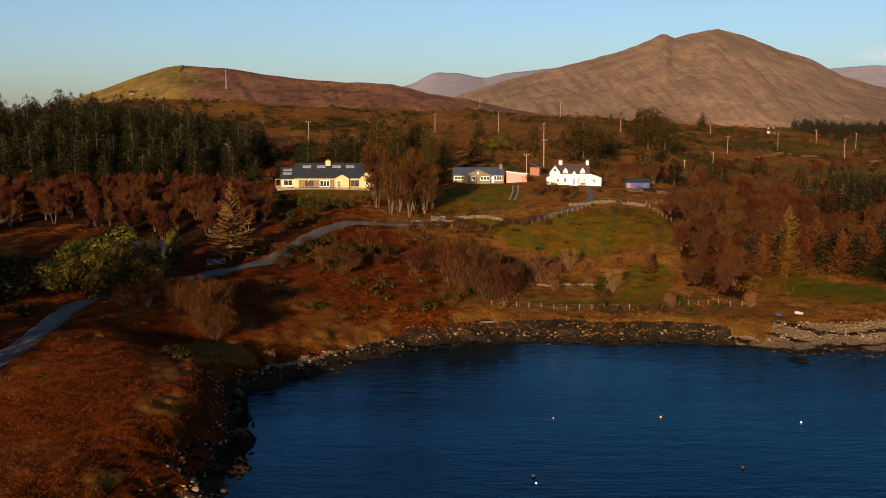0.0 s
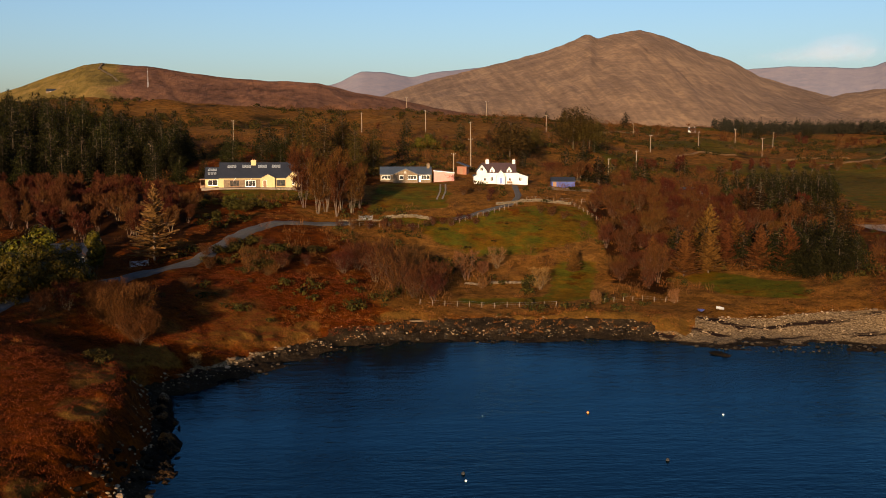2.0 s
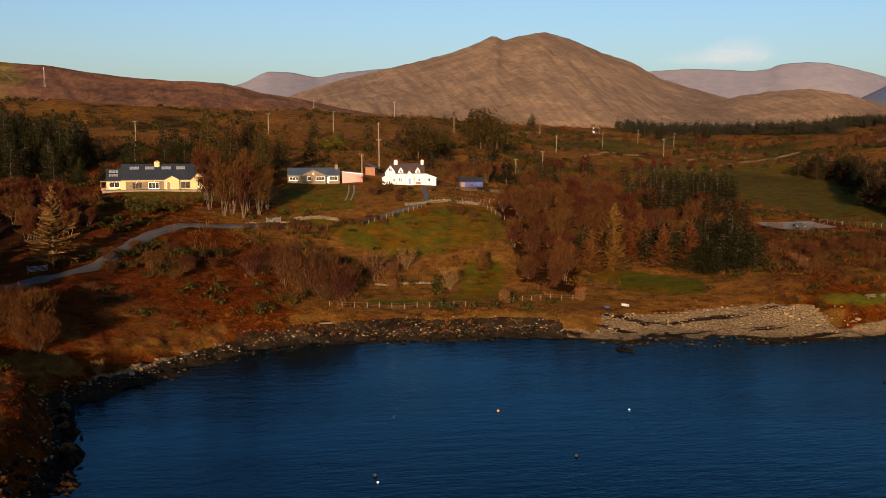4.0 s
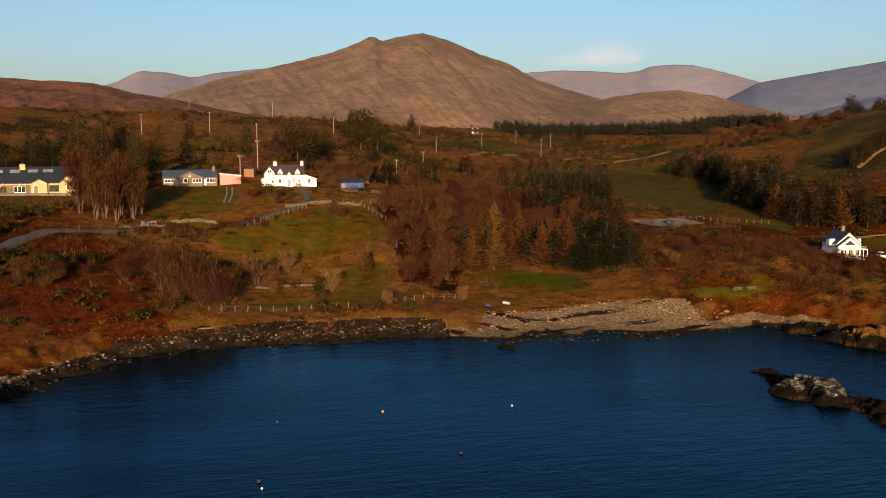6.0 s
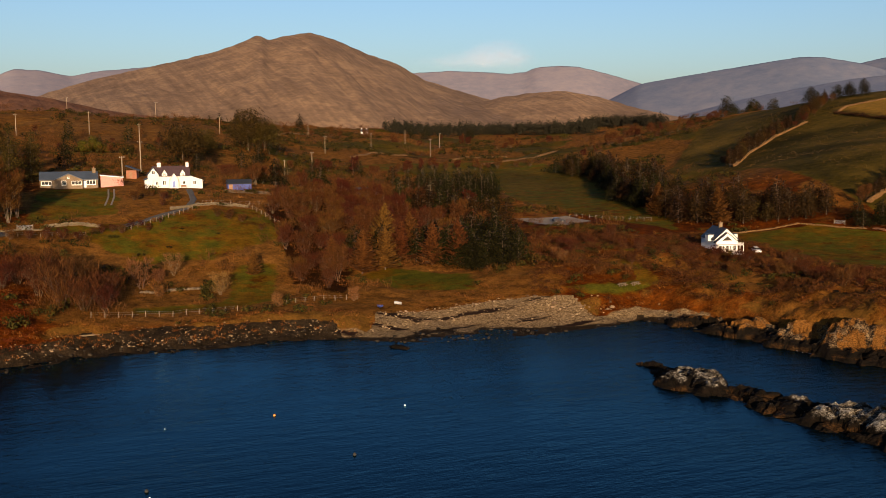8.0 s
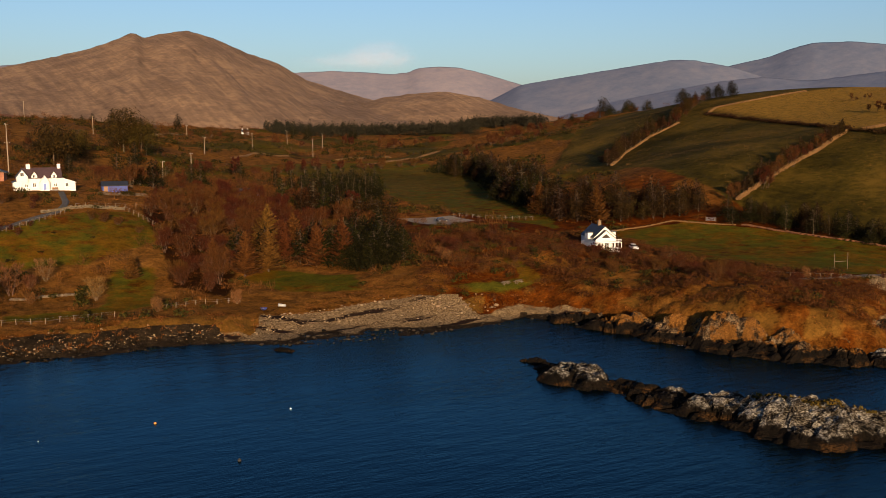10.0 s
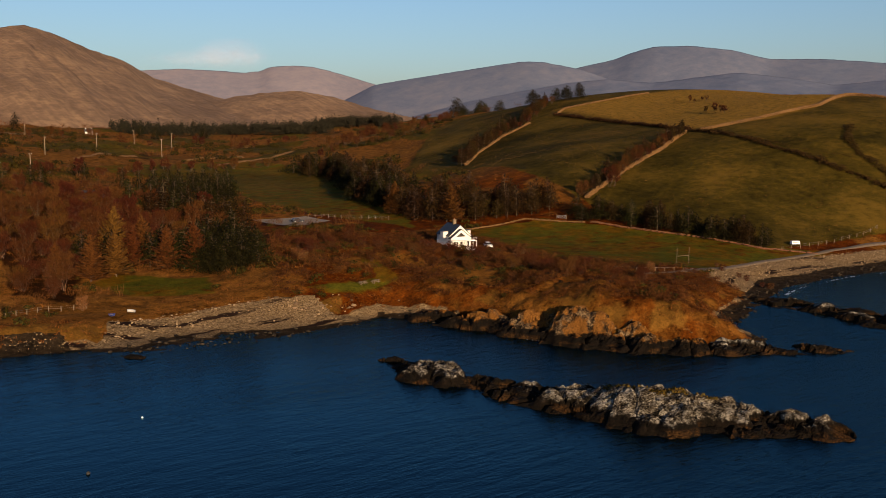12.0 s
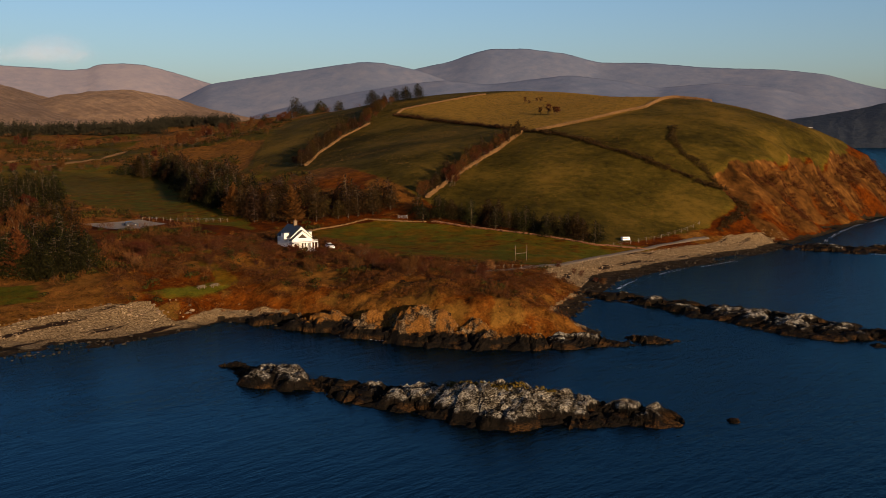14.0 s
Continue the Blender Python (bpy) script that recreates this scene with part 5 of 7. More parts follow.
window(house, 27.5, 0.8, 0.8, 1.4, -1.6, FRAME, 0)
door(house, 18.8, 0, 1.2, 2.2, -0.8, BROWN_FRAME)
for a in (10.2, 15.0):
    part("brace", Shape().rod((a, -1.3, 1.9), (a + 0.9, 0.2, 3.3), 0.06, 0.06, 6), FRAME, house)
part("terrace", Shape().box(1, 30, -3.4, -0.15, -0.9, -0.04), GRAVEL, house)

# the stone bungalow and the pink shed
house = thing("stone_bungalow", "low stone bungalow with a blue-grey roof and white windows", "house", pose(3.2, 322.0, height(12, 322) + 0.1, 0, 0, -2))
gable_block(house, 0, 16.6, 0, 7.5, 2.5, 4.6, RUBBLE, BLUE_ROOF)
gable_block(house, 4.2, 12.2, -1.6, -0.02, 2.4, 4.2, RUBBLE, BLUE_ROOF, along_x=False, over=0.4)
chimney(house, 15.6, 3.2, 3.6, 5.8, 1.0, 0.9, RUBBLE)
window(house, 0.5, 0.9, 2.9, 1.1, 0, FRAME, 2)
window(house, 6.2, 0.9, 1.3, 1.3, -1.6, FRAME, 0)
window(house, 9.0, 0.9, 2.8, 1.2, -1.6, FRAME, 2)
window(house, 13.3, 0.8, 2.6, 1.4, 0, FRAME, 2)
window(house, 7.9, 2.95, 0.5, 0.4, -1.6, FRAME, 0)
door(house, 12.3, 0, 0.9, 2.0, 0, FRAME)
shed = thing("pink_shed", "pink rendered shed with a sloping grey roof", "shed", pose(20.6, 321.5, height(23, 322), 0, 0, -3))
part("wall", Shape().prism([(0, -0.8), (6.6, -0.8), (6.6, 2.7), (0, 3.4)], 0, 5), PINK, shed)
part("roof", Shape().prism([(-0.2, 3.45), (6.8, 2.72), (6.8, 2.88), (-0.2, 3.61)], -0.25, 5.2), METAL, shed)
shed = thing("garden_shed", "small red-brown shed under a dark lean roof", "shed", pose(30.0, 343, height(31, 344), 0, 0, -20))
part("wall", Shape().box(0, 3.4, 0, 3, -0.6, 2.5), RED_BOARD, shed)
part("roof", Shape().prism([(-0.3, 3.9), (4.2, 2.3), (4.2, 2.5), (-0.3, 4.1)], -0.4, 3.4), SLATE, shed)
part("doorway", Shape().box(1.0, 2.0, -0.06, 0.0, 0, 1.9), BROWN_FRAME, shed)

# the white cottage
house = thing("white_cottage", "whitewashed cottage with dormers, two chimneys and brown slates", "house", pose(33.0, 315.0, height(42, 315) + 0.1, 0, 0, -3))
gable_block(house, 2.6, 13.4, 0, 6.0, 3.5, 6.3, WHITE, BROWN_SLATE, 0.2)
part("side_wing", Shape().prism([(13.45, -0.8), (17.2, -0.8), (17.2, 2.0), (13.45, 3.3)], 0.2, 5.6), WHITE, house, "white lean-to wing")
part("side_roof", Shape().prism([(13.45, 3.33), (17.5, 1.93), (17.5, 2.07), (13.45, 3.47)], 0.0, 5.8), WHITE, house)
part("side_wing", Shape().prism([(0, -0.8), (2.5, -0.8), (2.5, 3.2), (0, 2.3)], -0.2, 5.4), WHITE, house)
part("side_roof", Shape().prism([(-0.3, 2.22), (2.5, 3.23), (2.5, 3.37), (-0.3, 2.36)], -0.4, 5.6), SLATE, house)
gable_block(house, 0.9, 4.0, -0.7, 3.0, 4.0, 6.0, WHITE, SLATE, 0.25, along_x=False, base=2.2)
window(house, 1.9, 4.0, 1.1, 1.2, -0.7, FRAME, 1)
for a in (5.0, 10.4):
    gable_block(house, a, a + 1.6, -0.12, 2.4, 4.2, 5.4, WHITE, BROWN_SLATE, 0.15, 0.12, along_x=False, base=3.0)
    window(house, a + 0.4, 3.3, 0.8, 1.2, -0.12, FRAME, 1)
gable_block(house, 7.2, 9.8, -1.5, 0, 2.3, 4.2, WHITE, WHITE, 0.2, 0.12, along_x=False)
door(house, 8.0, 0, 1.0, 2.05, -1.5, BLUE_DOOR)
window(house, 3.1, 0.8, 0.9, 1.0, 0, FRAME, 1)
window(house, 5.2, 0.7, 1.0, 1.4, 0, FRAME, 1)
window(house, 11.1, 0.8, 0.9, 1.1, 0, FRAME, 1)
window(house, 14.3, 0.7, 1.0, 1.3, 0.2, FRAME, 1)
chimney(house, 4.4, 3.0, 5.6, 7.5, 1.1, 0.8, WHITE, 2)
chimney(house, 12.9, 3.0, 5.6, 7.5, 0.9, 0.8, WHITE, 2)
bench = thing("garden_bench", "dark wooden bench against the cottage front", "bench", pose(43.4, 313.0, height(43.4, 313) + 0.05, 0, 0, -3))
part("seat", Shape().box(0, 1.6, 0, 0.45, 0.42, 0.48), BROWN_FRAME, bench)
part("backrest", Shape().box(0, 1.6, 0.42, 0.48, 0.5, 0.95), BROWN_FRAME, bench)
for a in (0.05, 1.47):
    part("leg", Shape().box(a, a + 0.08, 0.03, 0.42, -0.05, 0.418), BROWN_FRAME, bench)
shed = thing("blue_shed", "blue boarded shed with a dark felt roof", "shed", pose(58.2, 315.5, height(62, 316), 0, 0, -4))
part("wall", Shape().prism([(0, -0.8), (7.4, -0.8), (7.4, 1.9), (0, 1.9)], 0, 3.6), BLUE_BOARD, shed)
part("roof", Shape().prism_x([(-0.35, 1.85), (-0.35, 2.0), (1.8, 3.3), (4.0, 2.1), (4.0, 1.95), (1.8, 3.15)], -0.25, 7.65), SLATE, shed)
part("doorway", Shape().box(0.4, 1.5, -0.06, 0.0, 0, 1.8), BROWN_FRAME, shed)

# the white gabled house by the pitch
GABLED = pose(172.2, 219.5, height(175, 219) + 0.1, 0, 0, -14) @ Matrix.Scale(0.82, 4)
house = thing("gabled_house", "white two-storey gabled house with slate roofs and a veranda", "house", GABLED)
gable_block(house, 0, 8.0, 0, 11.0, 4.4, 7.9, WHITE, SLATE, 0.35, along_x=False)
gable_block(house, -0.1, 7.4, -1.6, -0.02, 3.7, 6.6, WHITE, SLATE, 0.5, along_x=False)
chimney(house, 4.1, 5.0, 7.0, 9.6, 1.1, 0.8, RUBBLE)
for a, b in ((-1.2, 0.6), (7.4, 9.2)):
    part("dormer", Shape().box(a, b, 2.6, 5.2, 3.6, 5.7), WHITE, house)
    part("dormer_roof", Shape().box(a - 0.25, b + 0.25, 2.3, 5.5, 5.72, 5.9), SLATE, house)
part("window", Shape().prism([(1.9, 4.1), (5.4, 4.1), (3.65, 5.5)], -1.72, -1.5), GLASS, house, "dark triangular gable window")
part("window_frame", Shape().prism([(1.7, 3.96), (5.6, 3.96), (5.6, 4.08), (1.7, 4.08)], -1.74, -1.5), FRAME, house)
for a, b in ((0.6, 2.6), (3.0, 5.0), (5.4, 6.8)):
    window(house, a, 0.3, b - a, 2.2, -1.6, FRAME, 1)
veranda = part("veranda", Shape().box(-0.4, 8.4, -4.0, -1.62, 2.75, 2.9).box(-0.4, 8.4, -4.0, -1.62, -0.5, -0.02), FRAME, house, "white timber veranda")
for i in range(8):
    part("post", Shape().box(-0.35 + i * 1.23, -0.23 + i * 1.23, -3.98, -3.86, -0.02, 2.75), FRAME, veranda)
for z in (0.55, 1.05, 3.3, 3.7):
    part("rail", Shape().box(-0.4, 8.4, -3.97, -3.9, z, z + 0.07), FRAME, veranda)
window(house, 1.6, 0.5, 1.4, 1.5, 0, FRAME, 1)

# dark cottage in the trees, far houses
house = thing("slate_cottage", "small shaded cottage with a dark slate roof among trees", "house", pose(-66, 207, height(-62, 206) - 0.5, 0, 0, 12))
gable_block(house, 0, 9.5, 0, 5, 2.6, 4.6, RUBBLE, SLATE)
chimney(house, 9.9, 2.5, 2.0, 5.4, 0.9, 0.9, RUBBLE)
window(house, 2, 0.8, 1.0, 1.2, 0, FRAME, 1)
window(house, 6, 0.8, 1.0, 1.2, 0, FRAME, 1)
cabin = thing("cabin", "blue cabin half hidden behind the birches", "house", pose(112, 352, height(116, 352), 0, 0, -20))
gable_block(cabin, 0, 8, 0, 5, 2.5, 4.0, BLUE_BOARD, SLATE)
window(cabin, 2, 0.9, 1.2, 1.1, 0, FRAME, 1)
for px, py, w, turn in ((240, 1085, 9, -10), (480, 1250, 14, -25), (325, 1000, 7, -15)):
    house = thing("far_house", "distant white farmhouse with a slate roof", "house", pose(px, py, height(px, py), 0, 0, turn), "far houses")
    gable_block(house, 0, w, 0, 7, 3.4, 6, WHITE, SLATE)
    chimney(house, 0.8, 3.5, 5.2, 7.0, 0.9, 0.8, WHITE)
    chimney(house, w - 0.8, 3.5, 5.2, 7.0, 0.9, 0.8, WHITE)
    window(house, 2, 1, 1.2, 1.4, 0, FRAME, 1)
    window(house, w - 3.2, 1, 1.2, 1.4, 0, FRAME, 1)
house = thing("moor_house", "dark low house with a white gable on the moor", "house", pose(*on_west_hill(-17.4, 1195), 0, 0, 12))
gable_block(house, 0, 15, 0, 7, 2.6, 5, RUBBLE, SLATE)
chimney(house, 14, 3.5, 4.4, 6.2, 0.9, 0.8, WHITE)
window(house, 3, 0.9, 1.4, 1.2, 0, FRAME, 1)
for px, py, w in ((2700, 1150, 15), (2790, 1110, 20)):
    house = thing("far_house", "white house on the wooded far shore", "house", pose(px, py, 48, 0, 0, -67), "far houses")
    gable_block(house, 0, w, 0, 8, 4.5, 8, WHITE, SLATE, base=-22)
    window(house, 3, 1, 1.5, 1.6, 0, FRAME, 1)


# ---- lanes, yards, walls and fences ----
def strip(name, label, line, wide, material, lift=0.12, category="road"):
    """A lane laid over the ground, with soft shoulders."""
    pts, out = np.array(line, float), []
    run = np.concatenate([[0], np.cumsum(np.hypot(*np.diff(pts, axis=0).T))])
    s = np.arange(0, run[-1], 1.5)
    x, y = np.interp(s, run, pts[:, 0]), np.interp(s, run, pts[:, 1])
    for _ in range(6):
        x[1:-1], y[1:-1] = (x[:-2] + 2 * x[1:-1] + x[2:]) / 4, (y[:-2] + 2 * y[1:-1] + y[2:]) / 4
    tx, ty = np.gradient(x), np.gradient(y)
    ln = np.hypot(tx, ty)
    nx, ny = -ty / ln, tx / ln
    u = np.linspace(-0.5, 0.5, 7) * wide
    u = u[None, :] * (1 + 0.06 * np.sin(s * 0.7)[:, None])
    xs, ys = x[:, None] + nx[:, None] * u, y[:, None] + ny[:, None] * u
    zs = terrain(xs, ys)[0]
    mid = np.maximum(zs.mean(1, keepdims=True), zs)
    zs = 0.5 * mid + 0.5 * zs.max(1, keepdims=True) + lift
    zs[:, 0] -= 0.6
    zs[:, -1] -= 0.6
    return tagged(sheet(name, xs, ys, zs, material), label, category, kind="structure")


strip("road", "narrow worn tarmac road above the shore", ROAD, 4.4, TARMAC)
strip("road_lane", "grey lane up to the white cottage", LANE, 2.4, TARMAC)
strip("road_shore", "gravel track behind the shingle ridge", SHORE_TRACK, 2.6, DIRT, 0.05)
for off in (-0.8, 0.8):
    strip("road_drive", "pale concrete wheel track up the lawn", [(a + off, b) for a, b in DRIVE[2:]], 0.7, GRAVEL, 0.08)
cp = np.array(CAR_PARK, float)
u, v = np.meshgrid(np.linspace(0, 1, 12), np.linspace(0, 1, 12), indexing="ij")
yard = (1 - u)[..., None] * ((1 - v)[..., None] * cp[0] + v[..., None] * cp[3]) + u[..., None] * ((1 - v)[..., None] * cp[1] + v[..., None] * cp[2])
tagged(sheet("pavement_car_park", yard[..., 0], yard[..., 1], terrain(yard[..., 0], yard[..., 1])[0] + 0.25, GRAVEL), "pale gravel car park", "car park", kind="structure")


def stone_wall(label, line, high, seed, step=0.85, thick=0.6, material=None, level=None):
    """A field wall or bank of rough stones along a line, one mesh of many stones."""
    r = random.Random(seed)
    pts = np.array(line, float)
    run = np.concatenate([[0], np.cumsum(np.hypot(*np.diff(pts, axis=0).T))])
    kinds = [pebble_shape(r) for _ in range(5)]
    s = np.arange(0, run[-1], step)
    x, y = np.interp(s, run, pts[:, 0]), np.interp(s, run, pts[:, 1])
    z = level(x, y) if level else terrain(x, y)[0]
    sh = Shape()
    for i in range(len(s)):
        for course in range(max(1, int(high / 0.42))):
            for _ in range(1 if step > 1.2 else 2):
                v, f = kinds[r.randrange(5)]
                k = r.uniform(0.75, 1.2) * step * 0.75
                p = (x[i] + r.gauss(0, thick * 0.3), y[i] + r.gauss(0, thick * 0.3), z[i] + 0.15 + course * 0.42 + r.gauss(0, 0.06))
                sh.add([(p[0] + q.x * k, p[1] + q.y * k, p[2] + q.z * min(k, 0.55)) for q in v], f)
    return tagged(new("stone_wall", sh.mesh("stone_wall", material or STONE_WALL)), label, "wall")


HEDGE_TWIG = leafy("hedge_twigs", (0.012, 0.009, 0.004), (0.085, 0.055, 0.02), 0.1)


def hedge(label, line, high, seed, thick=1.0):
    """A low dark overgrown hedge bank along a line, thicker in places."""
    r = random.Random(seed)
    kinds = [np.array(clumped(r, [(r.gauss(0, 0.5), r.gauss(0, 0.5), 0.1 + r.random() * 0.6, r.uniform(0.4, 0.7)) for _ in range(5)], 60, 0.26, 0.8, 0.4)) for _ in range(4)]
    places = [(x, y, high * (0.75 + 0.5 * abs(math.sin(x * 0.13 + y * 0.09)))) for x, y in row(line, 0.75, r, 0.35 * thick)]
    return scatter("hedge", label, "hedge", HEDGE_TWIG, kinds, places, r, 0.7, 1.2)


GRASSY_BANK = simple("grassy_bank", (0.05, 0.027, 0.009), (0.16, 0.082, 0.026), 0.6, 0.95, bump=0.1)
stone_wall("sunlit grassy field bank running up the hill", [(266, 257), (280, 261), (295, 265), (323, 271), (357, 285)], 1.3, 1, 0.7, 1.0, GRASSY_BANK)
hedge("dark overgrown field bank down the hillside", [(361, 286), (355, 259), (348, 235), (345, 205), (347, 184), (352, 175), (349, 171), (334, 167), (318, 165)], 1.44, 2, 1.7)
hedge("dark overgrown field bank along the hill", [(415, 427), (400, 375), (385, 335), (361, 286)], 1.27, 3, 1.5)
stone_wall("sunlit field bank over the hilltop", [(362, 280), (389, 270), (424, 262), (455, 272), (486, 280), (490, 262)], 1.3, 4, 0.8, 1.1, GRASSY_BANK)
stone_wall("field bank along the hill crest", [(415, 427), (432, 438), (461, 428), (493, 424)], 0.9, 5, 0.9, 0.9, GRASSY_BANK)
hedge("dark curved ditch bank on the hillside", [(389, 226), (376, 219), (368, 213), (362, 205), (358, 195), (351, 184)], 1.27, 6, 1.4)
stone_wall("sunlit bank beside the hedgerow trees", [(300, 370), (330, 397), (365, 418), (395, 428)], 0.9, 7, 0.9, 1.0, GRASSY_BANK)
stone_wall("low grassy bank at the edge of the pitch", [(205, 256), (216, 258), (235, 257), (246, 238)], 0.8, 8, 0.6, 0.7, GRASSY_BANK)
stone_wall("rusty overgrown bank below the pines", [(247, 236), (252, 206), (258, 176), (270, 165)], 0.8, 9, 1.0, 1.0, simple("bracken_bank", (0.05, 0.02, 0.01), (0.17, 0.07, 0.025), 0.6, 0.95, bump=0.1))
hedge("grassy bank beside the hillside ditch", [(353, 241), (352, 228), (355, 215), (358, 206)], 0.42, 19, 0.9)
stone_wall("sunlit bank between the valley fields", [(252, 589), (269, 598), (289, 609), (304, 615)], 1.2, 20, 2.0, 1.0, GRASSY_BANK)
stone_wall("long low wall across the valley floor", [(174, 554), (202, 586), (223, 595)], 1.0, 21, 1.8, 1.0, GRASSY_BANK)
stone_wall("dry stone wall along the garden foot", [(-8, 260), (-2, 262), (4, 263)], 0.5, 10, 0.5)
stone_wall("rough stone wall beside the drive", [(4, 266), (12, 268), (16, 266)], 1.0, 11, 0.6)
stone_wall("tumbled wall at the top of the field", [(36, 280), (48, 284), (58, 284)], 0.9, 12, 0.6)
stone_wall("low wall before the blue shed", [(56, 308), (64, 310), (71, 312)], 0.9, 13, 0.6)
stone_wall("tumbled field wall in the lower field", [(22, 222), (32, 222), (40, 224)], 0.5, 14, 0.8)
stone_wall("sunlit field wall across the valley", [(262, 560), (290, 575), (330, 600), (360, 640)], 1.0, 16, 2.0, 1.0, GRASSY_BANK)
stone_wall("grey wall of an old field in the valley", [(165, 715), (205, 760), (260, 800)], 1.2, 17, 2.2, 1.0)
stone_wall("moorland wall climbing the western hill", [on_west_hill(a, d)[:2] for a, d in ((-13.6, 1180), (-14.1, 1225), (-14.7, 1262), (-14.5, 1297))], 1.2, 18, 2.4, 1.0, level=lambda x, y: [on_west_hill(math.degrees(math.atan2(p, q)), math.hypot(p, q))[2] for p, q in zip(x, y)])


def fence(label, line, gap, high, rails=2, material=None, rail_mat=None):
    """Posts and wires along a line."""
    ob = thing("fence", label, "fence", Matrix.Identity(4))
    pts = np.array(line, float)
    run = np.concatenate([[0], np.cumsum(np.hypot(*np.diff(pts, axis=0).T))])
    s = np.arange(0, run[-1] + 0.01, gap)
    x, y = np.interp(s, run, pts[:, 0]), np.interp(s, run, pts[:, 1])
    z = terrain(x, y)[0]
    post = Shape().box(-0.075, 0.075, -0.075, 0.075, -0.4, high, 0.02).mesh("post", material or WOOD)
    for i in range(len(s)):
        p = part("post", post, None, ob)
        p.matrix_basis = pose(x[i], y[i], z[i], math.sin(i * 7.0) * 4, math.cos(i * 5.0) * 4, i * 40)
    for k in range(rails):
        h = high * (0.92 - 0.42 * k)
        w = Shape().tube([(x[i], y[i], z[i] + h) for i in range(len(s))], 0.008)
        part("wire", w, rail_mat or METAL, ob)
    return ob


fence("post and wire fence above the shore", [(10, 201), (20, 202), (32, 201), (41, 202)], 2.6, 1.15)
fence("post and wire fence beside the beach path", [(49, 203), (57, 206), (66, 204)], 2.4, 1.1)
fence("wooden fence along the cottage lane", [(22, 262), (30, 268), (37, 274), (42, 280)], 2.2, 1.2)
fence("wooden fence along the top of the field", [(45, 284), (54, 287), (66, 290)], 3.0, 1.3)
fence("wooden fence down the side of the field", [(58, 284), (62, 272), (66, 258)], 2.4, 1.2)
fence("wire fence at the foot of the hill", [(262, 172), (280, 171), (300, 171), (320, 172)], 4.5, 1.3)
fence("wire fence beside the car park", [(180, 312), (190, 300), (200, 288)], 2.5, 1.3)
fence("low wooden fence by the pitch", [(178, 172), (188, 165), (198, 161), (206, 158)], 2.6, 1.0, 1)
fence("post fence below the tall trees", [(-8, 256), (4, 258), (14, 259)], 2.6, 1.1)


def gate(x, y, turn, wide, material, label):
    g = thing("field_gate", label, "gate", pose(x, y, height(x, y), 0, 0, turn))
    for z in (0.25, 0.5, 0.75, 1.0, 1.2):
        part("bar", Shape().rod((0.1, 0, z), (wide - 0.1, 0, z), 0.03, 0.03, 5), material, g)
    for a in (0.0, wide):
        part("gatepost", Shape().box(a - 0.1, a + 0.1, -0.1, 0.1, -0.3, 1.5, 0.03), WOOD, g)
    part("brace", Shape().rod((0.1, 0.03, 0.25), (wide - 0.1, 0.03, 1.2), 0.025, 0.025, 5), material, g)


gate(-3, 261.5, 8, 3.6, METAL, "grey metal field gate beside the road")
gate(-48.5, 202.5, 40, 4.0, METAL, "pale metal gate beside the road bend")
gate(357.5, 287, 60, 3.6, WOOD, "wooden field gate where the banks meet")
gate(243, 249, -60, 3.4, METAL, "metal gate below the pines")
gate(68, 290, -10, 3.4, WOOD, "wooden gate at the top of the field")


# ---- poles, masts, posts ----
# lighter than WOOD: the sun's glare on the poles is painted in
POLE_WOOD = simple("sunlit_pole_wood", (0.12, 0.09, 0.06), (0.25, 0.19, 0.13), 0.3, 0.85)


def pole(x, y, high, turn, arm=True, label="weathered wooden power pole with a crossarm"):
    p = thing("power_pole", label, "pole", pose(x, y, height(x, y), 0, 0, turn), "power poles")
    part("post", Shape().rod((0, 0, -0.8), (0, 0, high), 0.22, 0.16, 8), POLE_WOOD, p)
    if arm:
        arm_ob = part("crossarm", Shape().box(-0.9, 0.9, -0.06, 0.06, high - 0.5, high - 0.36), WOOD, p)
        for a in (-0.75, 0.0, 0.75):
            part("insulator", Shape().rod((a, 0, high - 0.36), (a, 0, high - 0.1), 0.06, 0.05, 6), FRAME, arm_ob)


for px, py, high in ((-74, 343, 10), (-54, 401, 11), (-4, 500, 10), (29, 520, 11), (37, 365, 11), (29, 345, 7), (46, 455, 12), (75, 640, 11), (28, 760, 13), (129, 475, 9), (103, 424, 8), (215, 640, 11),
                     (250, 620, 12), (290, 700, 11), (193, 720, 9), (105, 590, 10), (105, 522, 9), (160, 560, 10), (262, 700, 10), (-122, 900, 11), (-94, 860, 11), (-190, 900, 11), (-230, 960, 11)):
    pole(px, py, high, (px * 13) % 50 - 25)
mast = thing("radio_mast", "grey lattice mast on the hill", "mast", pose(*on_west_hill(-12.2, 1160), 0, 0, 15))
mast.scale = (0.76, 0.76, 0.76)
for a in range(3):
    c, s = math.cos(a * 2.094), math.sin(a * 2.094)
    part("leg", Shape().rod((c * 1.4, s * 1.4, -1), (c * 0.4, s * 0.4, 26), 0.16, 0.12, 5), METAL, mast)
lat = Shape()
for i in range(12):
    k0, k1 = i / 12, (i + 1) / 12
    for a in range(3):
        c0, s0, c1, s1 = math.cos(a * 2.094), math.sin(a * 2.094), math.cos((a + 1) * 2.094), math.sin((a + 1) * 2.094)
        r0, r1 = 1.4 - k0, 1.4 - k1
        lat.rod((c0 * r0, s0 * r0, k0 * 26), (c1 * r1, s1 * r1, k1 * 26), 0.07, 0.07, 3, False)
part("lattice", lat, METAL, mast)
part("antenna", Shape().rod((0, 0, 25), (0, 0, 30), 0.25, 0.15, 8), METAL, mast)
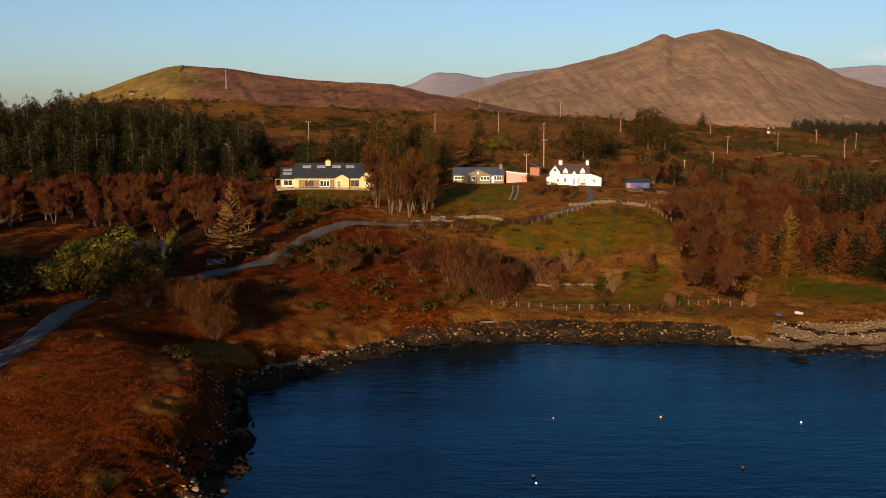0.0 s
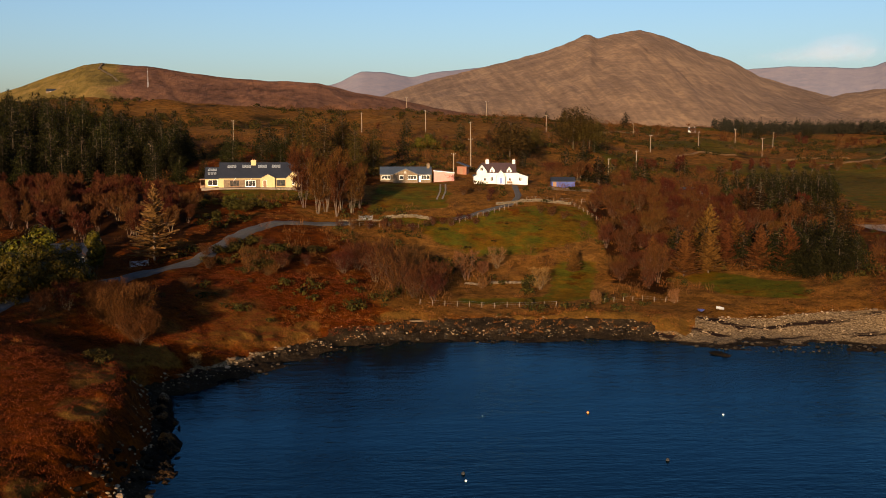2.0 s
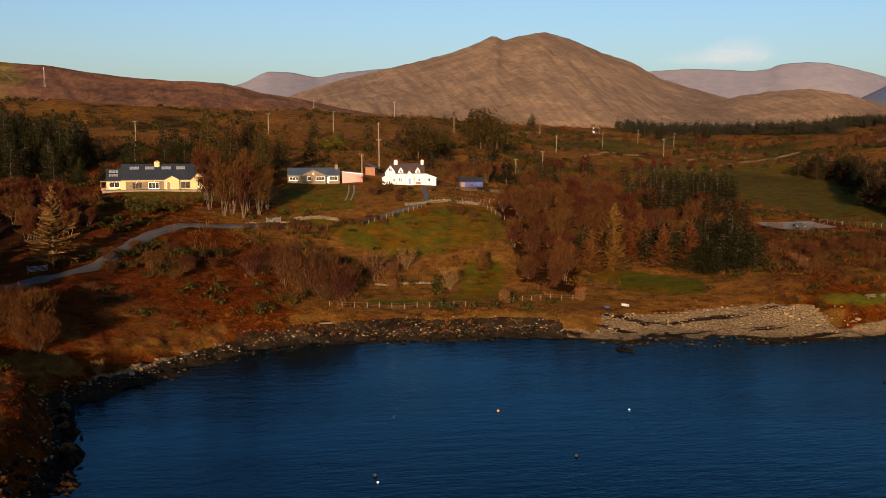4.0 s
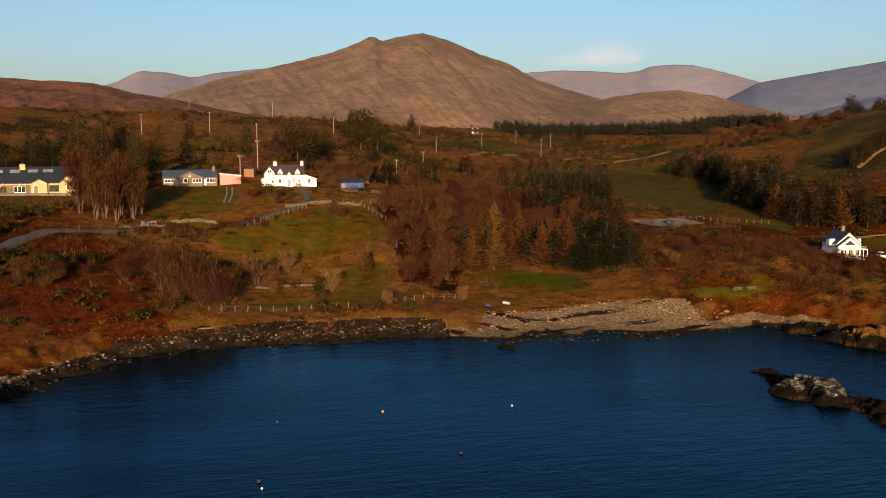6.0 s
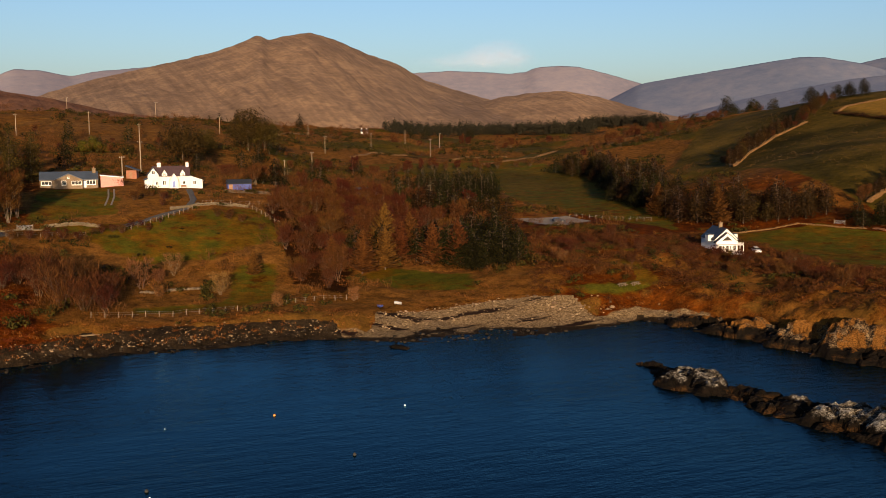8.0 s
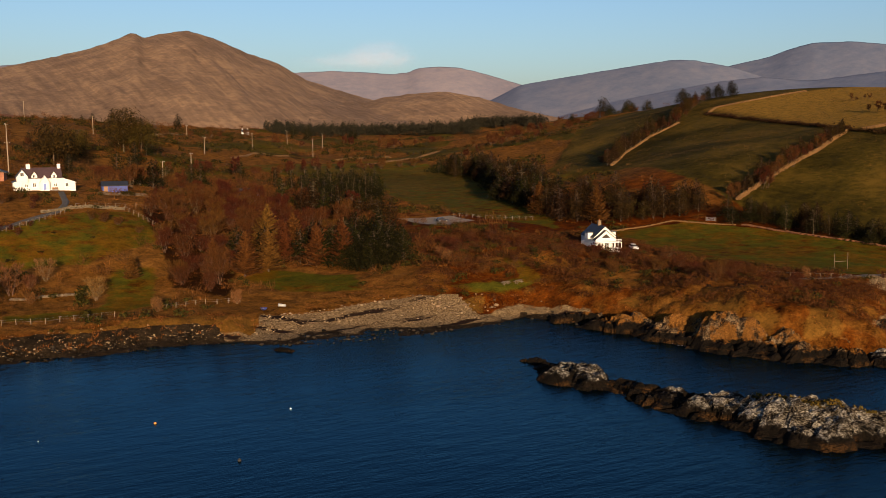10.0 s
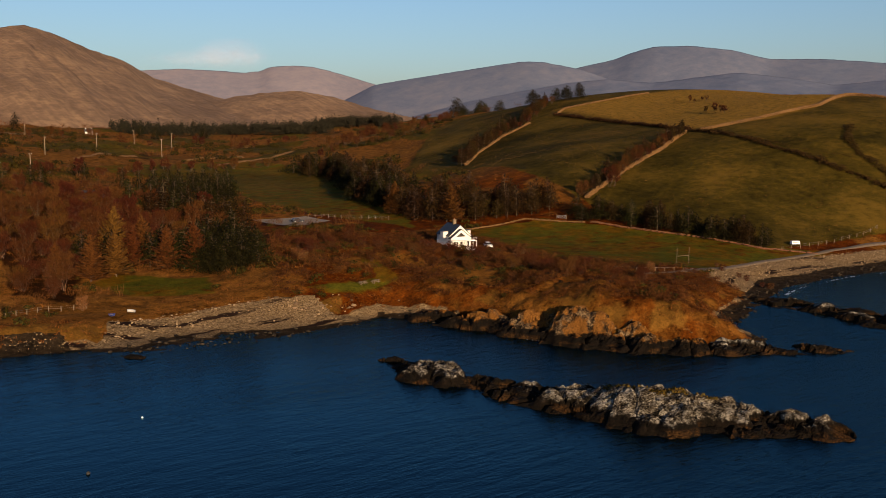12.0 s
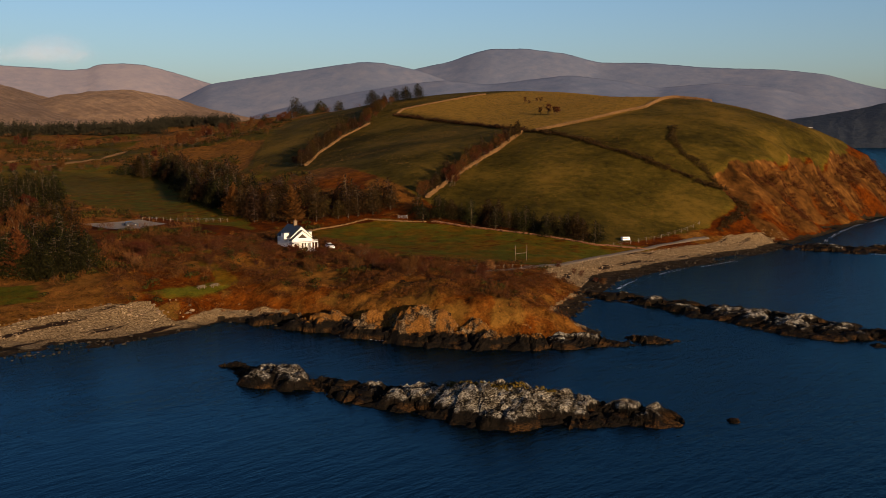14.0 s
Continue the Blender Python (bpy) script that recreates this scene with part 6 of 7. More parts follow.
goal = thing("goal_posts", "weathered goal posts on the grass pitch", "goal", pose(212, 171, height(214, 171), 0, 0, -10))
for a in (0, 4.2):
    part("upright", Shape().rod((a, 0, -0.3), (a, 0, 4.3), 0.06, 0.05, 6), WOOD, goal)
part("crossbar", Shape().rod((0.06, 0, 2.1), (4.14, 0, 2.1), 0.05, 0.05, 6), WOOD, goal)

# ---- vehicles, boats, buoys, seats ----
DARK_PAINT = simple("dark_car_paint", (0.012, 0.014, 0.02), (0.02, 0.024, 0.034), 0.4, 0.25, spec=0.6)
WHITE_PAINT = simple("white_paint", (0.66, 0.66, 0.66), (0.75, 0.75, 0.75), 0.4, 0.3, spec=0.5)
RUBBER = simple("rubber", (0.012, 0.012, 0.012), (0.03, 0.03, 0.03), 0.1, 0.9)


def car(x, y, turn, paint, label):
    c = thing("car", label, "car", pose(x, y, height(x, y) + 0.27, 0, 0, turn))
    part("body", Shape().prism([(-2.1, 0.35), (-1.9, 0.22), (1.95, 0.22), (2.12, 0.4), (2.1, 0.72), (1.2, 0.92), (-2.05, 0.95)], -0.85, 0.85), paint, c)
    cabin = part("cabin", Shape().add([(-1.9, -0.78, 0.93), (1.0, -0.78, 0.93), (1.0, 0.78, 0.93), (-1.9, 0.78, 0.93), (-1.5, -0.62, 1.46), (0.25, -0.62, 1.46), (0.25, 0.62, 1.46), (-1.5, 0.62, 1.46)],
                                      [(0, 1, 5, 4), (1, 2, 6, 5), (2, 3, 7, 6), (3, 0, 4, 7), (4, 5, 6, 7)]), GLASS, c, "dark car windows")
    part("car_roof", Shape().box(-1.5, 0.2, -0.6, 0.6, 1.465, 1.5), paint, cabin)
    for sx in (-1.25, 1.3):
        for sy in (-0.8, 0.8):
            w = part("wheel", Shape().rod((sx, sy - 0.1, 0.32), (sx, sy + 0.1, 0.32), 0.32, 0.32, 14), RUBBER, c)
            part("rim", Shape().rod((sx, sy - 0.11, 0.32), (sx, sy + 0.11, 0.32), 0.18, 0.18, 10), METAL, w)
    for sy in (-0.6, 0.6):
        part("headlight", Shape().box(2.09, 2.14, sy - 0.16, sy + 0.16, 0.55, 0.68), FRAME, c)


car(171, 304, -8, DARK_PAINT, "dark parked car on the gravel car park")
car(186.5, 219.5, -115, WHITE_PAINT, "white car parked beside the gabled house")
trailer = thing("livestock_trailer", "white box trailer parked at the foot of the hill", "trailer", pose(272, 174, height(272, 174) + 0.2, 0, 0, -25))
trailer.scale = (0.62, 0.62, 0.62)
part("body", Shape().box(-2.2, 2.2, -1, 1, 0.5, 2.1, 0.08), WHITE_PAINT, trailer)
part("opening", Shape().box(-1.9, 1.9, -1.03, -0.98, 1.35, 1.75), GLASS, trailer, "dark ventilation slot")
for a in (-0.5, 0.5):
    for b in (-0.9, 0.9):
        part("wheel", Shape().rod((a, b - 0.1, 0.3), (a, b + 0.1, 0.3), 0.3, 0.3, 12), RUBBER, trailer)
part("drawbar", Shape().rod((2.2, 0, 0.6), (3.4, 0, 0.5), 0.06, 0.06, 6), METAL, trailer)


def boat(x, y, turn, long, paint, label):
    b = thing("rowing_boat", label, "boat", pose(x, y, height(x, y) + 0.1, 0, 8, turn))
    hull, rings = Shape(), []
    for i in range(9):
        k = i / 8
        w = 0.72 * math.sin(math.pi * min(1, 0.18 + k * 0.82)) ** 0.7 if k < 1 else 0.03
        rings.append([(long * (k - 0.5), w * s, z) for s, z in ((-1, 0.62), (-0.8, 0.25), (0, 0.05), (0.8, 0.25), (1, 0.62), (0.9, 0.6), (0.7, 0.3), (0, 0.14), (-0.7, 0.3), (-0.9, 0.6))])
    pts = [p for r in rings for p in r]
    hull.add(pts, [(i * 10 + j, i * 10 + (j + 1) % 10, (i + 1) * 10 + (j + 1) % 10, (i + 1) * 10 + j) for i in range(8) for j in range(10)])
    part("hull", hull, paint, b, smooth=True)
    for k in (-0.22, 0.12):
        part("thwart", Shape().box(long * k - 0.12, long * k + 0.12, -0.6, 0.6, 0.4, 0.44), WOOD, b)


boat(67.5, 196, 60, 1.7, BLUE_BOARD, "blue rowing boat drawn up on the shingle")
boat(72, 197.5, -10, 1.6, simple("faded_white_paint", (0.22, 0.22, 0.22), (0.34, 0.34, 0.33), 0.4, 0.5), "white rowing boat upturned above the shingle")


def buoy(x, y, radius, colour, label):
    b = thing("mooring_buoy", label, "buoy", pose(x, y, 0))
    sh, n = Shape(), 12
    rows = [(math.sin(math.pi * i / 8) * radius, radius * (0.35 - math.cos(math.pi * i / 8))) for i in range(9)]
    sh.add([(r * math.cos(2 * math.pi * j / n), r * math.sin(2 * math.pi * j / n), z) for r, z in rows for j in range(n)],
           [(i * n + j, i * n + (j + 1) % n, (i + 1) * n + (j + 1) % n, (i + 1) * n + j) for i in range(len(rows) - 1) for j in range(n)])
    part("float", sh, colour, b, smooth=True)
    part("mooring_eye", Shape().rod((0, 0, radius * 1.3), (0, 0, radius * 1.3 + 0.05), 0.04, 0.04, 6), RUBBER, b)


ORANGE = simple("orange_plastic", (0.55, 0.16, 0.03), (0.66, 0.22, 0.05), 0.3, 0.45)
YELLOW = simple("yellow_plastic", (0.62, 0.46, 0.06), (0.72, 0.55, 0.10), 0.3, 0.6)
k = 40 / 45
buoy(34.4 * k, 152 * k, 0.2, ORANGE, "orange mooring buoy on dark water")
buoy(55.6 * k, 149.4 * k, 0.15, WHITE_PAINT, "white mooring buoy on dark water")
buoy(12.0 * k, 122.6 * k, 0.15, WHITE_PAINT, "small white buoy on dark water")
buoy(40.3 * k, 128.6 * k, 0.24, RUBBER, "small black buoy on dark water")
buoy(11.9 * k, 125.2 * k, 0.24, RUBBER, "small black buoy beside a white one")
buoy(17.4 * k, 151.5 * k, 0.09, WHITE_PAINT, "tiny white float on dark water")
sign = thing("warning_sign", "small yellow square board on the cliff edge", "sign", pose(143.2, 113.0, height(143.2, 113) + 0.4, 0, 0, -50))
part("board", Shape().box(-0.26, 0.26, -0.04, 0.04, 1.15, 1.65, 0.02), YELLOW, sign)
part("post", Shape().box(-0.05, 0.05, 0.045, 0.12, -0.6, 1.7), WOOD, sign)
for px, py, turn in ((124.5, 186, 12), (121.5, 186.6, 8)):
    t = thing("picnic_table", "weathered wooden picnic table on the grass", "table", pose(px, py, height(px, py), 0, 0, turn), "picnic tables")
    part("tabletop", Shape().box(-0.95, 0.95, -0.38, 0.38, 0.7, 0.76), WOOD, t)
    for a in (-0.75, 0.5):
        part("seat", Shape().box(-0.95, 0.95, a, a + 0.25, 0.4, 0.45), WOOD, t)
    for a in (-0.7, 0.6):
        part("leg_frame", Shape().box(a, a + 0.1, -0.72, 0.72, 0.32, 0.395).box(a, a + 0.1, -0.3, -0.2, -0.1, 0.695).box(a, a + 0.1, 0.2, 0.3, -0.1, 0.695), WOOD, t)
drift = thing("driftwood", "bleached driftwood trunk on the shingle", "log", pose(10 * k, 217 * k, height(10 * k, 217 * k) + 0.15, 0, 0, -8))
part("log", Shape().rod((-2.4, 0, 0), (0, 0.15, 0.1), 0.2, 0.17, 7).rod((0, 0.15, 0.1), (2.2, -0.1, 0.2), 0.17, 0.06, 6), PALE_BARK, drift)
part("branch", Shape().rod((0.4, 0.1, 0.1), (1.4, 0.8, 0.5), 0.07, 0.03, 5), PALE_BARK, drift)


# ---- trees and bushes, kind by kind ----
rng = random.Random(5)
spruce = [plant("conifer_tree", "dark green conifer in a dense plantation", "tree", *pine(rng, h, s, 2600, 0.05, 0.6, 0.0, 0.36), BARK, NEEDLE, "conifer plantation") for h, s in ((13, 5.4), (11, 5.2), (15, 5.6))]
windswept = [plant("shelter_belt_pine", "wind-blown brown-green pine in a shelter belt", "tree", *pine(rng, h, s, 1000, 0.13, 0.5, l, 0.46), BARK, NEEDLE_OLIVE, "shelter belt") for h, s, l in ((10.5, 4.6, 0.05), (9, 4.3, 0.08), (11.5, 4.8, 0.03))]
dark_pine = [plant("pine_tree", "dark pine with a ragged crown", "tree", *pine(rng, h, s, 1100, 0.08, 0.55, 0.0, 0.44), BARK, NEEDLE, "dark pines") for h, s in ((11, 5.0), (9, 4.6))]
big_pine = [plant("pine_tree", "broad dark green pine above the beach", "tree", *pine(rng, h, s, 3000, 0.1, 0.45, 0.0, 0.36), BARK, NEEDLE, "dark pines") for h, s in ((11, 6.0), (9, 5.5))]
larch = [plant("larch_tree", "bare brown larch with level branches", "tree", *conifer(rng, h, s, 18, 9, 0.07, 0.3, 0.08, dense=3.6), BARK, NEEDLE_BROWN, "brown larches") for h, s in ((11.5, 4.7), (10, 4.3))]
bare_larch = [plant("larch_tree", "tall bare larch with open level branches", "tree", *conifer(rng, 15, 5.6, 17, 8, 0.1, 0.05, 0.15, dense=2.6), PALE_BARK, TWIG_PALE, "brown larches")]
alder = [plant("bare_tree", "leafless red-brown alder with pale stems", "tree", *bare_tree(rng, h, s, n, 3000, 0.85, clear=0.35), PALE_BARK, TWIG_RED, "bare alders") for h, s, n in ((7.5, 4.2, 4), (6.5, 4.4, 5), (8.5, 4.0, 3))]
sallow = [plant("bare_bush", "dense leafless brown sallow bush", "bush", *bare_tree(rng, h, s, n, 1400, 0.85, clear=0.1), BARK, TWIG_BROWN, "sallow thicket") for h, s, n in ((5, 5.0, 7), (4.2, 4.6, 8), (6, 4.8, 6))]
big_sallow = plant("bare_bush", "big rounded leafless sallow bush with fine brown twigs", "bush", *bare_tree(rng, 7.5, 8.5, 11, 14000, 0.75, clear=0.05), BARK, TWIG_BROWN, "sallow thicket")
rust = [plant("bare_bush", "dense leafless rust-red bush", "bush", *bare_tree(rng, h, s, n, 1300, 0.8, clear=0.1), BARK, TWIG_RED, "sallow thicket") for h, s, n in ((4.6, 4.8, 8), (5.4, 4.6, 6))]
pale_bush = [plant("bare_bush", "pale sunlit leafless bush in rough grass", "bush", *bare_tree(rng, h, s, n, 1200, 0.7, clear=0.12), PALE_BARK, TWIG_PALE, "pale bushes") for h, s, n in ((5, 4.0, 6), (3.4, 2.6, 5))]
tall = [plant("bare_tree", "tall leafless tree with pale bare stems beside the house", "tree", *bare_tree(rng, h, s, n, 3000, 1.3, clear=0.35), STEM_BARK, TWIG_BROWN, "tall bare trees") for h, s, n in ((17, 6.5, 6), (19, 6.0, 5), (15, 6.5, 7))]
hedge_tree = [plant("bare_tree", "small wind-clipped leafless hedgerow tree", "tree", *bare_tree(rng, h, s, n, 700, 0.9, 0.05, 0.3), BARK, TWIG_BROWN, "hedgerow trees") for h, s, n in ((6, 3.6, 3), (5, 3.4, 4))]
cypress = [plant("cypress_tree", "old spreading cypress with bare lower limbs", "tree", *pine(rng, h, s, 5000, 0.3, 0.38, 0.0, 0.5), BARK, CYPRESS, "old cypresses") for h, s in ((16, 10), (13, 9))]
dark_cypress = [plant("cypress_tree", "tall dark cypress beside the lawn", "tree", *pine(rng, 21, 6.5, 4200, 0.05, 0.5, 0.03, 0.42), BARK, CYPRESS, "dark cypresses")]
round_clumps = [(rng.gauss(0, 2.6), rng.gauss(0, 2.2), 1.5 + rng.random() * 5.2, rng.uniform(1.3, 2.3)) for _ in range(22)]
shrub = [plant("evergreen_tree", "big rounded evergreen with glossy yellow-green leaves", "tree", stems(rng, 5, 1.6, 4.5), clumped(rng, [(x, y, z * (1 - 0.025 * (x * x + y * y)), r) for x, y, z, r in round_clumps], 8500, 0.25, 0.85), BARK, LEAF, "glossy evergreens")]
column = plant("evergreen_tree", "narrow upright evergreen shrub with glossy leaves", "tree", stems(rng, 2, 0.3, 4.5), clumped(rng, [(rng.gauss(0, 0.5), rng.gauss(0, 0.5), 0.8 + 0.42 * i, rng.uniform(0.9, 1.4)) for i in range(12)], 2600, 0.3, 0.9), BARK, LEAF, "glossy evergreens")
gorse = [plant("gorse_bush", "low dark gorse bush", "bush", None, clumped(rng, [(rng.gauss(0, 0.8), rng.gauss(0, 0.8), 0.5 + rng.random() * 0.8, rng.uniform(0.5, 0.9)) for _ in range(8)], 700, 0.2, 0.8), BARK, GORSE, "gorse bushes")]
garden = [plant("garden_shrub", "clipped rounded garden shrub", "bush", None, clumped(rng, [(rng.gauss(0, 0.9), rng.gauss(0, 0.6), 0.4 + rng.random() * 0.7, rng.uniform(0.6, 0.9)) for _ in range(7)], 700, 0.17, 0.8), BARK, LEAF, "garden shrubs")]
patterns = spruce + bare_larch + big_pine + windswept + dark_pine + larch + alder + sallow + rust + pale_bush + tall + hedge_tree + cypress + dark_cypress + shrub + [column, big_sallow] + gorse + garden

# plantation on the western rise, alders below it
set_out(spruce + dark_pine[:1], fill(PLANTATION, 7.6, rng, 0.95), rng, 0.85, 1.3)
set_out(alder, fill(ALDER_WOOD, 6.6, rng, 0.9), rng, 0.75, 1.15)
set_out(spruce, [(-60, 318, 0.8), (-66, 312, 0.9), (-53, 322, 0.7), (-46, 340, 0.8), (-38, 352, 0.8), (-50, 352), (-30, 362, 0.8), (-22, 356, 0.9)], rng)
set_out(bare_larch, [(-45, 209)], rng, 1, 1)
set_out(shrub, [(-65.5, 170, 1.1), (-59.5, 170, 1.35), (-54.5, 173, 1.1), (-61, 177, 1.6), (-55.5, 178, 1.3)], rng, 0.97, 1.03)
set_out([column], [(-55, 201, 1.25)], rng, 1, 1)
set_out(tall, [(-14, 266), (-12, 268), (-9, 265), (-8, 271), (-5, 269), (-18, 271), (-3, 275, 0.8), (-20, 285, 0.9), (-12, 280)], rng, 0.85, 1.05)
set_out(dark_cypress, [(-15, 322), (-5, 322, 0.9), (-9, 336, 1.1), (1, 338, 0.85), (-22, 330, 1.0)], rng, 0.9, 1.05)
set_out(cypress, [(60, 425, 1.25), (104, 505, 1.3), (112, 503, 1.1), (78, 480, 0.9), (120, 540, 0.7)], rng, 0.95, 1.05)
set_out(spruce + dark_pine, fill([(-40, 345), (0, 352), (20, 372), (-10, 400), (-45, 390)], 10, rng, 0.6), rng, 0.55, 0.95)

# out-of-view conifers added west of the road to shade it and the evergreens
set_out(spruce, fill([(-64, 96), (-92, 168), (-122, 222), (-150, 205), (-125, 90)], 11.5, rng, 0.85), rng, 1.5, 1.9)

# bushes of the western slope and the foreshore
set_out([big_sallow], [(-40, 161), (-37, 158, 0.7), (-44, 164, 0.75)], rng, 1, 1)
set_out(sallow, [(-49, 162, 0.8), (-52, 159, 0.7)], rng)
set_out(rust, [(1, 214, 1.5), (9, 206, 1.4), (14, 213, 1.4), (5, 209, 1.5), (-3, 221, 1.3), (3, 222, 1.4), (9, 218, 1.5), (-6, 216, 1.1), (13, 206, 1.2)], rng)
set_out(sallow, [(-1, 228, 1.1), (6, 229, 1.0), (12, 226, 0.9), (-18, 216, 0.5), (-22, 211, 0.5)], rng)
set_out(pale_bush, [(22, 226, 1.2), (26, 229), (30, 233, 1.1), (25, 219, 0.7), (47, 202, 0.9), (38, 218, 0.9), (64, 203, 0.8), (40, 224, 0.6), (-28, 157, 0.5)], rng)
set_out(larch, [(48, 230, 0.6)], rng, 1, 1)
set_out(gorse, [(-20, 214, 1.6), (-24, 208, 1.3), (-27, 225, 1.8), (-22, 221, 1.5), (-30, 216, 1.4), (-26, 203, 1.0), (-38, 139, 1.2), (-33, 133, 0.9), (16, 232, 1.8), (19, 230, 1.7), (22, 234, 1.4), (-33, 206, 1.2), (-16, 225, 1.5), (-12, 230, 1.2)], rng)

set_out(sallow[:2] + gorse, [(-33, 204, 0.8), (-30, 209, 0.9), (-27, 216, 0.9), (-23, 222, 0.8), (-18, 219, 0.8), (-25, 207, 0.9), (-19, 210, 0.9), (-31, 222, 0.7), (-35, 212, 0.7), (-14, 216, 0.7), (-21, 203, 0.7), (-34, 186, 0.8)], rng, 0.7, 1.0)
set_out(gorse, [(-66, 150, 1.2), (-70, 158, 1.8), (-74, 165, 2.0), (-78, 172, 2.0), (-83, 182, 2.2), (-88, 193, 2.2), (-80, 192, 2.0), (-92, 204, 2.0), (-76, 186, 1.8), (-70, 196, 1.6), (-84, 200, 2.0)], rng, 0.85, 1.15)

# thicket and conifers behind the beach
set_out(sallow + rust + alder[:1], fill(THICKET, 6.3, rng, 0.92), rng, 0.7, 1.2)
set_out(larch, [(74, 228, 0.85), (81, 231, 1.05), (88, 240, 0.9), (94, 232, 1.0), (100, 229, 1.1), (68, 232, 0.7), (86, 248, 1.0), (93, 245, 0.9)], rng)
set_out(dark_pine, [(102, 224), (107, 222, 0.95), (103, 218, 0.9), (110, 228), (98, 238), (84, 242, 0.8), (92, 238, 0.9), (114, 236), (105, 240), (118, 244), (110, 246), (100, 250), (122, 252), (126, 262), (118, 232), (96, 252, 0.9), (76, 240, 0.8), (112, 219, 0.7)], rng)
set_out(windswept + dark_pine, [(125, 322), (128, 319), (132, 320), (136, 321), (139, 323), (141, 316), (143, 312), (145, 303), (130, 314), (135, 312), (146, 308), (148, 300), (120, 326)], rng, 0.85, 1.1)
set_out(alder, [(100, 335), (105, 338), (110, 332), (116, 338), (95, 342), (88, 338), (120, 342), (80, 345), (104, 348), (70, 330), (75, 342)], rng, 0.8, 1.05)
set_out(rust + pale_bush[:1], fill([(115, 205), (128, 205), (142, 235), (152, 262), (140, 270), (120, 240)], 8, rng, 0.7), rng, 0.35, 0.7)

set_out(rust + sallow, fill([(118, 197), (135, 188), (148, 152), (158, 132), (176, 140), (188, 160), (186, 195), (170, 212), (165, 240), (150, 270), (128, 262)], 8.0, rng, 0.8), rng, 0.3, 0.75)
set_out(big_pine, [(98, 231), (101, 232), (101, 225), (102, 221), (104, 219), (106, 216), (106, 248), (112, 248), (117, 244), (115, 233), (122, 263), (118, 267)], rng, 0.8, 1.1)
set_out(spruce + dark_pine, [(131, 336), (143, 367), (161, 413), (134, 338), (146, 369), (164, 416), (137, 340), (149, 371), (168, 417), (140, 342), (153, 373), (172, 420), (143, 344), (156, 375), (175, 422), (147, 346), (159, 377), (179, 425), (149, 347), (162, 378), (184, 427), (153, 349), (166, 379), (188, 430), (155, 350), (169, 380), (191, 432), (158, 351), (172, 381), (195, 434), (161, 352), (175, 383), (199, 437), (164, 353), (178, 384), (203, 438), (167, 354), (182, 385), (207, 441), (170, 355), (185, 386), (211, 442)], rng, 0.7, 1.05)
set_out(shrub, [(25, 442)], rng, 1.0, 1.1)

set_out(hedge_tree + sallow[:1] + dark_pine[:1], fill([(60, 335), (120, 350), (175, 430), (120, 430), (70, 400), (30, 380)], 12, rng, 0.7), rng, 0.6, 1.0)
set_out(hedge_tree + dark_pine[:1], fill([(-40, 400), (20, 420), (150, 450), (170, 520), (60, 540), (-50, 480)], 19, rng, 0.7), rng, 0.5, 0.9)

# shelter belts, hedgerow trees and the ridge
set_out(windswept + dark_pine, row([(285, 500), (282, 455), (255, 395), (226, 345), (214, 312)], 2.8, rng, 2.6), rng, 0.9, 1.35)
set_out(windswept + dark_pine, row([(292, 480), (262, 385), (236, 340), (222, 312)], 3.4, rng, 2.4), rng, 0.9, 1.3)
set_out(windswept + larch[:1], row([(212, 300), (206, 282), (220, 270), (238, 262), (247, 252)], 2.4, rng, 2.6), rng, 0.8, 1.15)
set_out(windswept, row([(226, 300), (240, 276), (252, 262)], 3.0, rng, 2.0), rng, 0.8, 1.1)
set_out(dark_pine + windswept[:1], row([(250, 244), (255, 222), (257, 198), (261, 176)], 1.7, rng, 2.0), rng, 0.55, 0.85)
set_out(hedge_tree, row([(300, 375), (330, 402), (360, 420), (389, 430), (430, 458), (455, 474)], 5.0, rng, 2.0), rng, 0.8, 1.3)
set_out(hedge_tree, row([(262, 256), (285, 262), (305, 268), (330, 276)], 3.6, rng, 1.6), rng, 0.8, 1.3)
set_out(big_pine, [(576, 770, 0.9), (579, 726, 1.3), (583, 722, 1.1), (591, 709, 1.2), (585, 700, 1.1), (600, 712, 1.0), (581, 670, 0.9), (461, 496, 0.8), (470, 474, 0.8), (474, 466, 0.7), (466, 480, 0.6), (565, 690, 0.7), (550, 660, 0.6)], rng, 1.2, 1.6)
set_out(hedge_tree, [(456, 362, 0.7), (459, 353, 0.6), (462, 358, 0.6), (454, 357, 0.5), (412, 312), (409, 303, 0.9), (410, 306), (414, 318, 0.8), (575, 765, 1.5), (570, 740, 1.4)], rng)
set_out(hedge_tree + alder, row([(310, 520), (380, 600), (470, 690), (560, 780)], 12, rng, 4), rng, 0.8, 1.3)
set_out(sallow + alder, row([(112, 463), (157, 478), (215, 540), (288, 540)], 7.0, rng, 4), rng, 0.7, 1.1)
set_out(hedge_tree + alder, row([(150, 700), (213, 731), (279, 711), (330, 690), (441, 790)], 13, rng, 6), rng, 0.8, 1.3)
set_out(hedge_tree + spruce[:1], row([(120, 830), (240, 900), (380, 930), (520, 960)], 16, rng, 8), rng, 0.7, 1.2)

set_out(rust, row([(216, 165), (217, 158), (217, 149), (215, 141)], 2.6, rng, 1.0), rng, 0.22, 0.4)
set_out(pale_bush[1:], [(191, 162, 0.8)], rng, 1, 1)

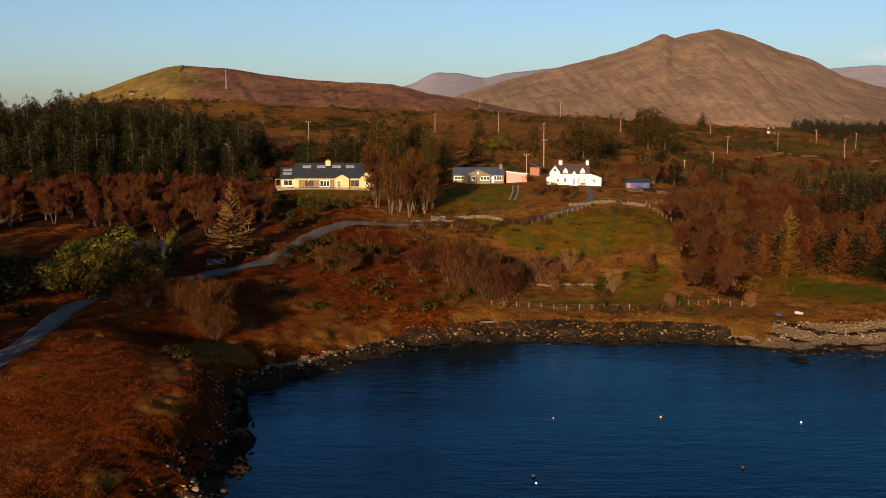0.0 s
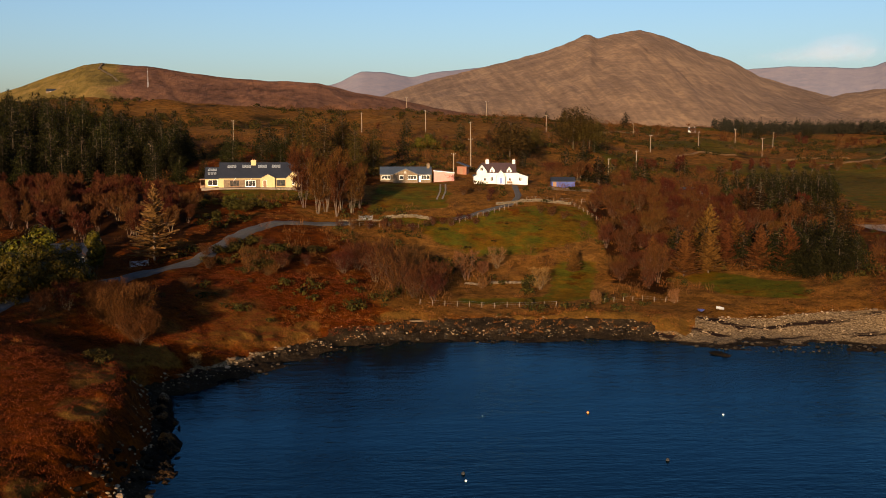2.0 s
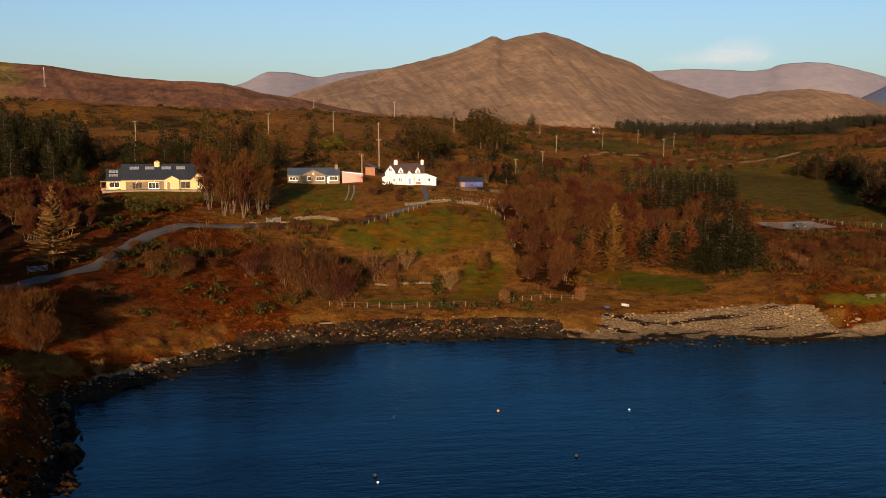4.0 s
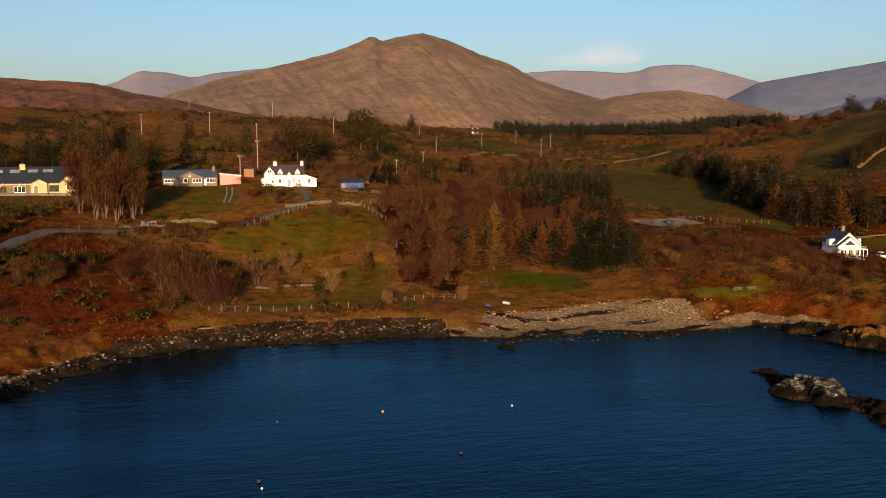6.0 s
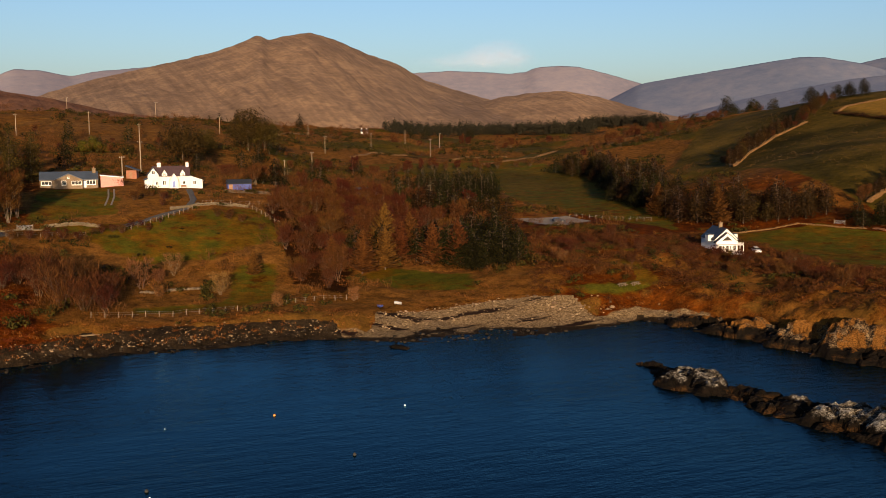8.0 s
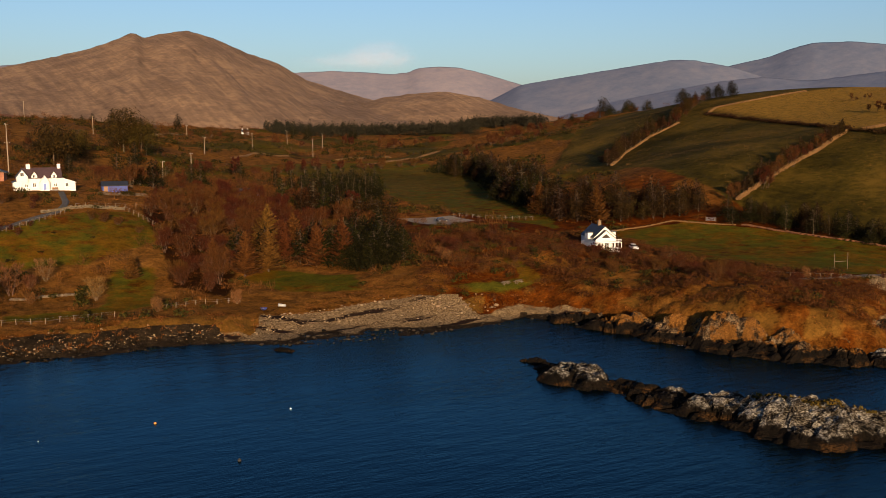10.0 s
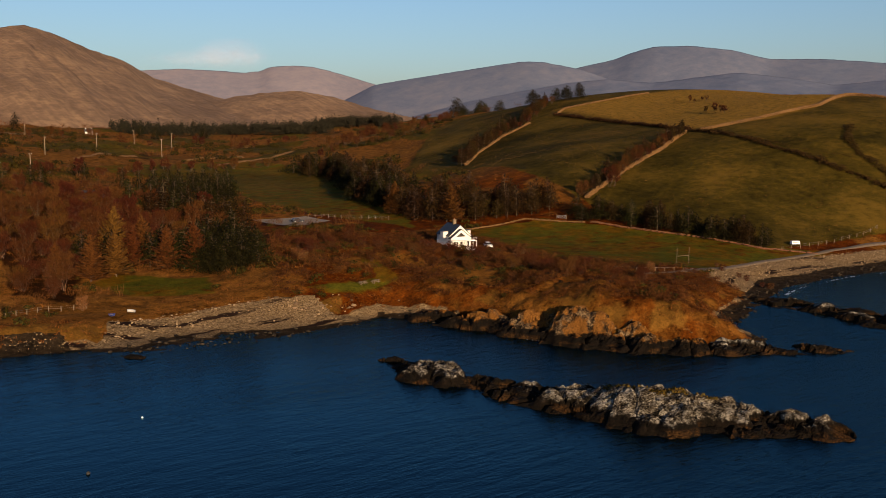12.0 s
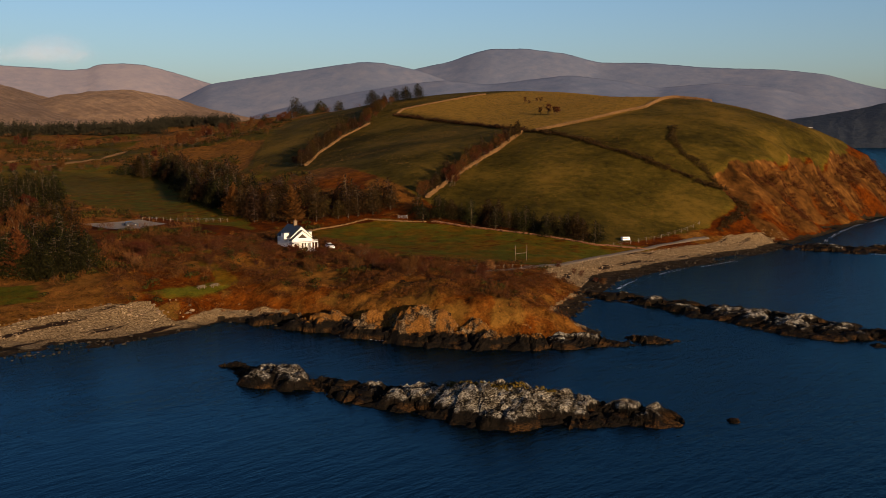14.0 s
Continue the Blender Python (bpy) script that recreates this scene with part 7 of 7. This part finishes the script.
# rough growth that hides the lane, and tussocks and small trees in the fields
set_out(rust + gorse, row([(-8, 252), (4, 256), (14, 259), (22, 262)], 2.6, rng, 1.3), rng, 0.35, 0.6)
set_out(rust + pale_bush[1:], row([(12, 262), (20, 262), (27, 265), (32, 270)], 2.2, rng, 1.2), rng, 0.25, 0.45)
set_out(sallow[:2] + gorse, [(28, 262, 0.35), (50, 270, 0.7), (53, 268, 0.6), (47, 272, 0.5), (36, 262, 0.3), (57, 262, 0.4), (45, 258, 0.3), (31, 250, 0.4), (24, 246, 0.4)], rng)
hedge_pine = [plant("hedgerow_pine", "thin wind-blown pine on a field bank", "tree", *pine(rng, h, w, 800, 0.2, 0.5, 0.1, 0.42), BARK, NEEDLE_OLIVE, "hedgerow pines") for h, w in ((9, 2.6), (7.5, 2.4))]
patterns += hedge_pine
set_out(hedge_pine, row([(300, 372), (330, 400), (360, 419), (389, 430), (430, 458), (455, 474)], 3.4, rng, 1.0), rng, 0.7, 1.15)
set_out(hedge_pine, row([(268, 259), (285, 263), (305, 269), (335, 277), (352, 284)], 3.0, rng, 1.0), rng, 0.6, 1.05)

set_out(hedge_tree + gorse, row([(347, 539), (385, 545), (421, 555), (455, 570)], 4.0, rng, 2.0), rng, 0.9, 1.4)

# gardens
set_out(garden, row([(-47, 280), (-36, 275), (-26, 278), (-15, 283)], 3.0, rng, 1.2), rng, 0.7, 1.4)
set_out(garden + gorse, row([(-44, 268), (-34, 264), (-30, 258)], 3.0, rng, 1.6), rng, 0.7, 1.5)
set_out(sallow + rust, row([(27, 290), (30, 305), (36, 298), (33, 283)], 3.5, rng, 1.6), rng, 0.35, 0.6)
set_out(gorse + sallow[:1], row([(57, 307), (70, 310), (90, 318), (110, 335)], 4.5, rng, 2.0), rng, 0.5, 1.0)

for ob in patterns:
    for o in (*ob.children_recursive, ob):
        bpy.data.objects.remove(o)


# boulders among the bracken of the headland
boulder_rng = random.Random(21)
for bx, by in [(149, 155), (155, 159), (152, 153), (168, 166), (153, 149), (157, 167), (148, 148), (148, 143), (152, 144), (143, 158), (147, 137), (166, 142), (174, 147), (149, 182)]:
    for _ in range(2):
        v, f = pebble_shape(boulder_rng)
        rock = new("boulder", Shape().add([(p.x, p.y, p.z) for p in v], f).mesh("boulder", ROCK))
        bx, by = bx + boulder_rng.gauss(0, 1.5), by + boulder_rng.gauss(0, 1.5)
        rock.matrix_world = pose(bx, by, height(bx, by) + 0.15, 0, 0, boulder_rng.uniform(0, 360))
        rock.scale = [boulder_rng.uniform(0.5, 1.0)] * 3
        tagged(rock, "pale grey boulder lying in the bracken", "boulder", "headland boulders")


for bx, by in [(-31, 101), (-30, 104), (-29, 103), (-28.5, 107), (-27, 110), (-26.5, 113), (-27, 116), (-26, 117), (-25.5, 115), (-26.5, 119), (-28, 112), (-29, 109)]:
    for _ in range(3):
        v, f = pebble_shape(boulder_rng)
        rock = new("boulder", Shape().add([(p.x, p.y, p.z) for p in v], f).mesh("boulder", ROCK))
        px, py = bx + boulder_rng.gauss(0, 0.8), by + boulder_rng.gauss(0, 1.2)
        rock.matrix_world = pose(px, py, max(height(px, py), 0.3) + 0.1, 0, 0, boulder_rng.uniform(0, 360))
        rock.scale = [boulder_rng.uniform(0.3, 0.75)] * 3
        tagged(rock, "pale lit boulder at the foot of the bracken slope", "boulder", "shore boulders")


# ---- growth that nobody could count ----
def tuft(rng, blades, high, wide, lean=0.5, thick=0.05):
    out = []
    for _ in range(blades):
        b = Vector((rng.gauss(0, wide), rng.gauss(0, wide), -0.05))
        out += spray(rng, b, Vector((rng.gauss(0, lean), rng.gauss(0, lean), 1)), high * rng.uniform(0.5, 1.2), thick)
    return np.array(out)


def cushion(rng, leaves, wide, high, leaf):
    return np.array(clumped(rng, [(rng.gauss(0, wide * 0.5), rng.gauss(0, wide * 0.5), high * 0.5, wide * rng.uniform(0.5, 0.8)) for _ in range(4)], leaves, leaf, high / wide * 0.8))


nr = np.random.RandomState(3)


def wild(n, near, far, west, east, keep):
    """Random places on rough land between two distances and two bearings."""
    a = np.radians(nr.uniform(west, east, n))
    r = np.sqrt(nr.uniform(near ** 2, far ** 2, n))
    x, y = r * np.sin(a), r * np.cos(a)
    sd, bank, broad = shore(x, y)
    ok = sd > np.where(broad > 18, broad * 0.85, 4.5)
    for ring in LAWNS + DRY_FIELDS + [CAR_PARK]:
        ok &= within(ring, x, y) < 0.3
    for ring in (ALDER_WOOD, PLANTATION):
        ok &= within(ring, x, y) < 0.5
    for line, wide in ((ROAD, 3.2), (LANE, 2.6), (SHORE_TRACK, 2.5)):
        ok &= along(line, x, y) > wide
    ok &= keep(x, y, sd)
    return [(float(p), float(q)) for p, q in zip(x[ok], y[ok])]


houses = lambda x, y: (np.hypot(x + 35, y - 306) > 18) & (np.hypot(x - 14, y - 327) > 14) & (np.hypot(x - 42, y - 320) > 13) & (np.hypot(x - 175, y - 225) > 10)
ferns = [tuft(rng, 26, 0.34, 0.55, 1.0, 0.024) for _ in range(6)]
scatter("bracken", "dead rust-red bracken covering the slope", "bracken", FERN, ferns,
        wild(18000, 80, 215, -26, 0, lambda x, y, sd: (sd > 6) & (waves(x, y, 13) > -0.75)), rng)
scatter("bracken", "dead tawny bracken on the headland", "bracken", HEATH, ferns,
        wild(12000, 150, 300, 25, 64, lambda x, y, sd: (sd > 6) & houses(x, y) & (waves(x, y, 12, 1.0) > -0.5)), rng, 0.6, 1.05)
scatter("bracken", "tawny heath and dead bracken between the fields", "bracken", HEATH, ferns,
        wild(18000, 200, 420, -26, 30, lambda x, y, sd: (sd > 8) & houses(x, y) & (waves(x, y, 16, 2.0) > -0.2)), rng, 0.9, 1.7)
field_places = [p for p in fill(LAWNS[2], 1.1, rng, 0.8) if waves(np.array([p[0]]), np.array([p[1]]), 7, 3.0)[0] > 0.25]
scatter("field_tussocks", "rusty tussocks and dead bracken in the rough field", "grass", FERN, ferns, field_places, rng, 0.6, 1.2)
straws = [tuft(rng, 14, 0.7, 0.3, 0.45, 0.035) for _ in range(5)]
scatter("dry_grass", "golden dry grass along the top of the shore bank", "grass", STRAW, straws,
        wild(40000, 80, 330, -26, 64, lambda x, y, sd: (sd < 13) & houses(x, y) & (waves(x, y, 9, 1.0) > -0.6) & ((x > -22) | (sd < 5))), rng, 0.6, 1.2)
scatter("dry_grass", "pale dry grass tufts in the rough ground", "grass", STRAW, straws,
        wild(9000, 120, 420, -26, 64, lambda x, y, sd: (sd > 12) & houses(x, y) & (waves(x, y, 11, 4.0) > 0.35)), rng, 0.8, 1.5)
hill_tufts = [tuft(rng, 6, 0.55, 0.22, 0.5, 0.06) for _ in range(5)]
dry_ring = DRY_FIELDS[0]
hx, hy = nr.uniform(262, 640, 26000), nr.uniform(170, 560, 26000)
hit_ok = (within(dry_ring, hx, hy) > 0.7) & (waves(hx, hy, 18, 2.0) > -0.1) & (np.hypot(hx, hy) < 660)
scatter("hill_grass", "tussocky dry grass over the hill fields", "grass", leafy("tussock", (0.08, 0.055, 0.014), (0.22, 0.145, 0.04), 0.1), hill_tufts,
        [(float(p), float(q)) for p, q in zip(hx[hit_ok], hy[hit_ok])], rng, 0.5, 1.1)
bushes = [cushion(rng, 48, 1.0, 0.9, 0.26) for _ in range(5)]
scatter("scrub", "dark low scrub and gorse in rough ground", "scrub", GORSE, bushes,
        wild(5200, 170, 420, -26, 40, lambda x, y, sd: (sd > 12) & houses(x, y) & (waves(x, y, 22, 1.0) > 0.15)), rng, 0.6, 1.8)
scatter("scrub", "dark scrub and gorse on the moor", "scrub", GORSE, bushes,
        wild(6500, 380, 1000, -26, 40, lambda x, y, sd: waves(x, y, 60, 2.0) > 0.0), rng, 1.2, 3.0)
brown_scrub = [np.array(bare_tree(rng, 2.2, 2.4, 5, 50, 0.9)[1]) for _ in range(4)]
fuzzy = [np.array(clumped(rng, [(rng.gauss(0, 0.7), rng.gauss(0, 0.7), 0.45 + rng.random() * 0.4, rng.uniform(0.6, 1.0)) for _ in range(5)], 80, 0.3, 0.75, 0.2)) for _ in range(5)]
scatter("brown_scrub", "tangled rust-brown scrub over the headland knolls", "scrub", TWIG_BROWN, fuzzy,
        wild(3600, 160, 320, 28, 56, lambda x, y, sd: (sd > 8) & houses(x, y) & (waves(x, y, 11, 2.5) > -0.35)), rng, 0.5, 1.3)
scatter("scrub", "dark green gorse among the headland knolls", "scrub", GORSE, bushes,
        wild(1500, 160, 320, 28, 58, lambda x, y, sd: (sd > 8) & houses(x, y) & (waves(x, y, 15, 5.5) > 0.3)), rng, 0.5, 1.4)
scatter("brown_scrub", "leafless brown scrub on rough ground", "scrub", VALLEY_TWIG, brown_scrub,
        wild(5200, 200, 520, -20, 34, lambda x, y, sd: (sd > 14) & houses(x, y) & (waves(x, y, 19, 3.0) > 0.1)), rng, 0.6, 1.5)
scatter("brown_scrub", "leafless brown scrub and trees across the valley", "scrub", VALLEY_TWIG, brown_scrub,
        wild(5200, 430, 1300, -6, 45, lambda x, y, sd: waves(x, y, 48, 3.0) < -0.15), rng, 0.9, 2.2)
cx, cy = nr.uniform(342, 560, 9000), nr.uniform(150, 200, 9000)
on_cliff = (cliff_drop(cx, cy, shore(cx, cy)[0]) > 2) & (shore(cx, cy)[0] > 7) & (waves(cx, cy, 12, 2.0) > -0.1) & ~((np.abs(cx - 362) < 9) & (cy > 170))
scatter("cliff_scrub", "rusty scrub and dead bracken clinging to the earth cliff", "scrub", TWIG_BROWN, fuzzy,
        [(float(p), float(q)) for p, q in zip(cx[on_cliff], cy[on_cliff])][:1500], rng, 0.4, 1.1)
far_firs = [np.array(pine(rng, 15, 5.0, 260, 0.05, 0.6, 0.0, 1.3)[1]) for _ in range(4)]
# needles lighter and bluer than the near ones: distance haze painted in
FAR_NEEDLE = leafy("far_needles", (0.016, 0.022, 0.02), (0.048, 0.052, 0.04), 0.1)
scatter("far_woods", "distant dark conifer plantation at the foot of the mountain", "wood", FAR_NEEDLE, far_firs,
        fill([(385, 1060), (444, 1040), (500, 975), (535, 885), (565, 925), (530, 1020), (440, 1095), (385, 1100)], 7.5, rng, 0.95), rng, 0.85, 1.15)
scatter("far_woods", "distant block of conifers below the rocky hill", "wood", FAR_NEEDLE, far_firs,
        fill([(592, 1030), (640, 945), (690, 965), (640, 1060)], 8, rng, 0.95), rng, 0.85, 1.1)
